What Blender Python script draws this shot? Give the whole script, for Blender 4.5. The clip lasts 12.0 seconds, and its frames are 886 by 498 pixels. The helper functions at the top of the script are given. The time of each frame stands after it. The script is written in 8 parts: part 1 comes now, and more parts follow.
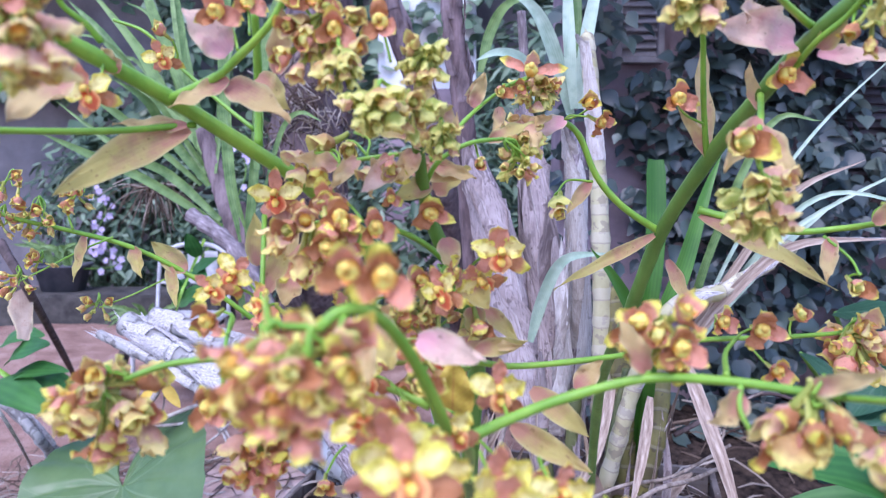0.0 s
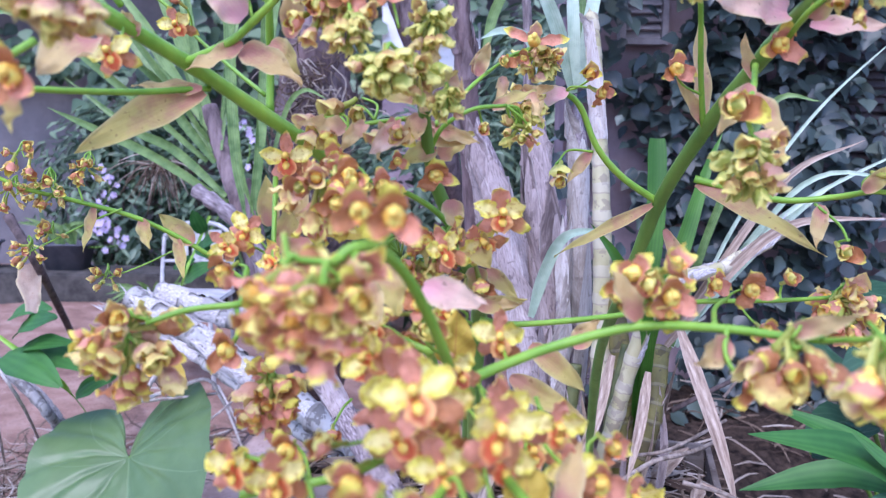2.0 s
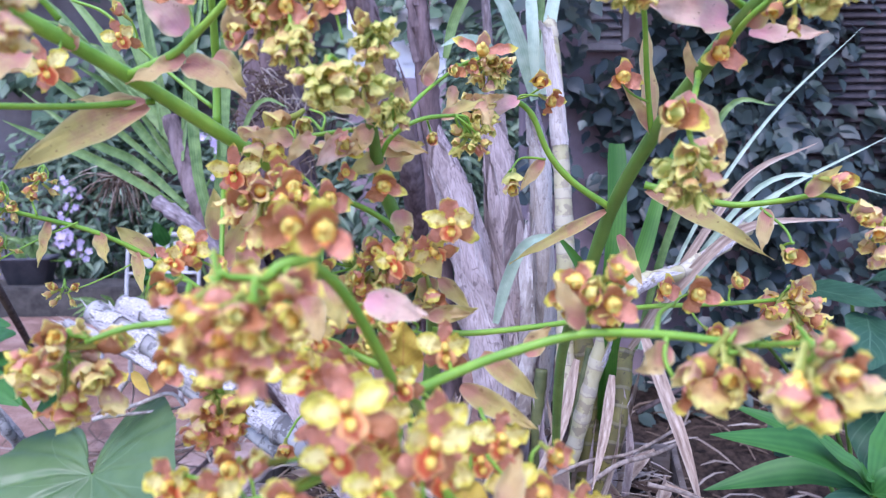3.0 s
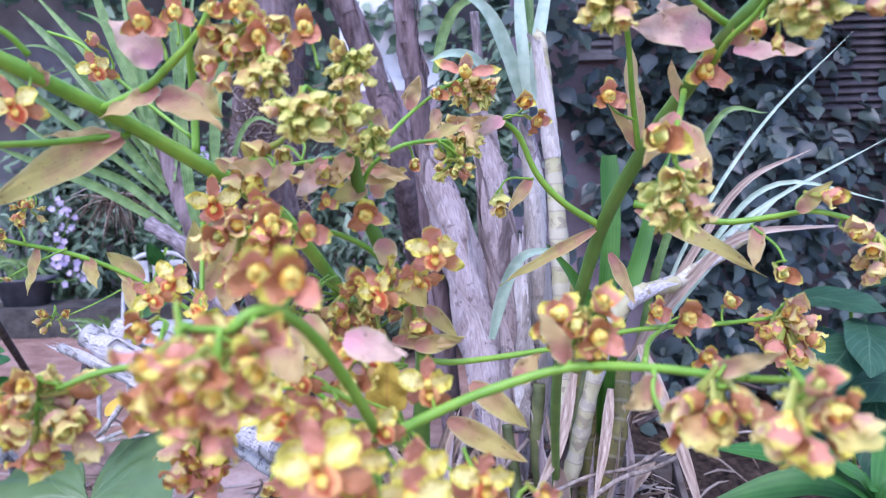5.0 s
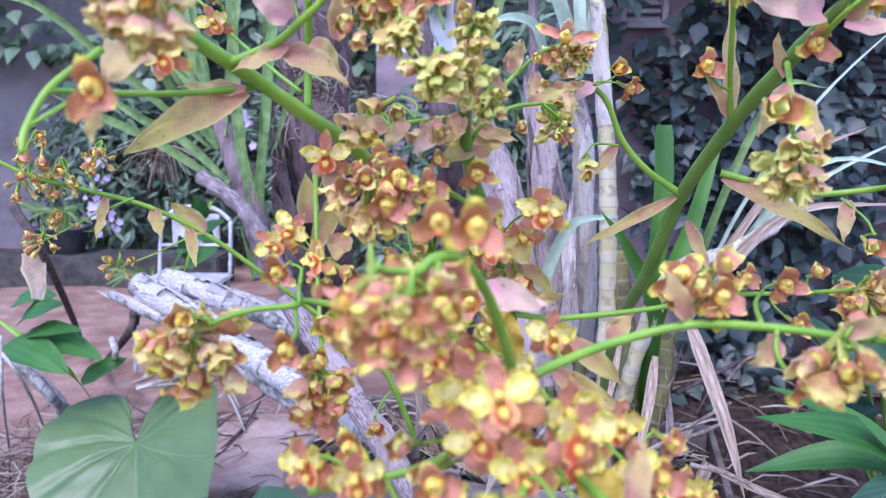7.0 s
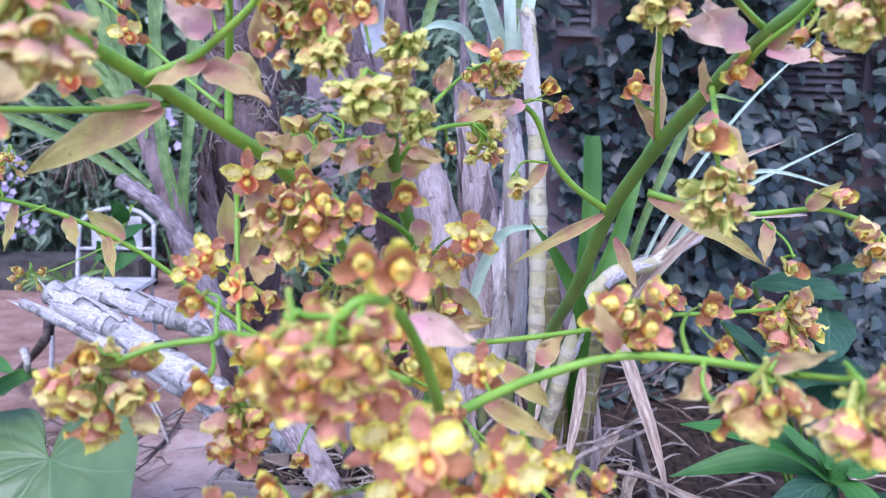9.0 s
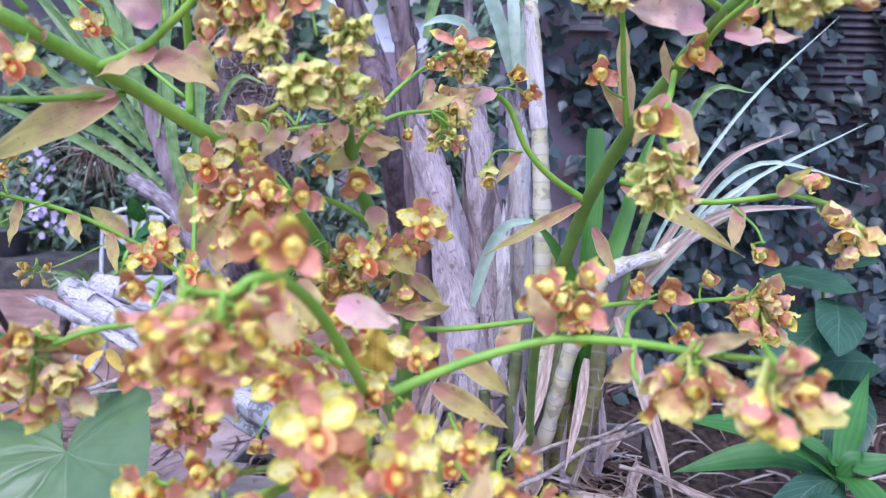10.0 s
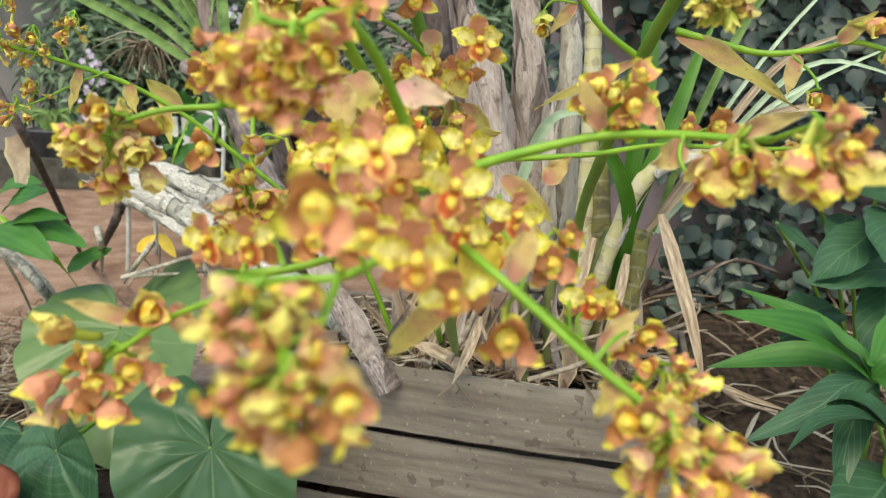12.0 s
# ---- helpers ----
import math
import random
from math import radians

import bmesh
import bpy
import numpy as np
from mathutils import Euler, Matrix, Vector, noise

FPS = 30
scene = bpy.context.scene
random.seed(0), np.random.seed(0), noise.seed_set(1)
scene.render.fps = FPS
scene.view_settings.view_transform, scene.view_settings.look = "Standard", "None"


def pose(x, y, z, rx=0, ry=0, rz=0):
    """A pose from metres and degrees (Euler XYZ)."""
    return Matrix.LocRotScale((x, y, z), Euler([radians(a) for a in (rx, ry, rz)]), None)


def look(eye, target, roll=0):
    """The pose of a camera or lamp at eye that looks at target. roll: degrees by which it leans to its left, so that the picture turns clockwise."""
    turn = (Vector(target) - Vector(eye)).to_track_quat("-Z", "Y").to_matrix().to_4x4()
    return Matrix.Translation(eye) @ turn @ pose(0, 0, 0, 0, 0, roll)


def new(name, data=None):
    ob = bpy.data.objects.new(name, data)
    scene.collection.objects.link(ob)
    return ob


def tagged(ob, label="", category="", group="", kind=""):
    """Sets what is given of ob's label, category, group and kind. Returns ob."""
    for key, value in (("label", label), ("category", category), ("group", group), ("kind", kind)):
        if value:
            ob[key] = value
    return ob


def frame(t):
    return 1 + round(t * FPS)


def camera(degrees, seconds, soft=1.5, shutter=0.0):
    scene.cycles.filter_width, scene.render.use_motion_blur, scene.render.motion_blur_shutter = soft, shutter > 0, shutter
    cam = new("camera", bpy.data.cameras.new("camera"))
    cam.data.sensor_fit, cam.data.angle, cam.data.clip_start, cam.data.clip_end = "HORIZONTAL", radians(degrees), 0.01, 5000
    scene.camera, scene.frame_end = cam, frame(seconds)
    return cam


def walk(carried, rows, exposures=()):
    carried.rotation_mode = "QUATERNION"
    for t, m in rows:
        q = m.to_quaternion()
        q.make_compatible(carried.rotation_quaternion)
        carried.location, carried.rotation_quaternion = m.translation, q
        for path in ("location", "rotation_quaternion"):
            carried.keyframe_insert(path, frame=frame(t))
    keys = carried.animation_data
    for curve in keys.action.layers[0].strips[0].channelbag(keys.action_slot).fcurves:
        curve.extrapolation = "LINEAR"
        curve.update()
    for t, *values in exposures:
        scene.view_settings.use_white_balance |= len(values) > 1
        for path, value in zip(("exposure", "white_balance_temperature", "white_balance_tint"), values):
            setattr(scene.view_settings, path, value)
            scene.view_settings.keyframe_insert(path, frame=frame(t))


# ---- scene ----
cam = camera(60.4, 12.0, soft=0.6)
cam.data.dof.use_dof, cam.data.dof.focus_distance, cam.data.dof.aperture_fstop = True, 0.82, 9.5
METRES, EYE, TILT, LEAN, TURN = 0.45, 1.1, -6.0, 0.0, 0.0
ROWS = [
    (0.0, 0.0, 0.0, 0.0, 0.0, 0.0, -0.0),
    (0.5, 0.0088, -0.0156, -0.0129, -0.47, -0.43, -0.47),
    (1.0, -0.0031, -0.0316, -0.0087, -0.12, -0.08, -0.93),
    (1.5, -0.0029, -0.0254, -0.0118, -0.26, -0.26, -0.79),
    (2.0, -0.0023, -0.0475, -0.0348, 0.18, -1.19, -0.55),
    (2.5, 0.0193, -0.0478, -0.0364, -0.86, -1.06, -0.12),
    (4.5, 0.0417, -0.0349, 0.0127, -3.23, 0.24, 1.38),
    (5.0, 0.0524, -0.0248, -0.0022, -2.11, 0.01, 1.88),
    (5.5, -0.0226, -0.0201, 0.0034, -2.39, -0.11, -0.24),
    (6.0, -0.0316, -0.0616, 0.0058, -1.41, -1.59, -0.4),
    (6.5, -0.0563, -0.0698, -0.0103, -0.16, -2.46, 0.0),
    (8.5, -0.0955, -0.0521, -0.0057, -3.49, -2.68, -2.26),
    (9.0, -0.0711, -0.0397, 0.0234, -5.62, -2.54, -0.61),
    (9.5, -0.0603, -0.0815, 0.0103, -3.62, -2.24, -0.57),
    (10.0, 0.038, -0.0479, 0.006, -3.54, -2.64, -0.25),
    (10.5, 0.0942, -0.0711, -0.0173, -1.29, -4.57, 0.55),
    (11.0, 0.0531, -0.1167, -0.0648, 1.33, -7.3, -0.49),
    (11.5, 0.0201, -0.1559, -0.1333, 0.69, -7.4, -1.75),
    (12.0, 0.028, -0.0942, -0.1501, -0.21, -8.18, -2.41),
]
walk(cam, [(t, pose(0, 0, EYE, TILT, LEAN, TURN) @ pose(METRES * x, METRES * y, METRES * z, 90 + pitch, roll, yaw)) for t, x, y, z, yaw, pitch, roll in ROWS],
     exposures=[(0.0, 1.51, 5400, 30), (10.5, 1.49, 5400, 30), (11.0, 1.39, 5480, 31), (11.5, 1.33, 5440, 32), (11.8, 1.40, 7000, 9), (12.0, 1.34, 8450, -4)])

# world and sun: open shade under a bright overcast sky
world = bpy.data.worlds.new("sky")
scene.world = world
world.use_nodes = True
wn = world.node_tree
sky = wn.nodes.new("ShaderNodeTexSky")
sky.sky_type, sky.sun_disc = "NISHITA", False
sky.sun_elevation, sky.sun_rotation = radians(58), radians(200)
wn.links.new(sky.outputs[0], wn.nodes["Background"].inputs[0])
wn.nodes["Background"].inputs[1].default_value = 0.15
sun = new("sun", bpy.data.lights.new("sun", "SUN"))
sun.data.energy, sun.data.angle, sun.data.color = 0.9, radians(32), (1.0, 0.95, 0.88)
sun.matrix_basis = look((-0.9, -2.4, 4.2), (0, 0, 0))

# ---- materials ----
def material(name, build, rough=0.6, spec=0.3, bump=0.0, bump_scale=200.0, through_light=0.0):
    """build(nodes, links) returns the colour socket."""
    m = bpy.data.materials.new(name)
    m.use_nodes = True
    nt = m.node_tree
    bsdf = nt.nodes["Principled BSDF"]
    bsdf.inputs["Roughness"].default_value = rough
    bsdf.inputs["Specular IOR Level"].default_value = spec
    colour = build(nt.nodes, nt.links)
    nt.links.new(colour, bsdf.inputs["Base Color"])
    if bump:
        tc = nt.nodes.new("ShaderNodeTexCoord")
        nz = nt.nodes.new("ShaderNodeTexNoise")
        nz.inputs["Scale"].default_value, nz.inputs["Detail"].default_value = bump_scale, 5
        bp = nt.nodes.new("ShaderNodeBump")
        bp.inputs["Strength"].default_value, bp.inputs["Distance"].default_value = bump, 0.004
        nt.links.new(tc.outputs["Object"], nz.inputs["Vector"])
        nt.links.new(nz.outputs[0], bp.inputs["Height"])
        nt.links.new(bp.outputs[0], bsdf.inputs["Normal"])
    if through_light:
        tr = nt.nodes.new("ShaderNodeBsdfTranslucent")
        mix = nt.nodes.new("ShaderNodeMixShader")
        mix.inputs[0].default_value = through_light
        nt.links.new(colour, tr.inputs[0])
        nt.links.new(bsdf.outputs[0], mix.inputs[1])
        nt.links.new(tr.outputs[0], mix.inputs[2])
        nt.links.new(mix.outputs[0], nt.nodes["Material Output"].inputs[0])
    return m


def ramp(nodes, links, fac, *stops):
    r = nodes.new("ShaderNodeValToRGB")
    el = r.color_ramp.elements
    while len(el) < len(stops):
        el.new(0.5)
    for e, (at, col) in zip(el, stops):
        e.position, e.color = at, (*col, 1)
    links.new(fac, r.inputs[0])
    return r.outputs[0]


def noise_fac(nodes, links, scale, detail=4, coord="Object", stretch=(1, 1, 1), rough=0.55):
    tc = nodes.new("ShaderNodeTexCoord")
    mp = nodes.new("ShaderNodeMapping")
    mp.inputs["Scale"].default_value = stretch
    nz = nodes.new("ShaderNodeTexNoise")
    nz.inputs["Scale"].default_value, nz.inputs["Detail"].default_value, nz.inputs["Roughness"].default_value = scale, detail, rough
    links.new(tc.outputs[coord], mp.inputs[0])
    links.new(mp.outputs[0], nz.inputs["Vector"])
    return nz.outputs[0]


def mathn(nodes, links, op, a, b=None, c=None):
    n = nodes.new("ShaderNodeMath")
    n.operation = op
    for i, v in enumerate((a, b, c)):
        if v is None:
            continue
        if isinstance(v, (int, float)):
            n.inputs[i].default_value = v
        else:
            links.new(v, n.inputs[i])
    return n.outputs[0]


def mixc(nodes, links, fac, a, b):
    n = nodes.new("ShaderNodeMix")
    n.data_type = "RGBA"
    for sock, v in ((n.inputs[0], fac), (n.inputs[6], a), (n.inputs[7], b)):
        if isinstance(v, (int, float)):
            sock.default_value = v
        elif isinstance(v, tuple):
            sock.default_value = (*v, 1)
        else:
            links.new(v, sock)
    return n.outputs[2]


def uv_sockets(nodes, links):
    tc = nodes.new("ShaderNodeTexCoord")
    sp = nodes.new("ShaderNodeSeparateXYZ")
    links.new(tc.outputs["UV"], sp.inputs[0])
    return sp.outputs[0], sp.outputs[1]


def own_random(nodes):
    return nodes.new("ShaderNodeObjectInfo").outputs["Random"]


def petal_colour(inner, outer, edge_from, blotch=0.25, blotch_scale=260, spread=0.45, along=0.25, rim=1.0):
    """Pigment of a petal: one colour in the middle, another towards margin and tip, uneven."""
    def build(nd, ln):
        u, v = uv_sockets(nd, ln)
        side = mathn(nd, ln, "ABSOLUTE", mathn(nd, ln, "SUBTRACT", mathn(nd, ln, "MULTIPLY", u, 2.0), 1.0))
        far = mathn(nd, ln, "MULTIPLY", mathn(nd, ln, "POWER", v, 3.0), along * 2)
        nz = noise_fac(nd, ln, blotch_scale, 4)
        side = mathn(nd, ln, "MULTIPLY", side, rim)
        f = mathn(nd, ln, "ADD", mathn(nd, ln, "ADD", side, far), mathn(nd, ln, "MULTIPLY", mathn(nd, ln, "SUBTRACT", nz, 0.5), blotch * 4))
        f = mathn(nd, ln, "ADD", f, mathn(nd, ln, "MULTIPLY", mathn(nd, ln, "SUBTRACT", own_random(nd), 0.5), 0.5))
        mid = tuple((a + b) / 2 for a, b in zip(inner, outer))
        return ramp(nd, ln, f, (edge_from, inner), (edge_from + spread * 0.6, mid), (min(0.99, edge_from + spread), outer))
    return build


def two_tone(a, b, scale, stretch=(1, 1, 1), lo=0.35, hi=0.65, c=None, coord="Object"):
    def build(nd, ln):
        f = noise_fac(nd, ln, scale, 6, coord, stretch, 0.62)
        if c is None:
            return ramp(nd, ln, f, (lo, a), (hi, b))
        return ramp(nd, ln, f, (lo, a), ((lo + hi) / 2, c), (hi, b))
    return build


def veined(dark, light, vein, count=9, strength=0.5, scale=30):
    """Leaf colour with side veins running out from the midrib."""
    def build(nd, ln):
        u, v = uv_sockets(nd, ln)
        side = mathn(nd, ln, "ABSOLUTE", mathn(nd, ln, "SUBTRACT", mathn(nd, ln, "MULTIPLY", u, 2.0), 1.0))
        s = mathn(nd, ln, "SINE", mathn(nd, ln, "MULTIPLY", mathn(nd, ln, "SUBTRACT", v, mathn(nd, ln, "MULTIPLY", side, 0.35)), count * 6.283))
        fine = mathn(nd, ln, "MULTIPLY", mathn(nd, ln, "POWER", mathn(nd, ln, "MULTIPLY", mathn(nd, ln, "ADD", s, 1.0), 0.5), 14.0), strength)
        rib = mathn(nd, ln, "LESS_THAN", side, 0.035)
        f = mathn(nd, ln, "MAXIMUM", fine, mathn(nd, ln, "MULTIPLY", rib, 0.8))
        base = ramp(nd, ln, noise_fac(nd, ln, scale, 5), (0.35, dark), (0.68, light))
        return mixc(nd, ln, f, base, vein)
    return build


def stripes(dark, light, count=18, scale=40):
    """Parallel veins along a strap leaf."""
    def build(nd, ln):
        u, v = uv_sockets(nd, ln)
        s = mathn(nd, ln, "SINE", mathn(nd, ln, "MULTIPLY", u, count * 6.283))
        f = mathn(nd, ln, "ADD", mathn(nd, ln, "MULTIPLY", s, 0.07), noise_fac(nd, ln, scale, 4))
        f = mathn(nd, ln, "ADD", f, mathn(nd, ln, "MULTIPLY", mathn(nd, ln, "SUBTRACT", own_random(nd), 0.5), 0.3))
        return ramp(nd, ln, f, (0.3, dark), (0.7, light))
    return build


def bract_colour(base, tip):
    """Pink at the base, turning to olive at the tip, with pale veins."""
    def build(nd, ln):
        u, v = uv_sockets(nd, ln)
        side = mathn(nd, ln, "ABSOLUTE", mathn(nd, ln, "SUBTRACT", mathn(nd, ln, "MULTIPLY", u, 2.0), 1.0))
        f = mathn(nd, ln, "ADD", v, mathn(nd, ln, "MULTIPLY", mathn(nd, ln, "SUBTRACT", noise_fac(nd, ln, 55, 5), 0.5), 1.6))
        f = mathn(nd, ln, "ADD", f, mathn(nd, ln, "MULTIPLY", mathn(nd, ln, "POWER", side, 6.0), 0.5))
        col = ramp(nd, ln, f, (0.05, base), (0.6, tip))
        s = mathn(nd, ln, "SINE", mathn(nd, ln, "MULTIPLY", mathn(nd, ln, "SUBTRACT", u, mathn(nd, ln, "MULTIPLY", v, 0.1)), 60.0))
        s = mathn(nd, ln, "MULTIPLY", mathn(nd, ln, "POWER", mathn(nd, ln, "MULTIPLY", mathn(nd, ln, "ADD", s, 1.0), 0.5), 8.0), 0.12)
        col = mixc(nd, ln, s, col, tuple(min(1.0, c * 1.45) for c in tip))
        brown = mathn(nd, ln, "MULTIPLY", mathn(nd, ln, "GREATER_THAN", noise_fac(nd, ln, 210, 3), 0.66), 0.5)
        col = mixc(nd, ln, brown, col, (0.24, 0.11, 0.06))
        stain = ramp(nd, ln, noise_fac(nd, ln, 38, 6, rough=0.7), (0.52, (0, 0, 0)), (0.70, (1, 1, 1)))
        col = mixc(nd, ln, mathn(nd, ln, "MULTIPLY", stain, 0.42), col, (0.40, 0.19, 0.13))
        rim = mathn(nd, ln, "MULTIPLY", mathn(nd, ln, "POWER", side, 6.0), mathn(nd, ln, "MULTIPLY", noise_fac(nd, ln, 90, 3), 1.2))
        return mixc(nd, ln, rim, col, (0.68, 0.60, 0.32))
    return build


def speckled(build, spot, scale, cut=0.66, amount=0.6):
    def inner(nd, ln):
        col = build(nd, ln)
        f = mathn(nd, ln, "MULTIPLY", mathn(nd, ln, "GREATER_THAN", noise_fac(nd, ln, scale, 2), cut), amount)
        return mixc(nd, ln, f, col, spot)
    return inner


M_SEPAL = material("sepal", speckled(petal_colour((0.50, 0.215, 0.088), (0.67, 0.61, 0.085), 0.50, 0.10, 190, 0.24, 0.5, 0.12), (0.36, 0.11, 0.055), 480, 0.62, 0.35), 0.5, 0.3, 0.45, 380, 0.2)
M_SEPAL_PINK = material("sepal pink", speckled(petal_colour((0.69, 0.305, 0.190), (0.78, 0.69, 0.12), 0.50, 0.10, 190, 0.24, 0.5, 0.12), (0.46, 0.16, 0.10), 480, 0.62, 0.35), 0.5, 0.3, 0.45, 380, 0.2)
M_PETAL = material("petal", petal_colour((0.86, 0.50, 0.07), (0.92, 0.83, 0.19), 0.30, 0.28), 0.45, 0.35, 0.25, 250, 0.2)
M_PETAL_PALE = material("petal pale", speckled(petal_colour((0.90, 0.80, 0.30), (0.80, 0.72, 0.12), 0.35, 0.35), (0.52, 0.30, 0.05), 420, 0.60, 0.55), 0.45, 0.35, 0.25, 250, 0.2)
M_LIP = material("lip", petal_colour((0.80, 0.18, 0.07), (0.94, 0.52, 0.20), 0.5, 0.3), 0.4, 0.4, 0.3, 300, 0.3)
M_COLUMN = material("column", two_tone((0.80, 0.50, 0.06), (0.85, 0.66, 0.16), 120), 0.45, 0.35)
M_BUD = material("bud", speckled(petal_colour((0.60, 0.36, 0.13), (0.86, 0.76, 0.22), 0.38, 0.22, 150, 0.5, 0.5, 0.7), (0.44, 0.24, 0.08), 480, 0.64, 0.3), 0.5, 0.3, 0.45, 380, 0.3)
M_BUD_TAN = material("tan bud", speckled(petal_colour((0.70, 0.40, 0.27), (0.87, 0.73, 0.27), 0.42, 0.22, 150, 0.5, 0.5, 0.7), (0.50, 0.26, 0.14), 480, 0.64, 0.3), 0.5, 0.3, 0.45, 380, 0.3)
M_BUD_GREEN = material("bud green", petal_colour((0.37, 0.42, 0.07), (0.81, 0.77, 0.22), 0.40, 0.3, 160, 0.5, 0.5), 0.5, 0.3, 0.35, 300, 0.3)
M_BRACT = material("bract", bract_colour((0.52, 0.26, 0.17), (0.58, 0.49, 0.15)), 0.6, 0.25, 0.35, 160, 0.4)
M_BRACT_PINK = material("bract pink", bract_colour((0.50, 0.225, 0.165), (0.58, 0.43, 0.18)), 0.6, 0.25, 0.4, 160, 0.3)
M_BRACT_ROSE = material("rosy bract", bract_colour((0.78, 0.40, 0.40), (0.76, 0.54, 0.40)), 0.6, 0.25, 0.4, 160, 0.35)
M_BRACT_TAN = material("tan bract", bract_colour((0.64, 0.37, 0.26), (0.74, 0.56, 0.25)), 0.6, 0.25, 0.4, 160, 0.35)
M_BRACT_YELLOW = material("bract yellow", veined((0.50, 0.36, 0.05), (0.66, 0.52, 0.08), (0.50, 0.25, 0.06), 10, 0.5, 130), 0.55, 0.3, 0.35, 160, 0.25)
M_STEM = material("stem", two_tone((0.14, 0.31, 0.025), (0.26, 0.45, 0.045), 26, (1, 1, 0.35)), 0.42, 0.4, 0.12, 180)
M_STEM_DARK = material("stem dark", two_tone((0.085, 0.185, 0.025), (0.15, 0.275, 0.042), 20, (1, 1, 0.35)), 0.45, 0.35, 0.2, 120)


def sheath_colour(dark, mid, pale, rim):
    """Papery streaks along the sheath, torn margins bleached pale, each sheath a little different."""
    def build(nd, ln):
        u, v = uv_sockets(nd, ln)
        side = mathn(nd, ln, "ABSOLUTE", mathn(nd, ln, "SUBTRACT", mathn(nd, ln, "MULTIPLY", u, 2.0), 1.0))
        f = noise_fac(nd, ln, 3.0, 5, "UV", (0.6, 1.8, 1))
        f = mathn(nd, ln, "ADD", f, mathn(nd, ln, "MULTIPLY", mathn(nd, ln, "SUBTRACT", own_random(nd), 0.5), 0.42))
        col = ramp(nd, ln, f, (0.25, dark), (0.5, mid), (0.85, pale))
        spots = mathn(nd, ln, "MULTIPLY", mathn(nd, ln, "GREATER_THAN", noise_fac(nd, ln, 60, 3), 0.64), 0.55)
        col = mixc(nd, ln, spots, col, dark)
        fibre = mathn(nd, ln, "MULTIPLY", mathn(nd, ln, "GREATER_THAN", noise_fac(nd, ln, 2.0, 4, "UV", (16, 2.2, 1)), 0.56), 0.45)
        col = mixc(nd, ln, fibre, col, dark)
        edge = mathn(nd, ln, "MULTIPLY", mathn(nd, ln, "POWER", side, 18.0), 0.6)
        return mixc(nd, ln, edge, col, rim)
    return build


M_SHEATH = material("papery sheath", sheath_colour((0.11, 0.082, 0.076), (0.31, 0.25, 0.235), (0.52, 0.44, 0.415), (0.72, 0.66, 0.61)), 0.75, 0.15, 0.35, 60)
M_SHEATH_PALE = material("pale sheath", sheath_colour((0.20, 0.165, 0.14), (0.40, 0.355, 0.31), (0.62, 0.575, 0.52), (0.78, 0.74, 0.69)), 0.75, 0.15, 0.5, 90)
M_CANE_OLD = material("old cane", two_tone((0.10, 0.078, 0.078), (0.43, 0.37, 0.37), 3, (12, 22, 1), 0.36, 0.64, (0.26, 0.21, 0.21), "UV"), 0.8, 0.15, 0.6, 70)
def ringed(a, b, ring, every=0.035, wrap=0.15):
    """A cane's colour, with dark rings and a pale band of old sheath at every node."""
    def build(nd, ln):
        u, v = uv_sockets(nd, ln)
        base = ramp(nd, ln, noise_fac(nd, ln, 16, 5, "Object", (1, 1, 0.4)), (0.3, a), (0.7, b))
        base = mixc(nd, ln, mathn(nd, ln, "MULTIPLY", mathn(nd, ln, "GREATER_THAN", noise_fac(nd, ln, 40, 3), 0.56), 0.6), base, ring)
        f = mathn(nd, ln, "FRACT", mathn(nd, ln, "ADD", mathn(nd, ln, "DIVIDE", v, every), mathn(nd, ln, "MULTIPLY", noise_fac(nd, ln, 30, 2), 0.25)))
        band = mathn(nd, ln, "MULTIPLY", mathn(nd, ln, "LESS_THAN", f, 0.2 if wrap < 0.2 else 0.42), wrap)
        base = mixc(nd, ln, band, base, (0.52, 0.47, 0.40))
        return mixc(nd, ln, mathn(nd, ln, "MULTIPLY", mathn(nd, ln, "LESS_THAN", f, 0.05), 0.5), base, ring)
    return build


M_CANE = material("cane", ringed((0.065, 0.055, 0.022), (0.25, 0.225, 0.06), (0.05, 0.036, 0.025)), 0.5, 0.3, 0.4, 60)
M_CANE_YELLOW = material("yellow ringed cane", ringed((0.29, 0.265, 0.115), (0.60, 0.55, 0.37), (0.22, 0.18, 0.14), 0.055, 0.36), 0.6, 0.25, 0.4, 60)
M_PEDUNCLE = material("peduncle", two_tone((0.045, 0.06, 0.02), (0.13, 0.14, 0.05), 18), 0.55, 0.3, 0.2, 80)
M_CANE_DRY = material("dry cane", ringed((0.20, 0.185, 0.17), (0.44, 0.43, 0.40), (0.07, 0.06, 0.055), 0.06), 0.8, 0.15, 0.6, 70)
M_FLAKE = material("flaking skin", two_tone((0.13, 0.11, 0.105), (0.74, 0.71, 0.69), 3, (3, 6, 1), 0.32, 0.68, (0.48, 0.45, 0.43), "UV"), 0.8, 0.15, 0.7, 90)
M_CANE_BROWN = material("brown cane", two_tone((0.09, 0.072, 0.072), (0.44, 0.385, 0.385), 3, (4, 9, 1), 0.3, 0.75, (0.23, 0.19, 0.19), "UV"), 0.85, 0.12, 0.9, 70)
M_KERB = material("mossy kerb", two_tone((0.045, 0.042, 0.038), (0.11, 0.10, 0.088), 9), 0.95, 0.1, 0.8, 40)
M_STRAP = material("strap leaf", stripes((0.085, 0.165, 0.04), (0.225, 0.345, 0.105), 5), 0.42, 0.4, 0.1, 60, 0.2)
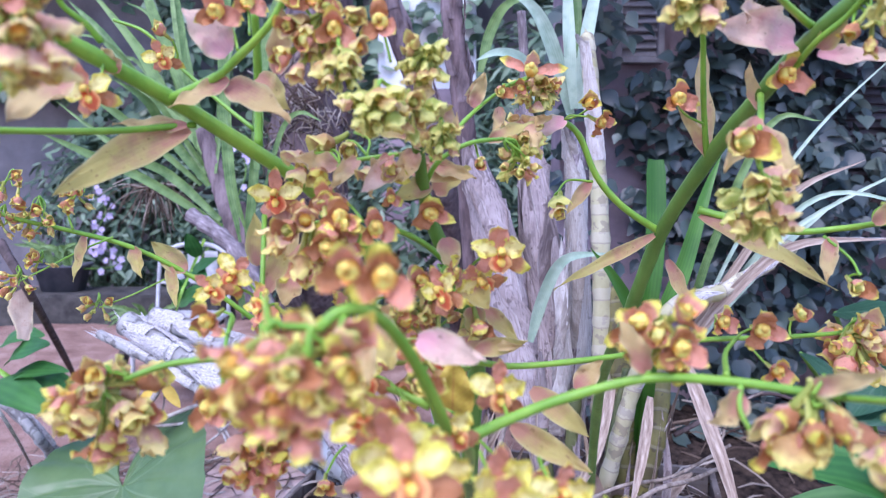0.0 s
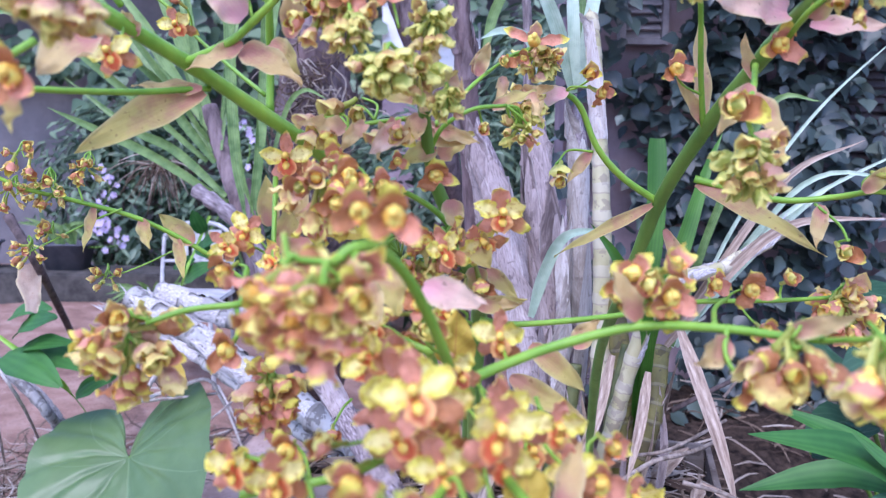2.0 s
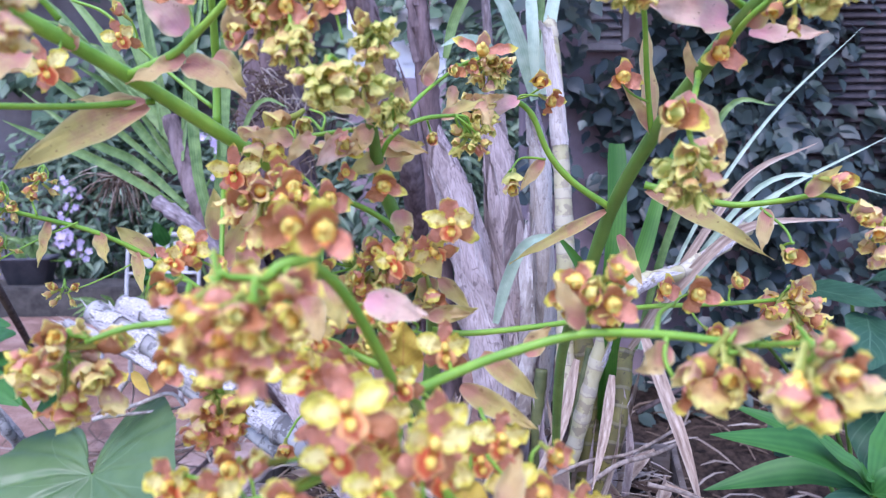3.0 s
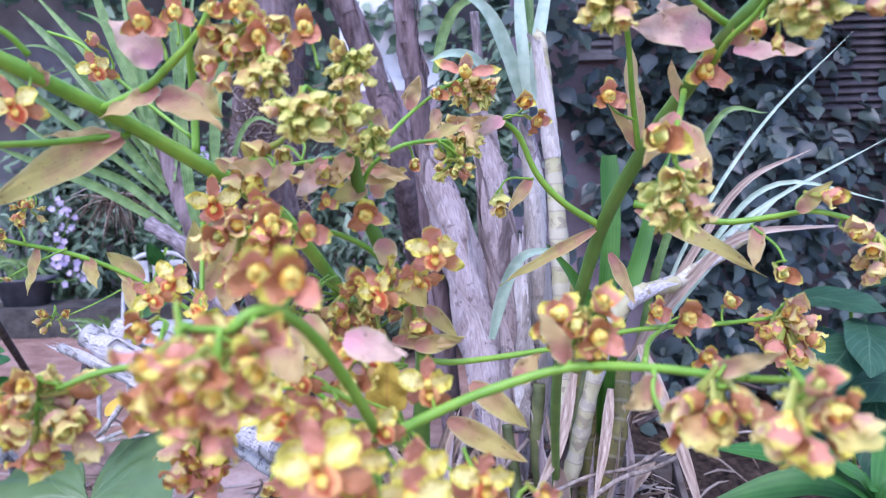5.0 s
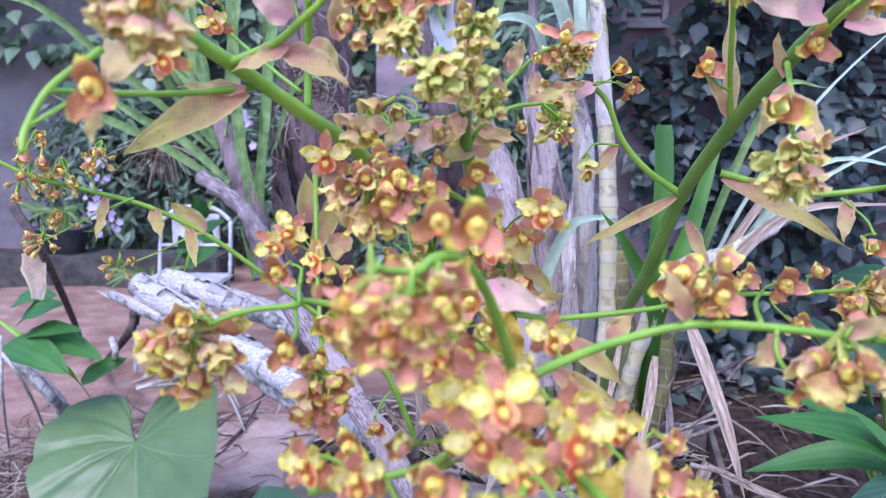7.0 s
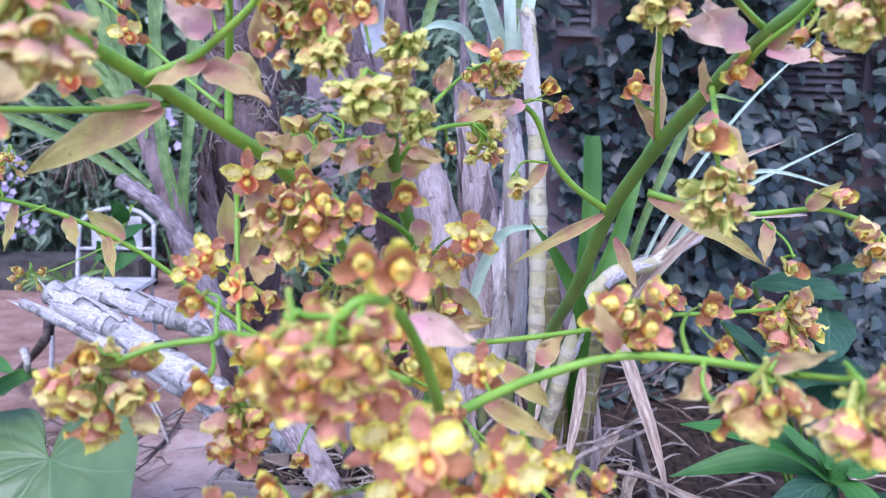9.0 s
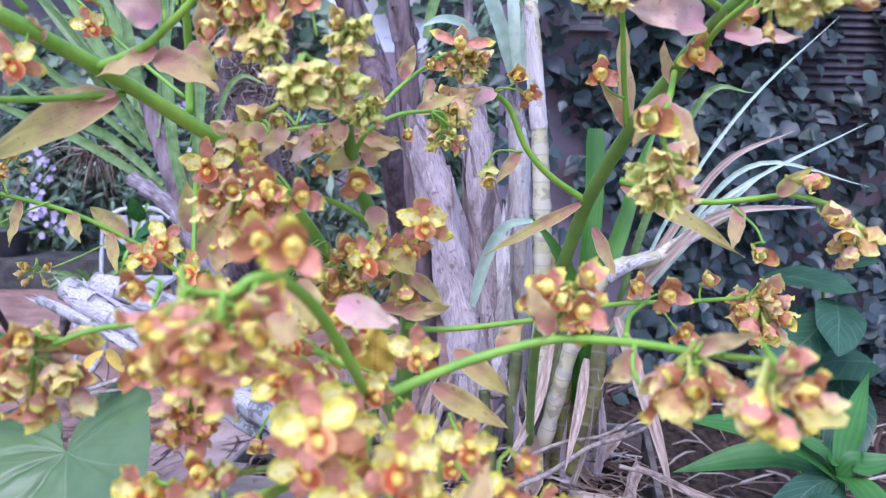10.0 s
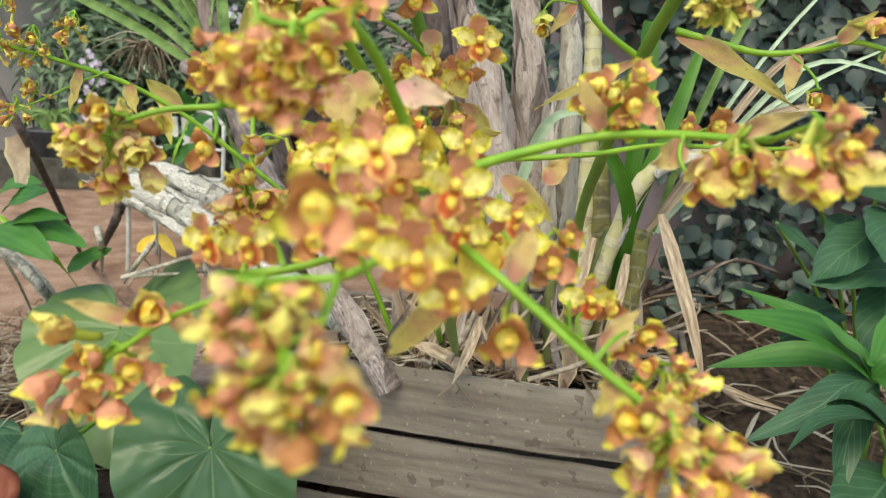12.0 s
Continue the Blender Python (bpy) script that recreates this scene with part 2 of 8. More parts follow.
M_LEAF = material("plain green leaf", stripes((0.035, 0.115, 0.012), (0.075, 0.195, 0.022), 6, 14), 0.42, 0.3, 0.1, 50, 0.15)
M_STRAP_BLUE = material("bluish strap leaf", stripes((0.31, 0.43, 0.29), (0.52, 0.63, 0.47), 7), 0.45, 0.4, 0.1, 60, 0.2)
M_STRAP_DEAD = material("dead strap leaf", two_tone((0.17, 0.115, 0.085), (0.62, 0.52, 0.41), 2.2, (1.6, 2.6, 1), 0.30, 0.70, (0.37, 0.28, 0.21), "UV"), 0.8, 0.12, 0.5, 60, 0.1)


def radial_veins(dark, light, vein):
    def build(nd, ln):
        u, v = uv_sockets(nd, ln)
        fr = mathn(nd, ln, "ABSOLUTE", mathn(nd, ln, "SUBTRACT", mathn(nd, ln, "FRACT", mathn(nd, ln, "MULTIPLY", mathn(nd, ln, "ADD", u, mathn(nd, ln, "MULTIPLY", mathn(nd, ln, "SUBTRACT", u, 0.5), mathn(nd, ln, "MULTIPLY", v, -0.25))), 9.0)), 0.5))
        thin = mathn(nd, ln, "LESS_THAN", mathn(nd, ln, "MULTIPLY", fr, mathn(nd, ln, "ADD", v, 0.12)), mathn(nd, ln, "MULTIPLY", mathn(nd, ln, "SUBTRACT", 1.05, v), 0.020))
        base = ramp(nd, ln, noise_fac(nd, ln, 9, 5), (0.32, dark), (0.68, light))
        return mixc(nd, ln, mathn(nd, ln, "MULTIPLY", thin, 0.32), base, vein)
    return build


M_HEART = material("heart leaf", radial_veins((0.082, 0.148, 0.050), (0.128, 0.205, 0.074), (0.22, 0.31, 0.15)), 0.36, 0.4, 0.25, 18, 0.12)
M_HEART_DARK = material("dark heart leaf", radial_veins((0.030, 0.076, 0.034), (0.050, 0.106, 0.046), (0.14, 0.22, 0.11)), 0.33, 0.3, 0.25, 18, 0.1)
M_ROSETTE = material("rosette leaf", stripes((0.030, 0.118, 0.022), (0.070, 0.205, 0.040), 4, 9), 0.46, 0.3, 0.15, 40, 0.18)
M_BROAD = material("broad leaf", veined((0.022, 0.066, 0.034), (0.046, 0.115, 0.056), (0.09, 0.16, 0.09), 8, 0.45, 12), 0.4, 0.32, 0.2, 40, 0.1)


def ivy_colour(nd, ln):
    g = nd.new("ShaderNodeNewGeometry").outputs["Random Per Island"]
    return ramp(nd, ln, g, (0.0, (0.022, 0.033, 0.032)), (0.6, (0.037, 0.055, 0.048)), (0.93, (0.060, 0.085, 0.068)), (1.0, (0.115, 0.145, 0.115)))


M_IVY = material("ivy leaf", ivy_colour, 0.42, 0.5, 0.15, 60, 0.08)


def straw_colour(nd, ln):
    g = nd.new("ShaderNodeNewGeometry").outputs["Random Per Island"]
    return ramp(nd, ln, g, (0.0, (0.05, 0.032, 0.024)), (0.55, (0.19, 0.14, 0.10)), (1.0, (0.50, 0.44, 0.37)))


M_STRAW = material("straw", straw_colour, 0.85, 0.1, 0.3, 120)
M_SOIL = material("red soil", speckled(speckled(two_tone((0.18, 0.10, 0.074), (0.42, 0.285, 0.225), 5, (1, 1, 1), 0.3, 0.72, (0.295, 0.18, 0.135)), (0.13, 0.08, 0.06), 70, 0.62, 0.5), (0.55, 0.44, 0.38), 130, 0.68, 0.5), 0.95, 0.1, 0.9, 40)
M_HUMUS = material("dark humus", two_tone((0.016, 0.012, 0.010), (0.075, 0.052, 0.038), 40), 0.95, 0.1, 1.0, 90)
M_CRATE = material("weathered slat", speckled(speckled(two_tone((0.085, 0.068, 0.057), (0.27, 0.235, 0.205), 3.2, (0.7, 5, 9), 0.27, 0.73, (0.178, 0.15, 0.13)), (0.07, 0.055, 0.045), 26, 0.64, 0.5), (0.40, 0.37, 0.34), 90, 0.68, 0.4), 0.85, 0.12, 0.8, 45)
M_BARK = material("bark", two_tone((0.060, 0.042, 0.042), (0.25, 0.18, 0.178), 16, (3, 3, 0.7), 0.3, 0.7), 0.9, 0.1, 1.0, 45)
M_BARK_PALE = material("flaking bark", two_tone((0.085, 0.062, 0.062), (0.32, 0.245, 0.245), 16, (3, 3, 0.7), 0.3, 0.7), 0.9, 0.1, 0.9, 45)
M_DEADLEAF = material("brown dead leaf", bract_colour((0.20, 0.13, 0.10), (0.38, 0.28, 0.22)), 0.8, 0.12, 0.5, 100, 0.1)
M_WALL = material("plaster", two_tone((0.13, 0.12, 0.125), (0.23, 0.21, 0.215), 3), 0.9, 0.15, 0.4, 30)
M_WALL_DARK = material("dark plaster", two_tone((0.19, 0.145, 0.16), (0.36, 0.275, 0.295), 3.5), 0.9, 0.15, 0.5, 30)
M_LOUVRE = material("painted louvre", two_tone((0.20, 0.185, 0.195), (0.34, 0.315, 0.325), 12), 0.5, 0.3, 0.2, 50)
M_LOUVRE_DARK = material("dark louvre", two_tone((0.045, 0.038, 0.042), (0.09, 0.078, 0.085), 12), 0.6, 0.25, 0.2, 50)
M_WHITE = material("white plastic", two_tone((0.70, 0.69, 0.67), (0.82, 0.81, 0.80), 8), 0.4, 0.4, 0.1, 50)
M_CHAIR = material("weathered white plastic", two_tone((0.30, 0.29, 0.285), (0.58, 0.57, 0.555), 14), 0.6, 0.25, 0.2, 60)
M_TERRA = material("terracotta", two_tone((0.15, 0.045, 0.028), (0.24, 0.08, 0.05), 14), 0.85, 0.15, 0.4, 60)
M_POT = material("dark plastic", two_tone((0.05, 0.053, 0.065), (0.10, 0.098, 0.112), 9), 0.6, 0.3, 0.2, 40)
M_LILAC = material("lilac petal", two_tone((0.52, 0.40, 0.64), (0.76, 0.67, 0.80), 90), 0.5, 0.3, 0, 0, 0.3)
M_TWIG = material("pale twig", two_tone((0.30, 0.255, 0.215), (0.60, 0.55, 0.49), 30, (2, 2, 2)), 0.85, 0.12, 0.4, 80)
M_STICK = material("brown stick", two_tone((0.14, 0.108, 0.085), (0.36, 0.30, 0.245), 30, (2, 2, 2)), 0.85, 0.12, 0.4, 80)
M_DARKTWIG = material("dark twig", two_tone((0.06, 0.045, 0.04), (0.15, 0.11, 0.10), 40), 0.85, 0.12, 0.4, 80)

# ---- builders ----
def mesh_of(name, verts, faces, mats, uvs=None, smooth=True, slots=None):
    me = bpy.data.meshes.new(name)
    me.from_pydata([tuple(v) for v in verts], [], faces)
    for m in (mats if isinstance(mats, (list, tuple)) else [mats]):
        me.materials.append(m)
    if slots:
        me.polygons.foreach_set("material_index", slots)
    if uvs:
        layer = me.uv_layers.new(name="UVMap")
        flat = [c for f in faces for i in f for c in uvs[i]]
        layer.data.foreach_set("uv", flat)
    if smooth:
        me.polygons.foreach_set("use_smooth", [True] * len(faces))
    me.update()
    return me


def thing(name, base, label, category, group="", kind="", data=None):
    ob = new(name, data)
    ob.location = base
    return tagged(ob, label, category, group, kind)


def part(name, me, parent, m=None, label=""):
    """A mesh as a part of a thing (or of a part); m is its pose in the parent's space."""
    ob = new(name, me)
    ob.parent = parent
    if m is not None:
        ob.matrix_basis = m
    return tagged(ob, label) if label else ob


def smooth_path(pts, steps=6):
    p = [Vector(q) for q in pts]
    p = [p[0] * 2 - p[1]] + p + [p[-1] * 2 - p[-2]]
    out = []
    for i in range(1, len(p) - 2):
        for k in range(steps):
            t = k / steps
            a, b, c, d = p[i - 1], p[i], p[i + 1], p[i + 2]
            out.append(0.5 * ((2 * b) + (c - a) * t + (2 * a - 5 * b + 4 * c - d) * t * t + (3 * b - a - 3 * c + d) * t ** 3))
    out.append(p[-2])
    return out


def tube(path, r0, r1, sides=8, node_every=0.0, node=0.0, rough=0.0, seed=0, steps=0.0, taper=0.0):
    """A closed tapering tube along a path; node: swelling at every node_every metres."""
    rng = random.Random(seed)
    verts, faces, uvs = [], [], []
    n, run = len(path), 0.0
    side = None
    for i, p in enumerate(path):
        d = (path[min(i + 1, n - 1)] - path[max(i - 1, 0)]).normalized()
        if side is None:
            side = d.orthogonal().normalized()
        side = (side - d * side.dot(d)).normalized()
        up = d.cross(side)
        if i:
            run += (p - path[i - 1]).length
        r = r0 + (r1 - r0) * i / (n - 1)
        if taper:
            r *= max(0.12, min(1.0, (1 - i / (n - 1)) / taper))
        if node_every:
            k = (run / node_every) % 1.0
            r *= (1 + node * max(0.0, 1 - min(k, 1 - k) * 9)) * (1 + steps * (k - 0.5))
        for k in range(sides):
            a = 2 * math.pi * k / sides
            rr = r * (1 + rough * (rng.random() - 0.5))
            verts.append(p + (side * math.cos(a) + up * math.sin(a)) * rr)
            uvs.append((k / sides, run))
    for i in range(n - 1):
        for k in range(sides):
            a, b = i * sides + k, i * sides + (k + 1) % sides
            faces.append((a, b, b + sides, a + sides))
    faces.append(tuple(range(sides))[::-1])
    faces.append(tuple((n - 1) * sides + k for k in range(sides)))
    return verts, faces, uvs


def shape_petal(v):
    return math.sin(math.pi * min(1, v * 0.93 + 0.05) ** 0.85) ** 0.75


def shape_round(v):
    return math.sin(math.pi * min(1, v * 0.90 + 0.08) ** 1.25) ** 0.62


def shape_blunt(v):
    return math.sin(math.pi * min(1, v * 0.91 + 0.07)) ** 0.55


def shape_tip(v):
    """Widest past the middle, narrow at the base, drawn to a short blunt tip."""
    return max(0.12, math.sin(math.pi * min(1, v * 0.95 + 0.03) ** 1.12) ** 0.8) if v < 0.999 else 0.08


def shape_bract(v):
    return math.sin(math.pi * min(1, v * 0.97 + 0.03) ** 0.72) ** 0.85


def shape_lance(v):
    return math.sin(math.pi * min(1, v * 0.96 + 0.04) ** 0.62) ** 1.1


def shape_strap(v):
    return min(1.0, 0.55 + v * 2.2) * (1 - max(0, v - 0.45) ** 1.7 * 2.65)


def blade(length, width, shape=shape_petal, nu=4, nv=7, bend=0.0, cup=0.0, wave=0.0, waves=2.5, bend_pow=1.0, twist=0.0, fold=0.0, seed=0, side_bend=0.0, curl=0.0, crumple=0.09):
    """A leaf or petal: base at the origin, growing along +Y, face to +Z; bend and cup in radians."""
    rng = random.Random(seed)
    ph = rng.random() * 6.28
    verts, faces, uvs = [], [], []
    y = z = x0 = 0.0
    for j in range(nv + 1):
        v = j / nv
        th = bend * v ** bend_pow + curl * v ** 5
        if j:
            tm = bend * ((j - 0.5) / nv) ** bend_pow + curl * ((j - 0.5) / nv) ** 5
            y += math.cos(tm) * length / nv
            z += math.sin(tm) * length / nv
            x0 += side_bend * v * length / nv
        nrm = Vector((0, -math.sin(th), math.cos(th)))
        w = max(0.0, shape(v)) * width / 2
        for i in range(nu + 1):
            s = 2 * i / nu - 1
            if abs(cup) > 1e-3:
                cx, cz = math.sin(cup * s) * w / cup, (1 - math.cos(cup * s)) * w / cup
            else:
                cx, cz = s * w, 0.0
            cz += fold * abs(s) * w
            cz += wave * abs(s) ** 1.5 * math.sin(waves * 6.283 * v + ph + (1.7 if s > 0 else 0)) * min(1, v * 4)
            cz += crumple * width * (noise.noise(Vector((s * 1.7 + seed * 3.1, v * 3.5, ph))) + 0.5 * noise.noise(Vector((s * 4 + seed, v * 7, ph)))) * min(1, v * 3)
            if twist:
                c, sn = math.cos(twist * v), math.sin(twist * v)
                cx, cz = cx * c - cz * sn, cx * sn + cz * c
            verts.append(Vector((x0 + cx, y, z)) + nrm * cz)
            uvs.append((i / nu, v))
    for j in range(nv):
        for i in range(nu):
            a = j * (nu + 1) + i
            faces.append((a, a + 1, a + nu + 2, a + nu + 1))
    return verts, faces, uvs


def joined(pieces):
    """One mesh's lists out of several (verts, faces, uvs, matrix, slot)."""
    V, F, U, S = [], [], [], []
    for verts, faces, uvs, m, slot in pieces:
        o = len(V)
        V += [m @ Vector(v) for v in verts] if m else verts
        F += [tuple(i + o for i in f) for f in faces]
        U += uvs if uvs else [(0.5, 0.5)] * len(verts)
        S += [slot] * len(faces)
    return V, F, U, S


def ball(rx, ry, rz, rings=6, sides=8, pinch=0.0):
    """An egg along +Z from z=0 to z=2rz; pinch draws its tip out."""
    verts, faces, uvs = [], [], []
    for j in range(rings + 1):
        v = j / rings
        a = math.pi * v
        r = math.sin(a) ** (0.8) * (1 - pinch * v) if 0 < j < rings else 0.02
        for k in range(sides):
            t = 2 * math.pi * k / sides
            verts.append(Vector((math.cos(t) * r * rx, math.sin(t) * r * ry, rz * (1 - math.cos(a)) * (1 + pinch * 0.3 * v))))
            uvs.append((abs((k * 3 / sides) % 1.0 - 0.5) + 0.25, v))
    for j in range(rings):
        for k in range(sides):
            a, b = j * sides + k, j * sides + (k + 1) % sides
            faces.append((a, b, b + sides, a + sides))
    return verts, faces, uvs


def facing(loc, face, roll=0.0, scale=1.0, up=(0, 0, 1)):
    """A pose whose +Z looks along face and whose +Y is as upright as can be."""
    z = Vector(face).normalized()
    x = Vector(up).cross(z)
    if x.length < 1e-3:
        x = Vector((1, 0, 0))
    x.normalize()
    y = z.cross(x)
    m = Matrix((x, y, z)).transposed().to_4x4()
    return Matrix.Translation(loc) @ m @ Matrix.Rotation(roll, 4, "Z") @ Matrix.Scale(scale, 4)


def along(base, tip, normal, width_scale=1.0):
    """A pose whose +Y runs from base to tip and whose +Z is near normal."""
    y = (Vector(tip) - Vector(base)).normalized()
    z = Vector(normal) - y * y.dot(Vector(normal))
    z.normalize()
    x = y.cross(z)
    return Matrix.Translation(base) @ Matrix((x, y, z)).transposed().to_4x4()


# flowers: the meshes of each kind are made once and shared
def turned(angle, tilt=0.0, lift=0.0, off=0.0):
    return Matrix.Rotation(angle - math.pi / 2, 4, "Z") @ Matrix.Translation((0, off, lift)) @ Matrix.Rotation(tilt, 4, "X")


def lip_mesh(name, open_=1.0, seed=0):
    mid = blade(0.011, 0.011, shape_round, 4, 5, -0.9 * open_, 0.2, 0.0012, 2, seed=seed)
    lob = blade(0.008, 0.008, shape_round, 3, 4, 0.9, 0.6, 0.0006, seed=seed + 1)
    cal = ball(0.0022, 0.003, 0.0016, 4, 6)
    pcs = [(*mid, turned(-math.pi / 2, 0.5, 0.0), 0), (*lob, turned(0.2, 0.9), 0), (*lob, turned(math.pi - 0.2, 0.9), 0), (*cal, turned(-math.pi / 2, 0.4, 0.003, 0.005), 1)]
    V, F, U, S = joined(pcs)
    return mesh_of(name, V, F, [M_LIP, M_COLUMN], U, slots=S)


def core_mesh(name, depth=0.014):
    col = tube(smooth_path([(0, 0, -0.001), (0, 0.002, 0.004), (0, 0.001, 0.0085)], 3), 0.0016, 0.0022, 6)
    ova = tube(smooth_path([(0, 0, 0.001), (0, 0, -depth * 0.5), (0, 0.001, -depth)], 3), 0.0020, 0.0012, 6)
    V, F, U, S = joined([(*col, None, 0), (*ova, None, 1)])
    return mesh_of(name, V, F, [M_COLUMN, M_BUD_GREEN], U, slots=S)


def half_shell(r, side, seed, hole=0.80):
    """One of two petals folded into a round heart, with a small opening towards +Z."""
    verts, faces, uvs = [], [], []
    nu, nv = 9, 8
    for j in range(nv + 1):
        th = math.pi * (0.06 + (hole - 0.06) * j / nv)
        for i in range(nu + 1):
            ph = side + math.pi * 1.12 * (i / nu - 0.5)
            q = r * (1 + 0.20 * noise.noise(Vector((math.cos(ph) * 1.9, math.sin(ph) * 1.9, th * 2.2 + seed))) + 0.09 * noise.noise(Vector((math.cos(ph) * 5, math.sin(ph) * 5, th * 5 + seed))) + (0.10 if i in (0, nu) else 0.0))
            lip = 1 + 0.16 * max(0.0, j / nv - 0.75) * (1 + math.sin(ph * 4 + seed))
            verts.append(Vector((math.sin(th) * math.cos(ph) * q * lip, math.sin(th) * math.sin(ph) * q * 0.94 * lip, r * 0.95 - math.cos(th) * q * 0.95)))
            uvs.append((i / nu, j / nv))
    for j in range(nv):
        for i in range(nu):
            a = j * (nu + 1) + i
            faces.append((a, a + 1, a + nu + 2, a + nu + 1))
    return verts, faces, uvs


FLOWER_KINDS = {}


def flower_kind(kind):
    """Lists of (part name, mesh, pose) for a kind of flower; the first entry is the flower's heart."""
    if kind in FLOWER_KINDS:
        return FLOWER_KINDS[kind]
    style, n = kind
    rng = random.Random(n * 7 + len(style))
    j = lambda a, s=0.15: a * (1 + rng.uniform(-s, s))
    out = []

    def sep(ang, ln, wd, bend, cup, tilt, mat, shape=shape_petal, nm="sepal", wave=0.0014, curl=0.0, nu=6, nv=10, crumple=0.07):
        b = blade(j(ln), j(wd), shape, nu, nv, j(bend, 0.25), cup, wave, j(2.3, 0.3), seed=rng.randrange(999), curl=curl * rng.uniform(0.5, 1.4), crumple=crumple, twist=rng.uniform(-0.35, 0.35))
        out.append((nm, mesh_of(nm, b[0], b[1], mat, b[2]), turned(ang + rng.uniform(-0.2, 0.2), tilt + rng.uniform(-0.12, 0.12), 0, 0.001)))
    if style == "open":
        sep(1.57, 0.0185, 0.0095, 0.35, 0.5, 0.15, M_SEPAL_PINK, shape_tip, curl=0.7)
        sep(3.95, 0.0190, 0.0085, -0.7, -0.4, 0.15, M_SEPAL_PINK, shape_tip, curl=-0.8)
        sep(-0.80, 0.0190, 0.0085, -0.7, -0.4, 0.15, M_SEPAL, shape_tip, curl=-0.8)
        sep(2.80, 0.0145, 0.0118, (0.5, -0.3, 0.7, 0.2, -0.5)[n], 0.45, 0.25, M_PETAL_PALE, shape_round, "petal", 0.0018, crumple=0.12)
        sep(0.35, 0.0145, 0.0118, (-0.4, 0.5, 0.1, 0.8, 0.3)[n], 0.45, 0.25, M_PETAL_PALE, shape_round, "petal", 0.0018, crumple=0.12)
        out.append(("lip", lip_mesh("lip", 1.0, n), Matrix.Scale(1.08, 4)))
    elif style == "cup":
        # round yellow heart of folded petals under a brown hood, side sepals turned back
        wide = (0.0135, 0.0120, 0.0145, 0.0125, 0.0138)[n]
        sep(1.57, 0.0138, wide, (0.5, 0.9, 0.3, 0.7, 0.6)[n], 0.95, 0.62, M_SEPAL_PINK if n % 2 else M_SEPAL, shape_blunt, curl=-1.7, wave=0.0017)
        sep(3.70, 0.0132, 0.0112, (-0.3, 0.5, -0.6, 0.4, 0.2)[n], 0.8, 0.50, M_SEPAL, shape_tip if n % 2 else shape_blunt, curl=-1.5)
        sep(-0.55, 0.0132, 0.0112, (0.3, -0.5, 0.5, 0.0, 0.4)[n], 0.8, 0.50, M_SEPAL_PINK, shape_blunt if n % 2 else shape_tip, curl=-1.5)
        for side in (0.0, math.pi):
            b = half_shell(0.0044, side + 0.3 * n, n * 3.1 + side, 0.97 - 0.025 * n)
            out.append(("petal", mesh_of("petal", b[0], b[1], M_PETAL, b[2]), Matrix.Translation((0, 0, -0.0006))))
        out.append(("lip", lip_mesh("lip", -0.4, n), Matrix.Translation((0, -0.0012, 0.0045)) @ Matrix.Scale(0.42, 4)))
    elif style in ("nod", "nodg", "nodr"):
        skin = {"nod": (M_BUD_TAN, M_BUD_TAN, M_BUD, M_BUD_TAN, M_BUD), "nodg": (M_BUD, M_BUD_GREEN, M_BUD, M_BUD_GREEN, M_BUD_GREEN), "nodr": (M_SEPAL_PINK, M_BUD_TAN, M_SEPAL, M_BUD, M_SEPAL_PINK)}[style][n]
        low = {"nod": M_BUD, "nodg": M_BUD_GREEN, "nodr": M_BUD_TAN}[style]
        shut, flick = (0.9, -1.1) if style == "nodr" else ((1.25, -0.6) if n % 2 else (1.1, -0.9))
        if style == "nodr":
            sep(1.57, 0.0150, 0.0140, shut + 0.25, 1.15, 0.80, skin, shape_blunt, curl=flick, wave=0.0012)
        else:
            sep(1.57, 0.0162, 0.0180, 1.30, 1.30, 0.58, skin, shape_round, curl=-0.75, wave=0.0016, nu=8, nv=11, crumple=0.09)
        sep(3.75, 0.0115, 0.0105, shut - 0.15, 1.05, 0.85, low, shape_blunt, curl=flick, wave=0.0012)
        sep(-0.60, 0.0115, 0.0105, shut - 0.15, 1.05, 0.85, skin, shape_blunt, curl=flick, wave=0.0012)
    elif style == "star":
        sep(1.57, 0.0150, 0.0130, 0.9, 0.95, 0.55, M_BUD_TAN, shape_blunt, curl=-1.2, wave=0.0016)
        sep(2.85, 0.0250, 0.0075, -0.25, 0.9, 0.15, M_SEPAL_PINK, shape_tip, curl=0.6)
        sep(0.25, 0.0230, 0.0075, -0.25, 0.9, 0.15, M_SEPAL_PINK, shape_tip, curl=0.6)
        for side in (0.0, math.pi):
            b = half_shell(0.0044, side + 0.3 * n, n * 3.1 + side, 0.95)
            out.append(("petal", mesh_of("petal", b[0], b[1], M_PETAL, b[2]), Matrix.Translation((0, 0, -0.0006))))
    elif style == "half":
        for k in range(3):
            sep(1.57 + k * 2.094, 0.0150, 0.0125, 1.7, 1.2, 0.5, (M_SEPAL_PINK, M_BUD, M_SEPAL)[(k + n) % 3], shape_tip, curl=-1.9)
        sep(2.6, 0.0130, 0.0120, 2.3, 1.3, 0.66, M_PETAL if n % 2 else M_BUD_GREEN, shape_round, "petal", 0.0006)
        sep(0.5, 0.0130, 0.0120, 2.3, 1.3, 0.66, M_PETAL, shape_round, "petal", 0.0006)
    else:
        mat = M_BUD_GREEN if style == "green" else M_BUD
        for k in range(3):
            sep(1.57 + k * 2.094, 0.0112, 0.0092, 1.7, 1.2, 0.60, mat, shape_tip, "sepal", 0.0006, -1.2, 4, 6)
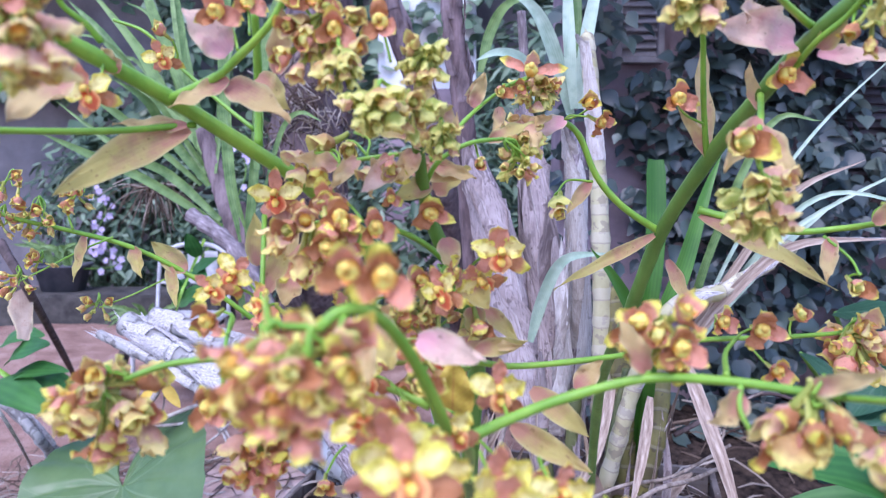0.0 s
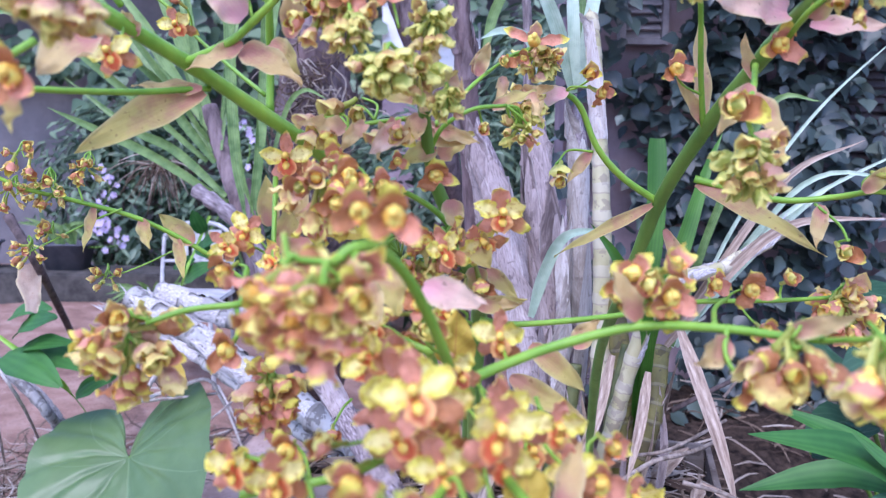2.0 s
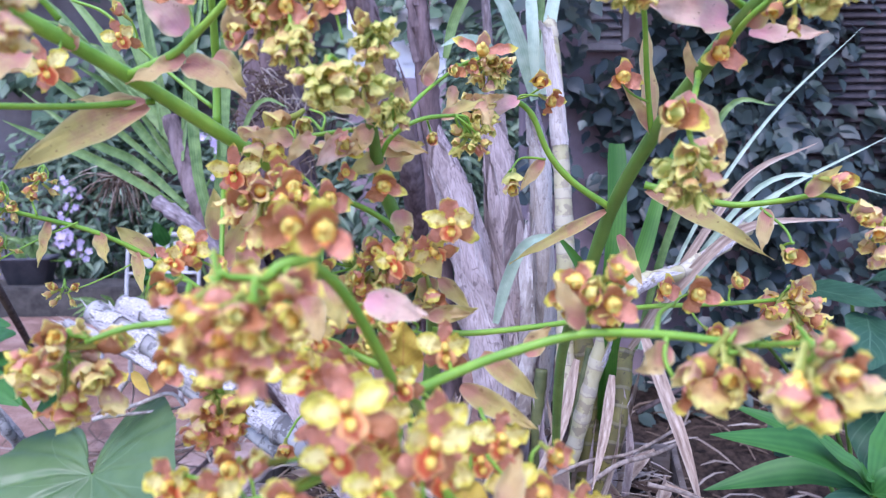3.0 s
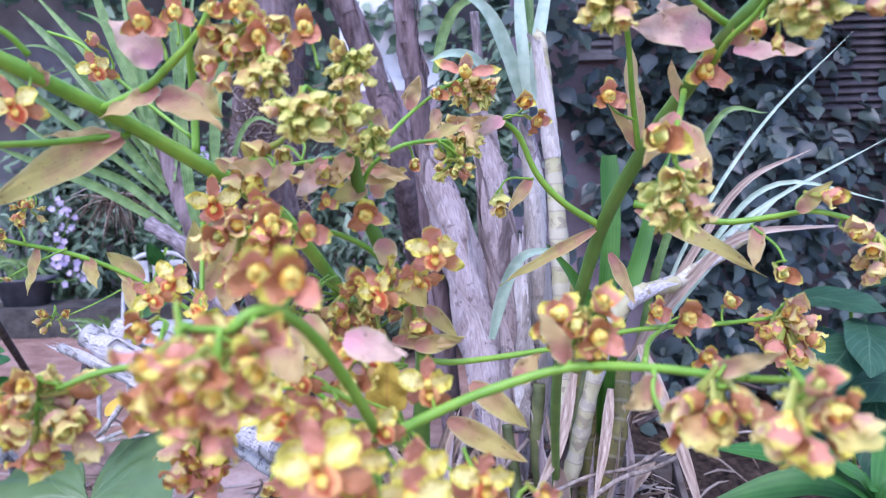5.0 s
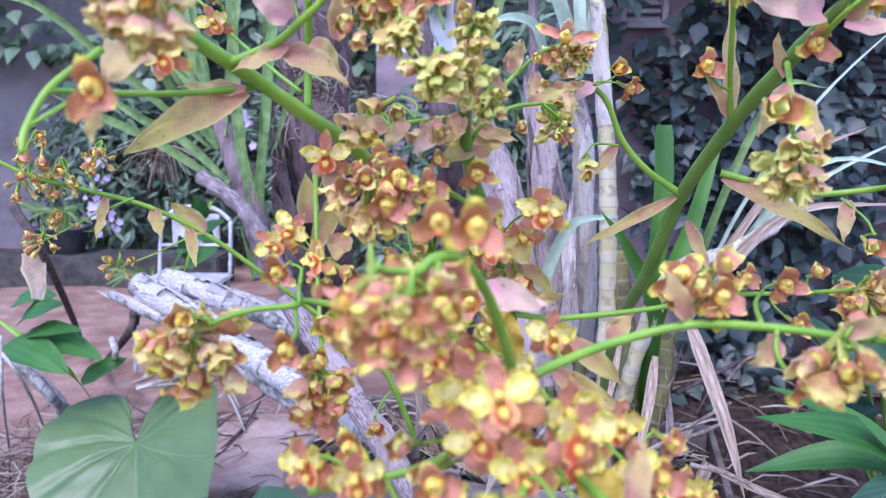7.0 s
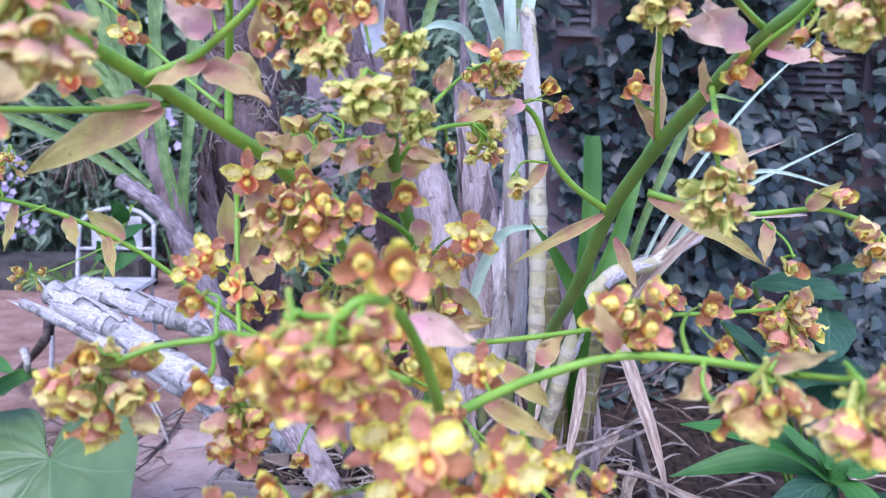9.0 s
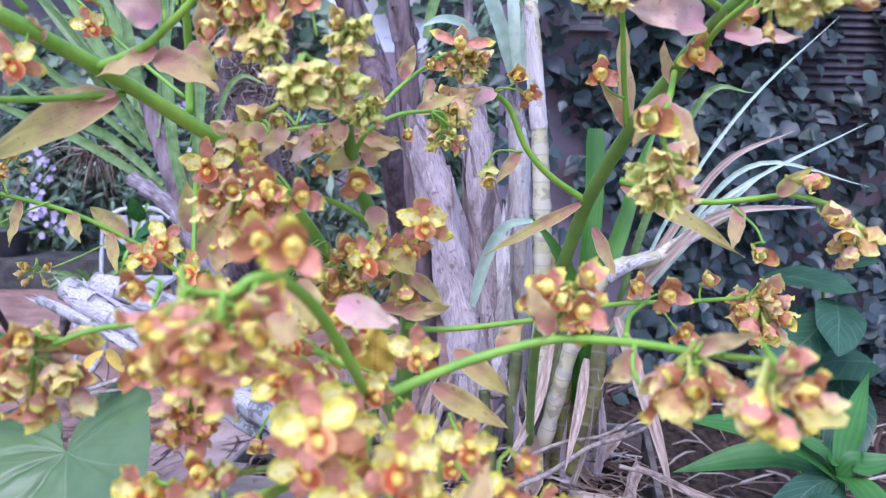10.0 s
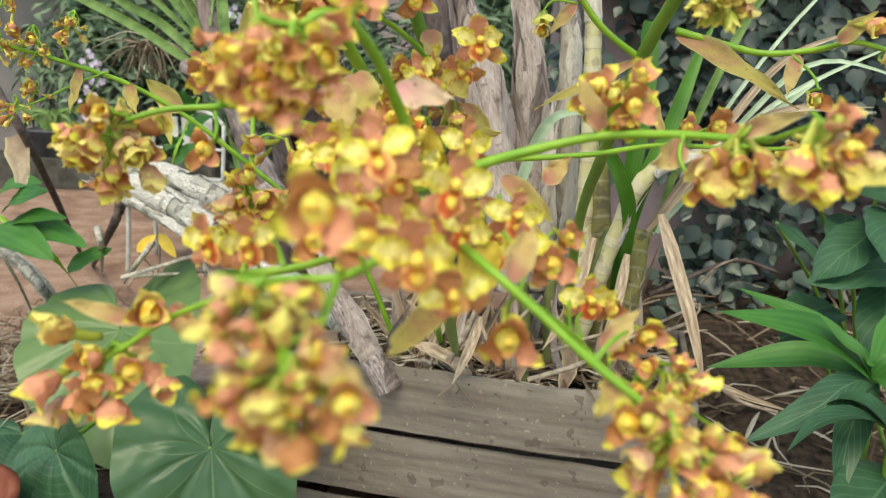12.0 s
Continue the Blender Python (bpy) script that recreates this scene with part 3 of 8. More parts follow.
    if style in ("nod", "nodg", "nodr", "bud", "green"):
        # shut buds: the lower sepals are fused with the heart, the hood is its own piece
        fused, out = out[1:], out[:1]
    # the heart: ovary and column, in shut flowers with the yellow petals folded round it
    core = core_mesh("core", 0.012)
    if style in ("nod", "nodg", "nodr", "bud", "green"):
        k = 0.0030 if style in ("bud", "green") else 0.0034
        egg = ball(k, k, k * 0.95, 6, 8, 0.25)
        pcs = [(*egg, Matrix.Translation((0, 0, 0.0012)), 0), (*tube(smooth_path([(0, 0, 0.001), (0, 0, -0.004), (0, 0.001, -0.008)], 3), 0.0020, 0.0012, 6), None, 1)]
        skins = [M_PETAL if style in ("nod", "nodr") and n % 2 else M_BUD_GREEN, M_BUD_GREEN]
        for nm, me, pm in fused:
            uv = [None] * len(me.vertices)
            for lp, co in zip(me.loops, me.uv_layers[0].data):
                uv[lp.vertex_index] = tuple(co.uv)
            pcs.append(([v.co.copy() for v in me.vertices], [tuple(p.vertices) for p in me.polygons], uv, pm, len(skins)))
            skins.append(me.materials[0])
        V, F, U, S = joined(pcs)
        core = mesh_of("core", V, F, skins, U, slots=S)
    out.insert(0, ("bud" if style in ("bud", "green") else "flower", core, None))
    FLOWER_KINDS[kind] = out
    return out


def flower(spike, style, loc, face, scale=1.0, roll=0.0, joint=None, seed=0):
    """One flower or bud of a spike, with a stalk to its branch."""
    rng = random.Random(seed)
    kind = flower_kind((style, rng.randrange(5)))
    uneven = Matrix.Diagonal((rng.uniform(0.9, 1.1), rng.uniform(0.9, 1.12), rng.uniform(0.85, 1.15), 1))
    m = Matrix.Translation(-Vector(spike.location)) @ facing(loc, face, roll, scale) @ uneven
    head = part(kind[0][0], kind[0][1], spike, m)
    for nm, me, pm in kind[1:]:
        part(nm, me, head, pm)
    if joint is not None:
        inv = m.inverted()
        a = Vector((0, 0, -0.011))
        b = inv @ (Vector(joint) - Vector(spike.location))
        mid = (a + b) / 2 + Vector((0, 0, -0.25 * (b - a).length))
        t = tube(smooth_path([a, mid, b], 4), 0.0009 / scale, 0.0011 / scale, 5)
        part("stalk", mesh_of("stalk", t[0], t[1], M_STEM, t[2]), head)
    return head


def cluster(spike, centre, radius, styles, joint=None, seed=1, toward=(0, -1, -0.25), scale=0.9, flat=0.75, dense=1):
    """A head of flowers and buds round centre; styles is a string: o open, c cupped, h half open, b bud, g green bud."""
    rng = random.Random(seed)
    names = {"o": "open", "c": "cup", "h": "half", "b": "bud", "g": "green"}
    c = Vector(centre)
    styles = "".join(ch * 2 if k % 3 == 0 and ch != "o" else ch for k, ch in enumerate(styles * dense))
    n = len(styles)
    tw = Vector(toward).normalized()
    joint = Vector(joint) if joint is not None else c - tw * radius * 0.6 + Vector((0, 0, radius * 0.9))
    for i, ch in enumerate(styles):
        zz = 1 - (2 * i + 1) / n
        a = i * 2.39996 + seed
        q = math.sqrt(max(0, 1 - zz * zz))
        d = Vector((q * math.cos(a), q * math.sin(a), zz))
        if d.dot(tw) < -0.35:
            d = d - tw * (d.dot(tw) + 0.3) * 1.3
        d.normalize()
        k = rng.uniform(0.5, 0.95)
        loc = c + Vector((d.x, d.y * 0.8, d.z * flat)) * radius * k
        face = d * 0.85 + tw * 0.42 + Vector((rng.uniform(-.5, .5), rng.uniform(-.4, .4), rng.uniform(-.7, .3)))
        flower(spike, names[ch], loc, face, scale * rng.uniform(0.85, 1.3), rng.uniform(-1.2, 1.2), joint, seed * 131 + i)


def hop(spike, top, drop, wide, joint=None, seed=1, scale=0.9, lean=(0, 0, -1), green=0.7, opened=1, pale=0.0, warm=0.0):
    """A hanging head of buds. Young heads are compact and pale, like a small artichoke; warm ones have loosened into a bunch of nodding half-open flowers."""
    rng = random.Random(seed)
    t, ax = Vector(top), Vector(lean).normalized()
    e1 = ax.orthogonal().normalized()
    e2 = ax.cross(e1)
    loose = warm > 0.35
    mid, ra, rw = t + ax * drop * 0.5, drop * 0.5, wide * 0.5
    gap = (0.0145 if loose else 0.0106) * scale
    area = 4 * math.pi * ((ra * rw) ** 1.6 * 2 / 3 + rw ** 3.2 / 3) ** 0.625
    count = max(7, round(area / gap ** 2 * 0.8))
    front = Vector((0, -1, 0))
    for i in range(count):
        u = 1 - (2 * i + 1) / count + rng.uniform(-0.1, 0.1)
        u = max(-0.97, min(0.97, u))
        a = i * 2.39996 + seed + rng.uniform(-0.35, 0.35)
        q = math.sqrt(1 - u * u)
        d = e1 * math.cos(a) * q + e2 * math.sin(a) * q
        v = 0.5 - 0.5 * u
        out = (d / rw - ax * u / ra).normalized()
        shake = Vector((rng.uniform(-1, 1), rng.uniform(-1, 1), rng.uniform(-1, 1)))
        if loose:
            loc = mid - ax * ra * u * 0.8 + d * rw * rng.uniform(0.35, 0.95) + shake * 0.0025
            face = out * 0.7 + ax * rng.uniform(0.1, 0.9) + front * rng.uniform(0.0, 0.5) + shake * 0.4
            st = rng.choice(("cup", "nodr", "half", "nodr", "half", "half" if v < 0.6 else "nodr"))
            if rng.random() < pale:
                st = "nod"
            sc = scale * rng.uniform(0.85, 1.3) * {"cup": 1.08, "half": 1.08, "nodr": 1.28, "nod": 0.92}[st]
            flower(spike, st, loc, face, sc, rng.uniform(-.7, .7), t + ax * drop * max(0.0, v * 0.8 - 0.15) if i % 3 == 0 else None, seed * 131 + i)
            continue
        loc = mid - ax * ra * u * 0.75 + d * rw * rng.uniform(0.45, 0.72) + shake * 0.0012
        face = out * 0.62 + ax * (0.62 + 0.2 * v) + shake * 0.28
        st = "green" if v > green and rng.random() < 0.5 else ("nodg" if rng.random() < pale + 0.2 * v else "nod")
        sc = scale * rng.uniform(0.8, 1.15) * (1.0 - 0.3 * v) * (1.25 if st == "green" else 1.0)
        up = None
        if opened > 0 and 0.15 < v < 0.75 and out.dot(front) > 0.45 and rng.random() < 0.5:
            st, face, opened, sc = "cup", out + front * 0.6, opened - 1, sc * 0.8
            loc += out * rw * 0.3
            up = mid - ax * ra * 0.5
        flower(spike, st, loc, face, sc, rng.uniform(-.5, .5), up, seed * 131 + i)
    if joint is not None:
        stem(spike, [joint, t.lerp(Vector(joint), 0.3), t, t + ax * drop * 0.75], 0.0019, 0.0014)


def stem(spike, pts, r0, r1, name="branch", mat=None, sides=8):
    path = [p - Vector(spike.location) for p in smooth_path(pts, 6)]
    if name == "branch":
        r0, r1 = r0 * 0.74, r1 * 0.74
    t = tube(path, r0, r1, sides, 0.06, 0.12, 0.04)
    part(name, mesh_of(name, t[0], t[1], mat or M_STEM, t[2]), spike)


def bract(spike, base, tip, width, mat=None, normal=(0, -1, 0.3), bend=0.6, cup=0.7, wave=0.0035, seed=0, shape=shape_bract):
    b0, t0 = Vector(base), Vector(tip)
    ln = (t0 - b0).length
    b = blade(ln * 1.06, width, shape, 8, 14, bend, cup + 0.25, wave * 0.5 + width * 0.025, 2.4, seed=seed, crumple=0.11, twist=random.Random(seed).uniform(-0.6, 0.6))
    aim = Matrix.Rotation(-bend * 0.5, 4, "X")
    m = Matrix.Translation(-Vector(spike.location)) @ along(base, tip, normal) @ aim
    part("bract", mesh_of("bract", b[0], b[1], mat or M_BRACT, b[2]), spike, m)

# ---- the place ----
def ribbon(path, width, shape=shape_strap, normal=(0, -1, 0.3), fold=0.35, twist=0.0, nu=4):
    """A strap leaf along a path, folded along its midrib."""
    verts, faces, uvs = [], [], []
    n = len(path)
    for j, p in enumerate(path):
        v = j / (n - 1)
        d = (path[min(j + 1, n - 1)] - path[max(j - 1, 0)]).normalized()
        nn = Vector(normal)
        nn = (nn - d * nn.dot(d)).normalized()
        if twist:
            nn = Matrix.Rotation(twist * v, 3, d) @ nn
        x = d.cross(nn)
        w = max(0.0, shape(v)) * width / 2
        for i in range(nu + 1):
            s = 2 * i / nu - 1
            verts.append(p + x * s * w + nn * abs(s) * w * fold)
            uvs.append((i / nu, v))
    for j in range(n - 1):
        for i in range(nu):
            a = j * (nu + 1) + i
            faces.append((a, a + 1, a + nu + 2, a + nu + 1))
    return verts, faces, uvs


def strap(plant, pts, width, mat=None, normal=(0, -1, 0.3), fold=0.35, twist=0.0, shape=shape_strap, name="leaf"):
    path = [p - Vector(plant.location) for p in smooth_path(pts, 6)]
    r = ribbon(path, width, shape, normal, fold, twist)
    part(name, mesh_of(name, r[0], r[1], mat or M_STRAP, r[2]), plant)


def shape_cut(v):
    return min(1.0, 0.3 + v * 1.3) if v < 0.97 else 0.8


def shape_sword(v):
    return min(1.0, 0.35 + v * 1.6) * (1 - max(0, v - 0.38) ** 1.45 * 1.98)


def shape_lanceolate(v):
    return (0.3 + 0.7 * math.sin(math.pi * min(1.0, v * 1.05) ** 0.9 * 0.72) ** 0.9) * (1 - max(0.0, v - 0.5) ** 2.0 * 3.9)


def sheath(parent, path, r, a, b, arc, start, mat, seed, name="sheath", open_=0.6):
    """A papery leaf base wrapped round a cane between two fractions of its path, torn at the top."""
    rng = random.Random(seed)
    verts, faces, uvs = [], [], []
    nu, nv = 10, 9
    n = len(path) - 1
    flare = rng.uniform(0.05, open_)
    peak = rng.uniform(0.25, 0.75)
    tear = [min(0.7, abs(i / nu - peak) ** 0.9 * 1.15 + rng.uniform(0.0, 0.10)) for i in range(nu + 1)]
    for j in range(nv + 1):
        v = j / nv
        for i in range(nu + 1):
            s = i / nu
            f = a + (b - a) * v * (1 - tear[i]) 
            f = min(max(f, 0.0), 0.999)
            k = int(f * n)
            p = path[k].lerp(path[k + 1], f * n - k)
            d = (path[k + 1] - path[k]).normalized()
            e1 = Vector((1, 0, 0)) - d * d.x
            e1.normalize()
            e2 = d.cross(e1)
            close = 1 - 0.25 * v
            ang = start + (s - 0.5) * arc * close
            rr = r * (1.05 + 0.05 * noise.noise(Vector((s * 4, v * 3, seed))) + flare * v * v * (0.3 + abs(s - 0.5))) + rng.uniform(-0.001, 0.001)
            verts.append(p + (e1 * math.cos(ang) + e2 * math.sin(ang)) * rr)
            uvs.append((s, v))
    for j in range(nv):
        for i in range(nu):
            q = j * (nu + 1) + i
            faces.append((q, q + 1, q + nu + 2, q + nu + 1))
    part(name, mesh_of(name, verts, faces, mat, uvs), parent)


def cane(plant, pts, r0, r1, mat, sheath_mat=None, count=0, seed=0, name="pseudobulb", node=0.07, steps=0.0, since=0.0, tip=0.0):
    path = [p - Vector(plant.location) for p in smooth_path(pts, 16)]
    t = tube(path, r0, r1, 14, node, 0.08, 0.06, seed, steps, tip)
    ob = part(name, mesh_of(name, t[0], t[1], mat, t[2]), plant)
    rng = random.Random(seed)
    for i in range(count):
        a = since + (0.88 - since) * i / count
        k = int(a * (len(path) - 1))
        sheath(ob, path, r0 + (r1 - r0) * a, a, min(0.99, a + rng.uniform(0.22, 0.45)), rng.uniform(1.8, 3.4), rng.uniform(3.4, 6.0), sheath_mat, seed * 17 + i)
    return ob


def bed(x0, wx, y0, wy, label, rise=0.0):
    """Dark planting soil heaped beside the box; the left sheet also stands in for leaf shade."""
    V, F = [], []
    n = 40
    for j in range(n + 1):
        for i in range(n + 1):
            x, y = x0 + wx * i / n, y0 + wy * j / n
            e = min(1, i / 4, (n - i) / 4, j / 4, (n - j) / 1.0)
            V.append((x, y, -0.06 + 0.10 * e + rise * max(0.0, y - 1.5) + 0.025 * noise.noise(Vector((x * 4, y * 4, 5))) + 0.015 * noise.noise(Vector((x * 14, y * 14, 5)))))
    F = [(j * (n + 1) + i, j * (n + 1) + i + 1, (j + 1) * (n + 1) + i + 1, (j + 1) * (n + 1) + i) for j in range(n) for i in range(n)]
    tagged(new("planting_bed", mesh_of("planting_bed", V, F, M_HUMUS)), label, "ground", kind="structure")


# ground: one sheet of trodden red earth, a little uneven near by
def ground():
    verts, faces = [], []
    xs = sorted(set([-400, -60, -20, -10] + [-6 + 0.15 * i for i in range(81)] + [10, 20, 60, 400]))
    ys = sorted(set([-400, -60, -20, -8] + [-2 + 0.15 * i for i in range(68)] + [12, 20, 60, 400]))
    for y in ys:
        for x in xs:
            near = 1 if abs(x) < 6.2 and -2.2 < y < 8.5 else 0
            z = near * 0.03 * (noise.noise(Vector((x * 1.3, y * 1.3, 0))) + 0.5 * noise.noise(Vector((x * 5, y * 5, 2))))
            verts.append((x, y, z - 0.02))
    w = len(xs)
    for j in range(len(ys) - 1):
        for i in range(w - 1):
            faces.append((j * w + i, j * w + i + 1, (j + 1) * w + i + 1, (j + 1) * w + i))
    tagged(new("ground", mesh_of("ground", verts, faces, M_SOIL)), "bare trodden red earth of a garden", "ground", kind="structure")


ground()
bed(0.40, 2.4, 0.55, 2.05, "bed of dark humus below an ivy wall", 0.26)
# humus whose dark colour also carries the shade below the heart leaves
bed(-1.6, 1.45, 0.75, 1.2, "dark humus doubling as the shade under big-leaved plants")


def box(x0, x1, y0, y1, z0, z1, bevel=0.0):
    bm = bmesh.new()
    bmesh.ops.create_cube(bm, size=1)
    bmesh.ops.scale(bm, vec=(x1 - x0, y1 - y0, z1 - z0), verts=bm.verts)
    bmesh.ops.translate(bm, vec=((x0 + x1) / 2, (y0 + y1) / 2, (z0 + z1) / 2), verts=bm.verts)
    if bevel:
        bmesh.ops.bevel(bm, geom=bm.edges[:], offset=bevel, segments=2, affect="EDGES")
    return bm


def bm_part(name, bm, mat, parent, m=None, label="", smooth=False):
    me = bpy.data.meshes.new(name)
    bm.to_mesh(me)
    bm.free()
    me.materials.append(mat)
    if smooth:
        me.polygons.foreach_set("use_smooth", [True] * len(me.polygons))
    if parent is None:
        return new(name, me)
    return part(name, me, parent, m, label)


# the wall behind, overgrown with ivy, with louvred vents
wall = bm_part("wall_north", box(0.40, 5.2, 2.62, 2.84, -0.05, 3.4), M_WALL_DARK, None)
tagged(wall, "dark stained plaster wall overgrown with ivy", "wall", kind="structure")
wall_far = bm_part("wall_far", box(-9.0, 2.0, 7.2, 7.4, -0.05, 3.3), M_WALL, None)
tagged(wall_far, "plain grey plaster garden wall in the distance", "wall", kind="structure")


def vent(x0, x1, z0, z1, y, mat, label):
    v = thing("louvred_vent", ((x0 + x1) / 2, y, z0), label, "vent", "vents in the wall")
    o = Vector(v.location)
    w = (x1 - x0) / 2
    for nm, a in (("frame_side", (-w, -w + 0.02, -0.05, 0.0, 0, z1 - z0)), ("frame_side", (w - 0.02, w, -0.05, 0.0, 0, z1 - z0)),
                  ("frame_rail", (-w + 0.021, w - 0.021, -0.05, 0.0, 0, 0.02)), ("frame_rail", (-w + 0.021, w - 0.021, -0.05, 0.0, z1 - z0 - 0.02, z1 - z0))):
        bm_part(nm, box(*a), mat, v)
    n = int((z1 - z0 - 0.05) / 0.027)
    for i in range(n):
        bm_part("slat", box(-w + 0.022, w - 0.022, -0.019, 0.019, -0.003, 0.003), mat, v, Matrix.Translation((0, -0.025, 0.036 + i * 0.027)) @ Matrix.Rotation(radians(52), 4, "X"))


vent(0.57, 0.73, 1.45, 1.85, 2.615, M_LOUVRE, "grey painted louvred vent set into a dark wall")
vent(1.25, 1.72, 1.00, 1.70, 2.615, M_LOUVRE_DARK, "dark weathered louvred shutter set into a wall")


def leaf_shape(size, seed):
    """A pointed leaf of a few faces, folded on its midrib."""
    rng = random.Random(seed)
    w, f = size * rng.uniform(0.32, 0.46), size * rng.uniform(-0.1, 0.16)
    v = [(0, 0, 0), (w * 0.85, size * 0.22, f * 0.6), (w, size * 0.48, f), (w * 0.5, size * 0.8, f * 0.4), (0, size * 1.05, -size * 0.12), (-w * 0.5, size * 0.8, f * 0.4), (-w, size * 0.48, f), (-w * 0.85, size * 0.22, f * 0.6), (0, size * 0.5, 0)]
    return v, [(0, 1, 2, 8), (8, 2, 3, 4), (8, 4, 5, 6), (0, 8, 6, 7)]


def foliage(name, label, mat, n, place, size, seed, kind="stuff", category="foliage", droop=0.7, narrow=False):
    rng = random.Random(seed)
    V, F = [], []
    kinds = [leaf_shape(1.0, k) for k in range(6)]
    if narrow:
        kinds = [([(a * 0.5, b * 1.3, c) for a, b, c in v], f) for v, f in kinds]
    for _ in range(n):
        p, out = place(rng)
        s = size * rng.uniform(0.6, 1.35)
        y = Vector((rng.uniform(-1, 1), rng.uniform(-0.5, 0.5) , -droop + rng.uniform(-0.6, 0.6)))
        z = Vector(out) + Vector((rng.uniform(-.7, .7), rng.uniform(-.7, .7), rng.uniform(-.2, .9)))
        y = (y - z * (y.dot(z) / z.dot(z))).normalized()
        z.normalize()
        x = y.cross(z)
        o = len(V)
        vs, fs = kinds[rng.randrange(6)]
        V += [p + (x * a + y * b + z * c) * s for a, b, c in vs]
        F += [tuple(i + o for i in f) for f in fs]
    ob = new(name, mesh_of(name, V, F, mat))
    return tagged(ob, label, category, kind=kind) if label else ob


def ivy_place(rng):
    while True:
        x, z = rng.uniform(0.36, 3.2), rng.uniform(0.0, 3.0)
        d = noise.noise(Vector((x * 2.2, 7.0, z * 2.2)))
        vent_here = (0.58 < x < 0.75 and 1.42 < z < 1.85) or (1.22 < x < 1.75 and 0.98 < z < 1.72)
        if d > rng.uniform(-0.55, 0.15) - (0.25 if 0.62 < x < 0.95 and z > 0.7 else 0.0) and not (x < 0.60 and rng.random() < 0.55) and z > 0.24 + 0.12 * d + rng.uniform(-0.05, 0.05) and not (vent_here and rng.random() < (0.85 if x < 1 else 0.54)):
            break
    y = 2.60 - rng.uniform(0.0, 0.16) - max(0, d) * 0.35 - max(0, 0.8 - z) * rng.uniform(0, 0.35)
    return Vector((x, y, z)), (0, -1, 0.35)


foliage("ivy", "dense dark green ivy hanging over a wall", M_IVY, 11500, ivy_place, 0.060, 3)


def bush_place(cx, cy, cz, rx, ry, rz):
    def place(rng):
        while True:
            d = Vector((rng.gauss(0, 1), rng.gauss(0, 1), rng.gauss(0, 1))).normalized()
            k = rng.uniform(0.55, 1.0)
            if noise.noise(d * 2.2 + Vector((cx, cy, cz))) > -0.15:
                break
        return Vector((cx + d.x * rx * k, cy + d.y * ry * k, max(0.02, cz + d.z * rz * k))), (d.x, d.y - 0.4, d.z + 0.3)
    return place


M_BUSH = material("bush leaf", lambda nd, ln: ramp(nd, ln, nd.new("ShaderNodeNewGeometry").outputs["Random Per Island"], (0.0, (0.036, 0.066, 0.038)), (0.55, (0.078, 0.134, 0.072)), (0.88, (0.16, 0.23, 0.13)), (1.0, (0.30, 0.38, 0.26))), 0.45, 0.4, 0, 60, 0.15)


def shrub(label, n, c, r, size, seed, droop=0.7):
    t = thing("shrub", (c[0], c[1], 0.0), label, "shrub", "shrubs in the garden")
    rng = random.Random(seed)
    crown = foliage("crown", "", M_BUSH, n, bush_place(0, 0, c[2], *r), size, seed, kind="", category="", droop=droop, narrow=True)
    crown.parent = t
    for k in range(7):
        a = rng.uniform(0, 6.283)
        e = Vector((math.cos(a) * r[0] * 0.6, math.sin(a) * r[1] * 0.6, c[2] + rng.uniform(-0.2, 0.5) * r[2]))
        tb = tube(smooth_path([(e.x * 0.1, e.y * 0.1, -0.03), e * 0.5 + Vector((0, 0, 0.05)), e], 5), 0.014, 0.005, 6)
        part("stem", mesh_of("stem", tb[0], tb[1], M_DARKTWIG, tb[2]), t)


shrub("green leafy shrub in a bed by a wall", 1700, (-1.75, 6.35, 0.75), (0.9, 0.4, 0.7), 0.085, 11, 0.3)
shrub("tall pale leafy shrub beside an ivy wall", 1500, (0.85, 5.0, 1.35), (0.75, 0.45, 0.85), 0.095, 15, 0.5)
shrub("tall dark leafy shrub behind a tree trunk", 2600, (-0.1, 4.6, 0.72), (1.1, 0.6, 0.70), 0.085, 12)
shrub("dark leafy shrub against a far garden wall", 1700, (-2.75, 6.3, 0.7), (0.7, 0.5, 0.8), 0.09, 13)


def hedge_place(rng):
    while True:
        x, z = rng.uniform(-7.5, 1.8), rng.uniform(0.3, 3.6)
        d = noise.noise(Vector((x * 1.1, 3.0, z * 1.1)))
        if d > rng.uniform(-0.5, 0.2) and not (x < -3.1 and z < 1.75) and not (-0.6 < x < 0.3 and 1.5 < z < 2.3 and rng.random() < 0.8):
            break
    return Vector((x, 7.0 - rng.uniform(0.0, 0.4) - max(0, d) * 0.6, z)), (0, -1, 0.3)


foliage("hedge", "dark leafy creeper over a far garden wall", M_BUSH, 5200, hedge_place, 0.14, 14)


def trunk(pts, r0, r1, label, seed):
    b = Vector(pts[0])
    t = thing("tree_trunk", b, label, "tree")
    path = [p - b for p in smooth_path(pts, 8)]
    tb = tube(path, r0, r1, 14, 0.11, 0.05, 0.14, seed)
    part("trunk", mesh_of("trunk", tb[0], tb[1], M_BARK, tb[2]), t)
    rng = random.Random(seed)
    for i in range(16):
        a = rng.uniform(0.05, 0.85)
        sheath(t, path, (r0 + (r1 - r0) * a) * 1.02, a, min(0.99, a + rng.uniform(0.08, 0.22)), rng.uniform(0.8, 1.8), rng.uniform(3.2, 6.2), M_BARK_PALE, seed * 29 + i, "bark_plate")
    return t


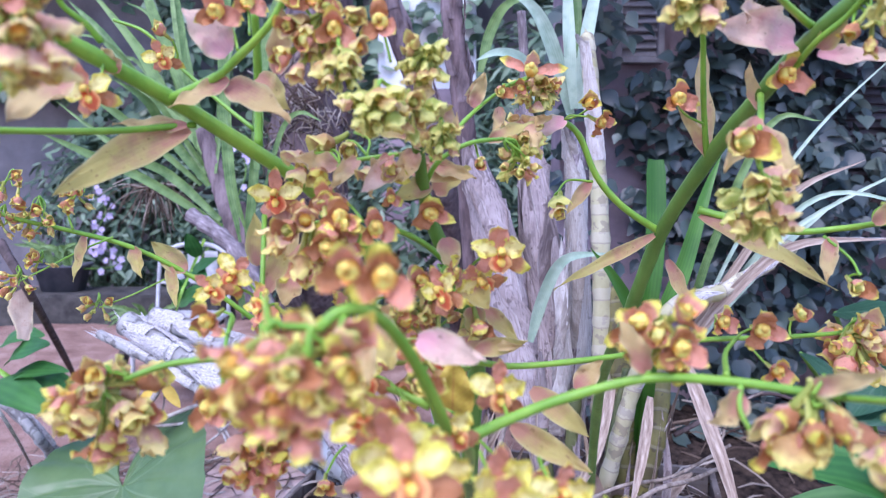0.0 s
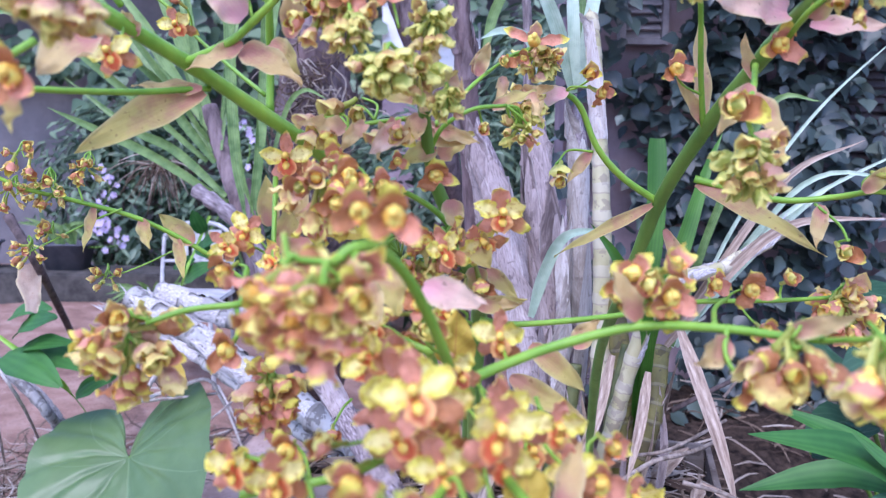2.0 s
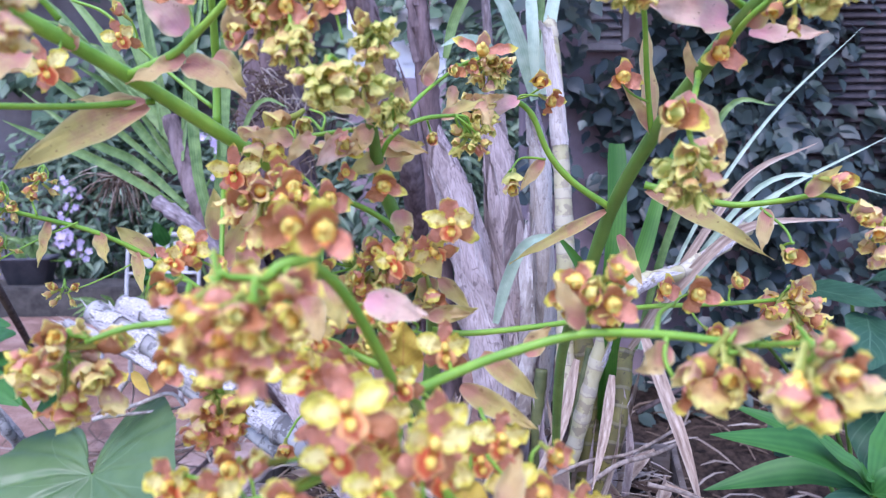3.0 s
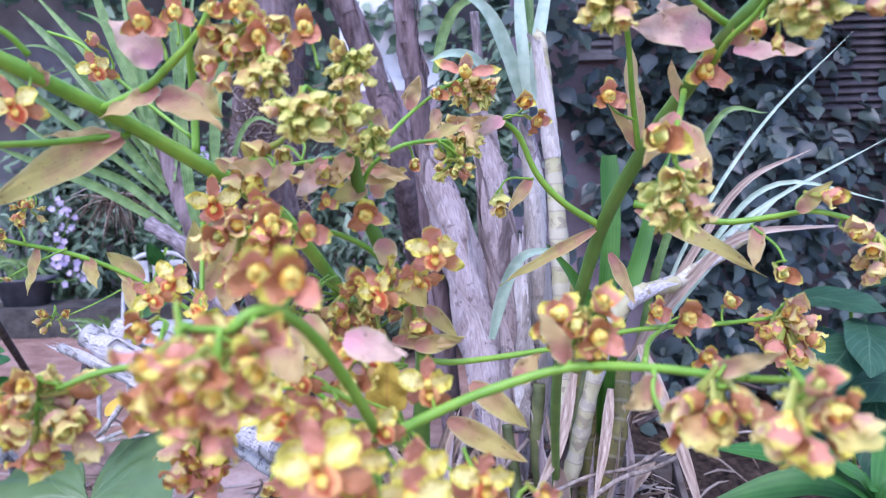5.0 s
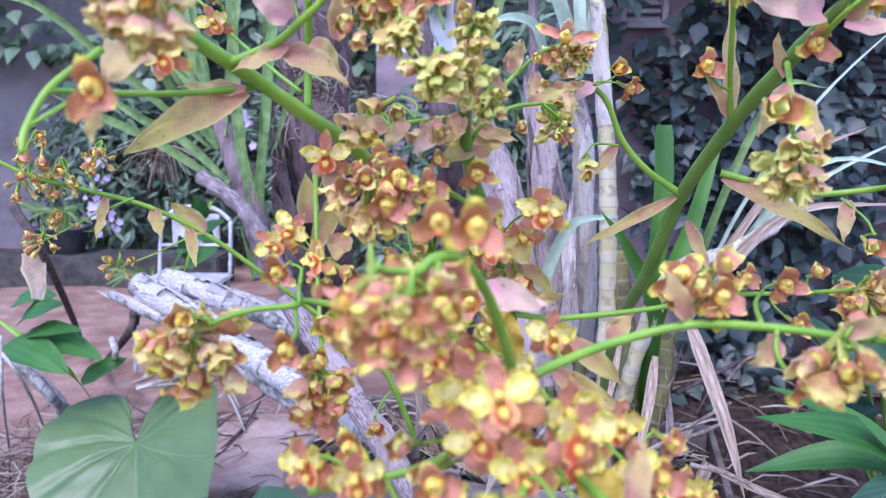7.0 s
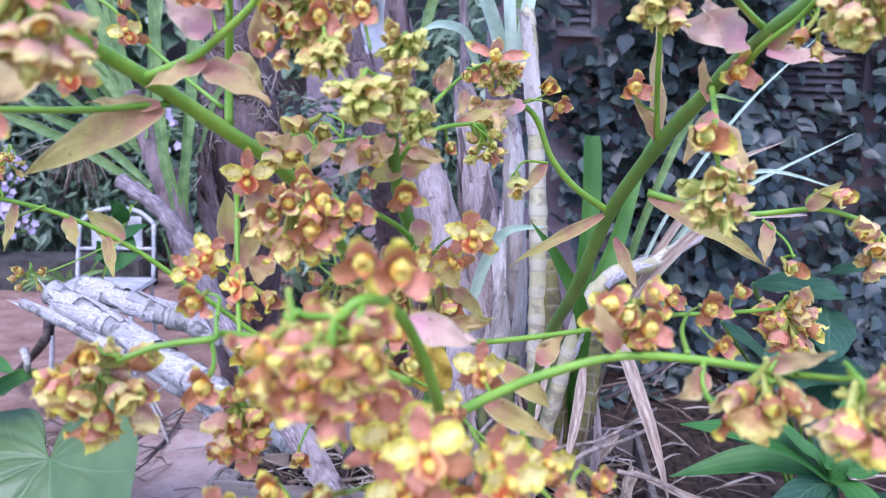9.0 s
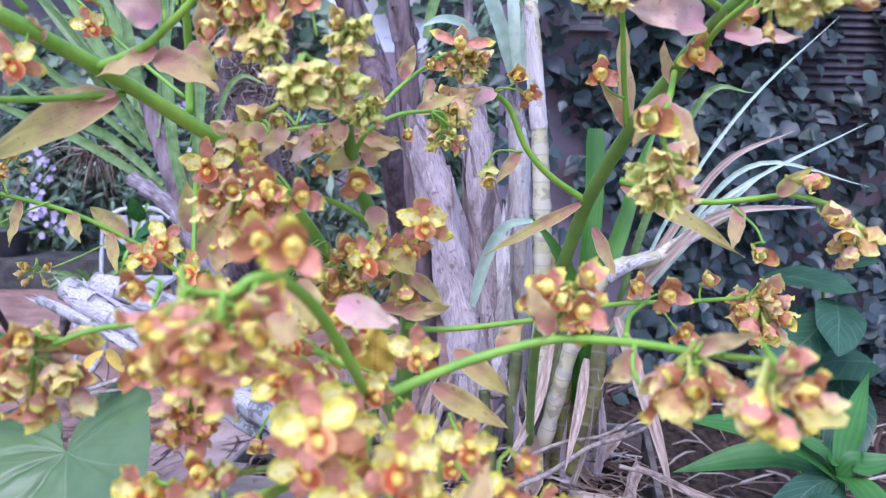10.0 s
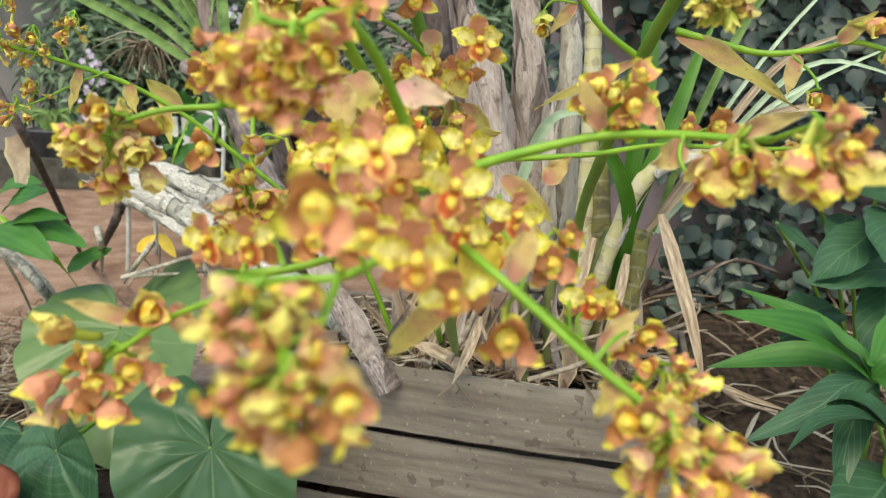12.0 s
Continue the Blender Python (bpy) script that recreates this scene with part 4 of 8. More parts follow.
trunk([(-0.553, 3.223, -0.030), (-0.392, 2.300, 0.929), (-0.398, 2.300, 1.267), (-0.363, 2.300, 1.594), (-0.351, 2.300, 1.834)], 0.11, 0.09, "dark rough-barked tree trunk in a garden", 1)
trunk([(0.11, 1.70, 0.36), (0.070, 1.64, 0.85), (0.046, 1.610, 1.172), (0.036, 1.600, 1.277), (0.027, 1.600, 1.335), (0.020, 1.600, 1.40), (0.013, 1.600, 1.482), (0.006, 1.61, 1.62)], 0.024, 0.021, "slim dark brown leaning tree trunk", 2)
trunk([(0.125, 3.530, -0.030), (0.002, 2.500, 1.047), (-0.078, 2.500, 1.359), (-0.172, 2.500, 1.611), (-0.262, 2.500, 1.857)], 0.044, 0.036, "dark leaning tree trunk among shrubs", 3)

# kerb and bed far off, with a trough of orchids
kerb = bm_part("kerb", box(-7.5, -1.6, 5.605 - 0.22, 5.605 + 0.2, -0.05, 0.2, 0.015), M_KERB, None)
tagged(kerb, "low dark mossy kerb of a flower bed", "kerb", kind="structure")


def trough(x, y, z, r, h, label):
    t = thing("planting_trough", (x, y, z), label, "plant pot")
    prof = [(0.0, 0.0), (r * 0.72, 0.0), (r * 0.95, h * 0.9), (r * 1.05, h * 0.92), (r * 1.05, h), (r * 0.93, h), (r * 0.70, 0.04), (0, 0.04)]
    n = 28
    sq = [(abs(math.cos(6.2832 * k / n)) ** 6 + abs(math.sin(6.2832 * k / n)) ** 6) ** (-1 / 6) for k in range(n)]
    V = [(px * 1.1 * sq[k] * math.cos(6.2832 * k / n), px * 0.75 * sq[k] * math.sin(6.2832 * k / n), pz) for px, pz in prof for k in range(n)]
    F = [(j * n + k, j * n + (k + 1) % n, (j + 1) * n + (k + 1) % n, (j + 1) * n + k) for j in range(len(prof) - 1) for k in range(n)]
    part("body", mesh_of("body", V, F, M_POT), t)
    s = [(r * 0.94 * sq[k] * math.cos(6.2832 * k / n), r * 0.62 * sq[k] * math.sin(6.2832 * k / n), h * 0.82) for k in range(n)]
    part("soil", mesh_of("soil", s, [tuple(range(n))], M_HUMUS), t)


TQ = Vector((-2.822, 5.605, 0.200))
trough(TQ.x, TQ.y, 0.2, 0.17, 0.20, "dark blue plastic trough planted with orchids")
trough(TQ.x - 0.75, TQ.y + 0.02, 0.2, 0.19, 0.20, "dark plastic trough on a kerb")


def lilac_spray(pts, n, seed, label):
    b = Vector(pts[0])
    t = thing("lilac_orchid", b, label, "orchid", "lilac orchids by the kerb")
    rng = random.Random(seed)
    path = smooth_path(pts, 6)
    tb = tube([p - b for p in path], 0.005, 0.003, 5)
    part("stem", mesh_of("stem", tb[0], tb[1], M_STEM_DARK, tb[2]), t)
    pet = blade(0.024, 0.018, shape_round, 2, 3, 0.3, 0.3)
    V, F, U, S = joined([(*pet, turned(k * 1.2566 + 0.3, 0.1), 0) for k in range(5)])
    me = mesh_of("flower", V, F, M_LILAC, U)
    for i in range(n):
        p = path[int(len(path) * (0.25 + 0.74 * rng.random()))]
        p = p + Vector((rng.gauss(0, 0.03), rng.gauss(0, 0.03), rng.gauss(0, 0.035)))
        part("flower", me, t, Matrix.Translation(-b) @ facing(p, (rng.uniform(-.6, .6), -1, rng.uniform(-.3, .6)), rng.uniform(0, 3), rng.uniform(0.8, 1.3)))
    for k in range(7):
        a = rng.uniform(-1.4, 1.4)
        lf = ribbon(smooth_path([(0, 0, 0), (math.sin(a) * 0.12, -0.03, 0.16), (math.sin(a) * 0.3, -0.06, 0.14 + rng.uniform(-.1, .1))], 4), 0.035)
        part("leaf", mesh_of("leaf", lf[0], lf[1], M_STRAP, lf[2]), t)


lilac_spray([(TQ.x + 0.05, TQ.y, 0.36), (-2.364, 5.457, 0.407), (-2.423, 5.425, 0.575), (-2.501, 5.369, 0.520)], 24, 5, "orchid with a spray of small lilac flowers")
lilac_spray([(TQ.x - 0.05, TQ.y, 0.36), (-2.532, 5.587, 0.684), (-2.490, 5.602, 0.829), (-2.550, 5.561, 0.913)], 16, 6, "orchid with a spray of small lilac flowers")
lilac_spray([(-1.75, 4.5, 0.1), (-1.216, 4.507, 0.932), (-1.183, 4.535, 1.198), (-1.205, 4.439, 1.244)], 10, 7, "orchid with a few lilac flowers")

# the slatted planting box with the orchid's canes
BOX_A, BOX_B = Vector((-0.326, 1.405, 0.442)), Vector((0.484, 1.209, 0.442))
BOX_B.z = BOX_A.z


def planting_box():
    run = (BOX_B - BOX_A)
    run.z = 0
    L = run.length
    ang = math.atan2(run.y, run.x)
    t = thing("planting_box", (BOX_A.x, BOX_A.y, 0.0), "weathered grey wooden slatted box planted with orchids", "planter")
    t.rotation_euler = (0, 0, ang)
    top, sh, gap, dp = BOX_A.z, 0.132, 0.020, 0.42
    rng = random.Random(4)
    for face, (ya, yb) in (("front", (0.0, 0.013)), ("back", (dp, dp + 0.013))):
        for i in range(3):
            z1 = top - i * (sh + gap) + rng.uniform(-0.004, 0.004)
            bm = box(0, L, ya, yb, z1 - sh, z1, 0)
            bmesh.ops.subdivide_edges(bm, edges=[e for e in bm.edges if abs(e.verts[0].co.x - e.verts[1].co.x) > 0.1], cuts=24)
            for v in bm.verts:
                v.co.z += 0.003 * noise.noise(Vector((v.co.x * 9, i * 3.1, v.co.z * 40))) + 0.002 * noise.noise(Vector((v.co.x * 40, i, v.co.z * 9)))
                v.co.y += 0.004 * noise.noise(Vector((v.co.x * 3, i * 5.0, ya)))
            bmesh.ops.rotate(bm, cent=(0, 0, z1), matrix=Matrix.Rotation(rng.uniform(-0.008, 0.008), 3, "Y"), verts=bm.verts)
            bm_part("slat", bm, M_CRATE, t)
    for xa in (-0.014, L + 0.001):
        for i in range(3):
            z1 = top - i * (sh + gap)
            bm_part("slat", box(xa, xa + 0.013, 0.0, dp + 0.012, z1 - sh, z1, 0.002), M_CRATE, t)
    for px, py in ((0.001, 0.014), (L - 0.042, 0.014), (0.001, dp - 0.042), (L - 0.042, dp - 0.042)):
        bm_part("corner_post", box(px, px + 0.04, py, py + 0.04, 0.0, top + 0.004, 0.003), M_CRATE, t)
    n = 24
    V = []
    for j in range(n + 1):
        for i in range(n + 1):
            x, y = 0.015 + (L - 0.03) * i / n, 0.015 + (dp - 0.03) * j / n
            V.append((x, y, top - 0.05 + 0.03 * noise.noise(Vector((x * 9, y * 9, 1)))))
    F = [(j * (n + 1) + i, j * (n + 1) + i + 1, (j + 1) * (n + 1) + i + 1, (j + 1) * (n + 1) + i) for j in range(n) for i in range(n)]
    part("soil", mesh_of("soil", V, F, M_HUMUS), t)
    return t, L, ang


crate, BOX_L, BOX_ANG = planting_box()


def litter(name, label, place, n, ln, r, mat, seed, flat=0.25):
    """Loose straws and dry leaf strips."""
    rng = random.Random(seed)
    V, F = [], []
    for _ in range(n):
        p = place(rng)
        a, l = rng.uniform(0, 6.283), ln * rng.uniform(0.4, 1.5)
        d = Vector((math.cos(a), math.sin(a), rng.uniform(-flat, flat)))
        s = Vector((-d.y, d.x, 0)).normalized()
        b = Vector((rng.gauss(0, 0.12), rng.gauss(0, 0.12), rng.uniform(-0.02, 0.12))) * l
        w = r * rng.uniform(0.5, 1.8)
        o = len(V)
        for k in range(4):
            q = p + d * l * (k / 3 - 0.5) + b * (1 - (k / 1.5 - 1) ** 2)
            ww = w * (0.35 if k in (0, 3) else 1)
            V += [q - s * ww, q + Vector((0, 0, ww * 0.8)), q + s * ww]
        for k in range(3):
            for j in range(2):
                q = o + k * 3 + j
                F.append((q, q + 1, q + 4, q + 3))
    ob = new(name, mesh_of(name, V, F, mat))
    return tagged(ob, label, "plant litter", kind="stuff")


def on_box(rng):
    c, s = math.cos(BOX_ANG), math.sin(BOX_ANG)
    x, y = rng.uniform(0.03, BOX_L - 0.03), rng.uniform(0.02, 0.40)
    return Vector((BOX_A.x + x * c - y * s, BOX_A.y + x * s + y * c, BOX_A.z - 0.04 + rng.uniform(0, 0.035)))


def under_ivy(rng):
    y = rng.uniform(1.2, 2.5)
    return Vector((rng.uniform(0.45, 1.5), y, 0.26 * max(0.0, y - 1.5) + rng.uniform(0.03, 0.09)))


litter("straw_litter", "dry straw and leaf strips on the soil of a planting box", on_box, 560, 0.12, 0.0028, M_STRAW, 21)
litter("twig_litter", "pale dry twigs and straw lying on red earth", lambda g: Vector((g.uniform(-1.6, -0.3), g.uniform(1.6, 2.9), g.uniform(0.0, 0.03))), 420, 0.2, 0.0028, M_STRAW, 22)
litter("leaf_litter", "dry leaf strips and straw beside a planting box", under_ivy, 240, 0.19, 0.0036, M_STRAW, 23, 0.4)

# orchid plant: canes with papery sheaths, and their leaves
PLANT = Vector((0.2, 1.5, BOX_A.z - 0.05))
orchid = thing("orchid_plant", PLANT, "big orchid with grey-sheathed canes growing in a wooden box", "orchid")
cane(orchid, [(0.180, 1.497, 0.567), (0.142, 1.532, 0.797), (0.102, 1.563, 0.983), (0.056, 1.606, 1.183)], 0.040, 0.030, M_CANE_OLD, M_SHEATH, 12, 1, tip=0.22)
cane(orchid, [(0.214, 1.534, 0.553), (0.215, 1.559, 0.789), (0.200, 1.579, 0.978), (0.184, 1.615, 1.140), (0.176, 1.640, 1.230)], 0.036, 0.024, M_CANE_OLD, M_SHEATH, 12, 2, tip=0.22)
cane(orchid, [(0.178, 1.69, 1.000), (0.179, 1.700, 1.297), (0.177, 1.700, 1.346), (0.170, 1.700, 1.441)], 0.012, 0.0095, M_CANE_BROWN, None, 0, 15)
cane(orchid, [(0.311, 1.453, 0.577), (0.314, 1.476, 0.801), (0.309, 1.513, 1.059), (0.293, 1.562, 1.323), (0.288, 1.578, 1.382)], 0.021, 0.0135, M_CANE_YELLOW, M_SHEATH_PALE, 2, 3, node=0.055, steps=-0.12, since=0.55, tip=0.12)
cane(orchid, [(0.228, 1.466, 0.576), (0.237, 1.484, 0.756), (0.243, 1.518, 0.982)], 0.018, 0.012, M_CANE_OLD, M_SHEATH_PALE, 9, 4, tip=0.22)
cane(orchid, [(0.275, 1.587, 0.506), (0.290, 1.615, 0.775), (0.291, 1.665, 1.057), (0.286, 1.702, 1.220)], 0.026, 0.018, M_CANE_OLD, M_SHEATH_PALE, 10, 5, tip=0.22)
cane(orchid, [(0.347, 1.415, 0.427), (0.354, 1.431, 0.582), (0.345, 1.446, 0.716), (0.334, 1.492, 0.867)], 0.022, 0.018, M_CANE, M_SHEATH, 0, 6, steps=-0.15)
cane(orchid, [(0.360, 1.377, 0.445), (0.397, 1.389, 0.573), (0.423, 1.443, 0.713)], 0.016, 0.022, M_CANE, M_SHEATH, 0, 7, steps=-0.15)
cane(orchid, [(0.333, 1.512, 0.384), (0.338, 1.529, 0.549), (0.332, 1.547, 0.715)], 0.028, 0.02, M_CANE_OLD, M_SHEATH, 4, 8)
cane(orchid, [(0.035, 1.411, 0.367), (0.028, 1.437, 0.469), (0.007, 1.452, 0.611)], 0.013, 0.011, M_PEDUNCLE, None, 0, 9, "peduncle")
cane(orchid, [(0.197, 1.358, 0.411), (0.201, 1.381, 0.498), (0.189, 1.408, 0.607)], 0.013, 0.010, M_PEDUNCLE, None, 0, 10, "peduncle")
cane(orchid, [(-0.066, 1.337, 0.397), (-0.114, 1.356, 0.471), (-0.224, 1.416, 0.623), (-0.341, 1.494, 0.764)], 0.026, 0.022, M_CANE_OLD, M_SHEATH, 3, 11)

strap(orchid, [(0.271, 1.642, 1.216), (0.233, 1.615, 1.332), (0.185, 1.586, 1.420), (0.115, 1.552, 1.458)], 0.032, M_STRAP_BLUE)
strap(orchid, [(0.275, 1.623, 1.226), (0.263, 1.615, 1.343), (0.259, 1.627, 1.449), (0.260, 1.641, 1.591)], 0.026, M_STRAP_BLUE)
strap(orchid, [(0.290, 1.622, 1.226), (0.293, 1.614, 1.342), (0.315, 1.626, 1.460), (0.337, 1.638, 1.589)], 0.028, M_STRAP_BLUE)
strap(orchid, [(0.287, 1.663, 1.229), (0.288, 1.676, 1.352), (0.293, 1.712, 1.504), (0.293, 1.744, 1.621)], 0.020, M_STRAP)
strap(orchid, [(0.195, 1.608, 1.250), (0.164, 1.576, 1.317), (0.110, 1.539, 1.329), (0.064, 1.519, 1.311)], 0.022, M_STRAP_BLUE)
strap(orchid, [(0.078, 1.618, 1.301), (0.099, 1.626, 1.383), (0.135, 1.610, 1.437), (0.208, 1.578, 1.451)], 0.022, M_STRAP)
strap(orchid, [(0.164, 1.409, 0.776), (0.185, 1.387, 0.866), (0.218, 1.353, 0.938), (0.284, 1.292, 0.957)], 0.022, M_STRAP_BLUE)
strap(orchid, [(0.373, 1.426, 0.537), (0.369, 1.371, 0.777), (0.388, 1.390, 0.965), (0.395, 1.426, 1.117)], 0.036, M_LEAF, shape=shape_cut)
strap(orchid, [(0.379, 1.426, 0.537), (0.377, 1.331, 0.785), (0.428, 1.344, 0.927), (0.474, 1.376, 1.057), (0.510, 1.403, 1.129)], 0.034, M_LEAF, shape=shape_sword)
strap(orchid, [(0.384, 1.426, 0.537), (0.361, 1.310, 0.770), (0.297, 1.266, 0.901), (0.243, 1.255, 0.972)], 0.030, M_LEAF, shape=shape_sword)
strap(orchid, [(0.456, 1.441, 0.712), (0.539, 1.452, 0.843), (0.688, 1.462, 0.994), (0.960, 1.467, 1.136)], 0.012, M_STRAP_BLUE)
strap(orchid, [(0.456, 1.441, 0.712), (0.572, 1.482, 0.951), (0.739, 1.529, 1.173), (0.959, 1.592, 1.364)], 0.008, M_STRAP_BLUE)
strap(orchid, [(0.445, 1.403, 0.723), (0.577, 1.381, 0.949), (0.688, 1.348, 1.057), (0.866, 1.297, 1.018)], 0.011, M_STRAP_BLUE)
strap(orchid, [(0.440, 1.422, 0.718), (0.503, 1.415, 0.959), (0.596, 1.405, 1.179), (0.681, 1.382, 1.186)], 0.016, M_STRAP)
strap(orchid, [(0.432, 1.396, 0.747), (0.512, 1.377, 0.888), (0.625, 1.370, 1.053), (0.746, 1.352, 1.116)], 0.016, M_STRAP_DEAD)
strap(orchid, [(0.418, 1.384, 0.728), (0.504, 1.354, 0.860), (0.605, 1.321, 0.964), (0.744, 1.258, 0.985)], 0.020, M_STRAP_DEAD)
strap(orchid, [(0.451, 1.461, 0.708), (0.557, 1.471, 0.839), (0.662, 1.479, 0.948), (0.778, 1.485, 1.046)], 0.018, M_STRAP_BLUE)
strap(orchid, [(0.430, 1.344, 0.769), (0.448, 1.282, 0.688), (0.473, 1.226, 0.590), (0.504, 1.206, 0.471)], 0.026, M_STRAP_DEAD)
strap(orchid, [(0.456, 1.258, 0.512), (0.546, 1.208, 0.482), (0.645, 1.171, 0.461)], 0.014, M_STRAP_DEAD)
strap(orchid, [(0.370, 1.325, 0.695), (0.348, 1.283, 0.608), (0.317, 1.239, 0.514)], 0.02, M_STRAP_DEAD)
strap(orchid, [(0.310, 1.353, 0.718), (0.269, 1.302, 0.599), (0.216, 1.263, 0.522)], 0.022, M_STRAP_DEAD)
strap(orchid, [(0.102, 1.316, 0.564), (0.082, 1.281, 0.509), (0.053, 1.247, 0.455)], 0.02, M_STRAP_DEAD)

cane(orchid, [(0.391, 1.433, 0.417), (0.401, 1.449, 0.574), (0.405, 1.483, 0.704)], 0.018, 0.02, M_CANE_OLD, M_SHEATH, 2, 12)
cane(orchid, [(0.258, 1.419, 0.430), (0.251, 1.433, 0.563), (0.260, 1.445, 0.674)], 0.014, 0.012, M_PEDUNCLE, None, 0, 13, steps=-0.1)
cane(orchid, [(0.295, 1.379, 0.447), (0.321, 1.394, 0.597), (0.352, 1.426, 0.720)], 0.010, 0.008, M_PEDUNCLE, None, 0, 14, steps=-0.1)

STRIP = random.Random(12)
for k in range(46):
    u = STRIP.uniform(0.30, 0.96)
    q = BOX_A.lerp(BOX_B, u) + Vector((0, STRIP.uniform(0.08, 0.34), -0.05))
    lean = Vector((STRIP.uniform(-0.10, 0.10), STRIP.uniform(-0.06, 0.06), STRIP.uniform(0.10, 0.32)))
    mid = q + lean * 0.5 + Vector((STRIP.uniform(-.02, .02), STRIP.uniform(-.02, .02), 0))
    strap(orchid, [q, mid, q + lean], STRIP.uniform(0.008, 0.024), STRIP.choice((M_STRAP_DEAD, M_DEADLEAF, M_CANE_OLD, M_SHEATH)), twist=STRIP.uniform(-1.5, 1.5), name="dead_leaf")

for k in range(34):
    u = STRIP.uniform(0.25, 1.12)
    q = BOX_A.lerp(BOX_B, u) + Vector((0, STRIP.uniform(0.03, 0.36), -0.03 if u < 0.97 else -0.30))
    d = Vector((STRIP.uniform(-1, 1), STRIP.uniform(-0.6, 0.6), STRIP.uniform(0.0, 0.9))).normalized()
    b = blade(STRIP.uniform(0.08, 0.17), STRIP.uniform(0.025, 0.055), shape_petal, 5, 7, STRIP.uniform(-1.5, 1.5), STRIP.uniform(0.4, 1.3), 0.006, 2, seed=k, crumple=0.2, twist=STRIP.uniform(-1, 1))
    part("dead_leaf", mesh_of("dead_leaf", b[0], b[1], STRIP.choice((M_STRAP_DEAD, M_DEADLEAF, M_DEADLEAF)), b[2]), orchid, Matrix.Translation(-PLANT) @ along(q, q + d, (STRIP.uniform(-1, 1), -0.6, 0.7)))

# old grey canes lying beside the box
def old_cane(pts, r0, r1, seed, sheaths=0, skin=M_CANE_DRY, flakes=0):
    t = thing("dead_cane", pts[0], "dry grey leafless orchid cane lying over the ground", "orchid cane", "dry canes")
    ob = cane(t, pts, r0, r1, skin, M_SHEATH, sheaths, seed, "stem", 0.06, 0.28)
    rng = random.Random(seed)
    path = [p - Vector(t.location) for p in smooth_path(pts, 16)]
    for i in range(flakes):
        a = 0.2 + 0.72 * i / flakes
        sheath(ob, path, (r0 + (r1 - r0) * a) * 1.06, a, min(0.995, a + rng.uniform(0.10, 0.26)), rng.uniform(1.2, 2.6), rng.uniform(3.2, 6.2), M_FLAKE, seed * 13 + i, "flake", 0.18)
    end, back = path[-1], (path[-1] - path[-5]).normalized()
    for i in range(flakes // 2):
        q = end - back * rng.uniform(0.0, 0.05) + Vector((rng.uniform(-1, 1), rng.uniform(-1, 1), rng.uniform(-1, 1))) * r1 * 0.8
        d = (back + Vector((rng.uniform(-.4, .4), rng.uniform(-.4, .4), rng.uniform(-.3, .5)))).normalized()
        tb = ribbon(smooth_path([q, q + d * 0.02, q + d * rng.uniform(0.035, 0.06)], 3), rng.uniform(0.005, 0.011), lambda v: 1.02 - v, (0, -1, 0.5), 0.3, rng.uniform(-1, 1))
        part("splinter", mesh_of("splinter", tb[0], tb[1], M_FLAKE, tb[2]), t)


old_cane([(-0.141, 1.515, 0.445), (-0.370, 1.664, 0.535), (-0.598, 1.812, 0.622), (-0.817, 1.938, 0.703)], 0.033, 0.028, 31, flakes=16)
old_cane([(-0.286, 1.800, 0.587), (-0.434, 1.835, 0.639), (-0.603, 1.880, 0.686), (-0.747, 1.941, 0.721)], 0.030, 0.027, 32, flakes=15)
old_cane([(-0.144, 1.556, 0.362), (-0.465, 1.723, 0.521), (-0.661, 1.828, 0.602), (-0.886, 1.931, 0.676)], 0.020, 0.012, 33, flakes=10)
old_cane([(-0.317, 1.708, 0.608), (-0.455, 1.765, 0.863), (-0.520, 1.800, 0.935), (-0.616, 1.86, 0.989)], 0.022, 0.018, 34, skin=M_CANE_BROWN)
old_cane([(-1.128, 2.336, 0.020), (-1.236, 2.230, 0.318), (-1.441, 2.248, 0.488)], 0.022, 0.018, 35, flakes=4)

old_cane([(0.30, 1.37, 0.50), (0.379, 1.32, 0.827), (0.516, 1.36, 0.886), (0.644, 1.4, 0.957)], 0.016, 0.013, 36, skin=M_CANE_YELLOW, flakes=4)
old_cane([(0.621, 1.42, 0.952), (0.726, 1.44, 0.967), (0.855, 1.45, 0.966)], 0.0045, 0.003, 37)

# strap-leaved plant with bare stems
palm = thing("strap_leaved_plant", (-0.498, 1.927, 0.782), "tall plant with arching green strap leaves on bare stems", "plant")
cane(palm, [(-0.469, 1.892, 0.731), (-0.512, 1.939, 0.898), (-0.572, 1.985, 1.041), (-0.630, 2.022, 1.203)], 0.036, 0.022, M_BARK_PALE, M_STRAP, 1, 41, "stem")
cane(palm, [(-0.464, 1.872, 0.734), (-0.485, 1.890, 0.903), (-0.513, 1.902, 1.015)], 0.026, 0.018, M_BARK_PALE, None, 0, 42, "stem")
strap(palm, [(-0.477, 1.881, 0.819), (-0.493, 1.878, 0.932), (-0.519, 1.884, 1.044), (-0.530, 1.896, 1.155), (-0.539, 1.914, 1.321), (-0.547, 1.934, 1.516)], 0.034, M_STRAP, shape=lambda v: 0.8, fold=0.6, name="leaf_stalk")
strap(palm, [(-0.471, 1.881, 0.819), (-0.477, 1.879, 0.946), (-0.466, 1.887, 1.071), (-0.458, 1.902, 1.210), (-0.449, 1.925, 1.432)], 0.030, M_STRAP, shape=lambda v: 0.8, fold=0.6, name="leaf_stalk")
strap(palm, [(-0.570, 1.946, 0.955), (-0.739, 1.907, 1.071), (-0.871, 1.864, 1.140), (-0.954, 1.819, 1.186)], 0.023)
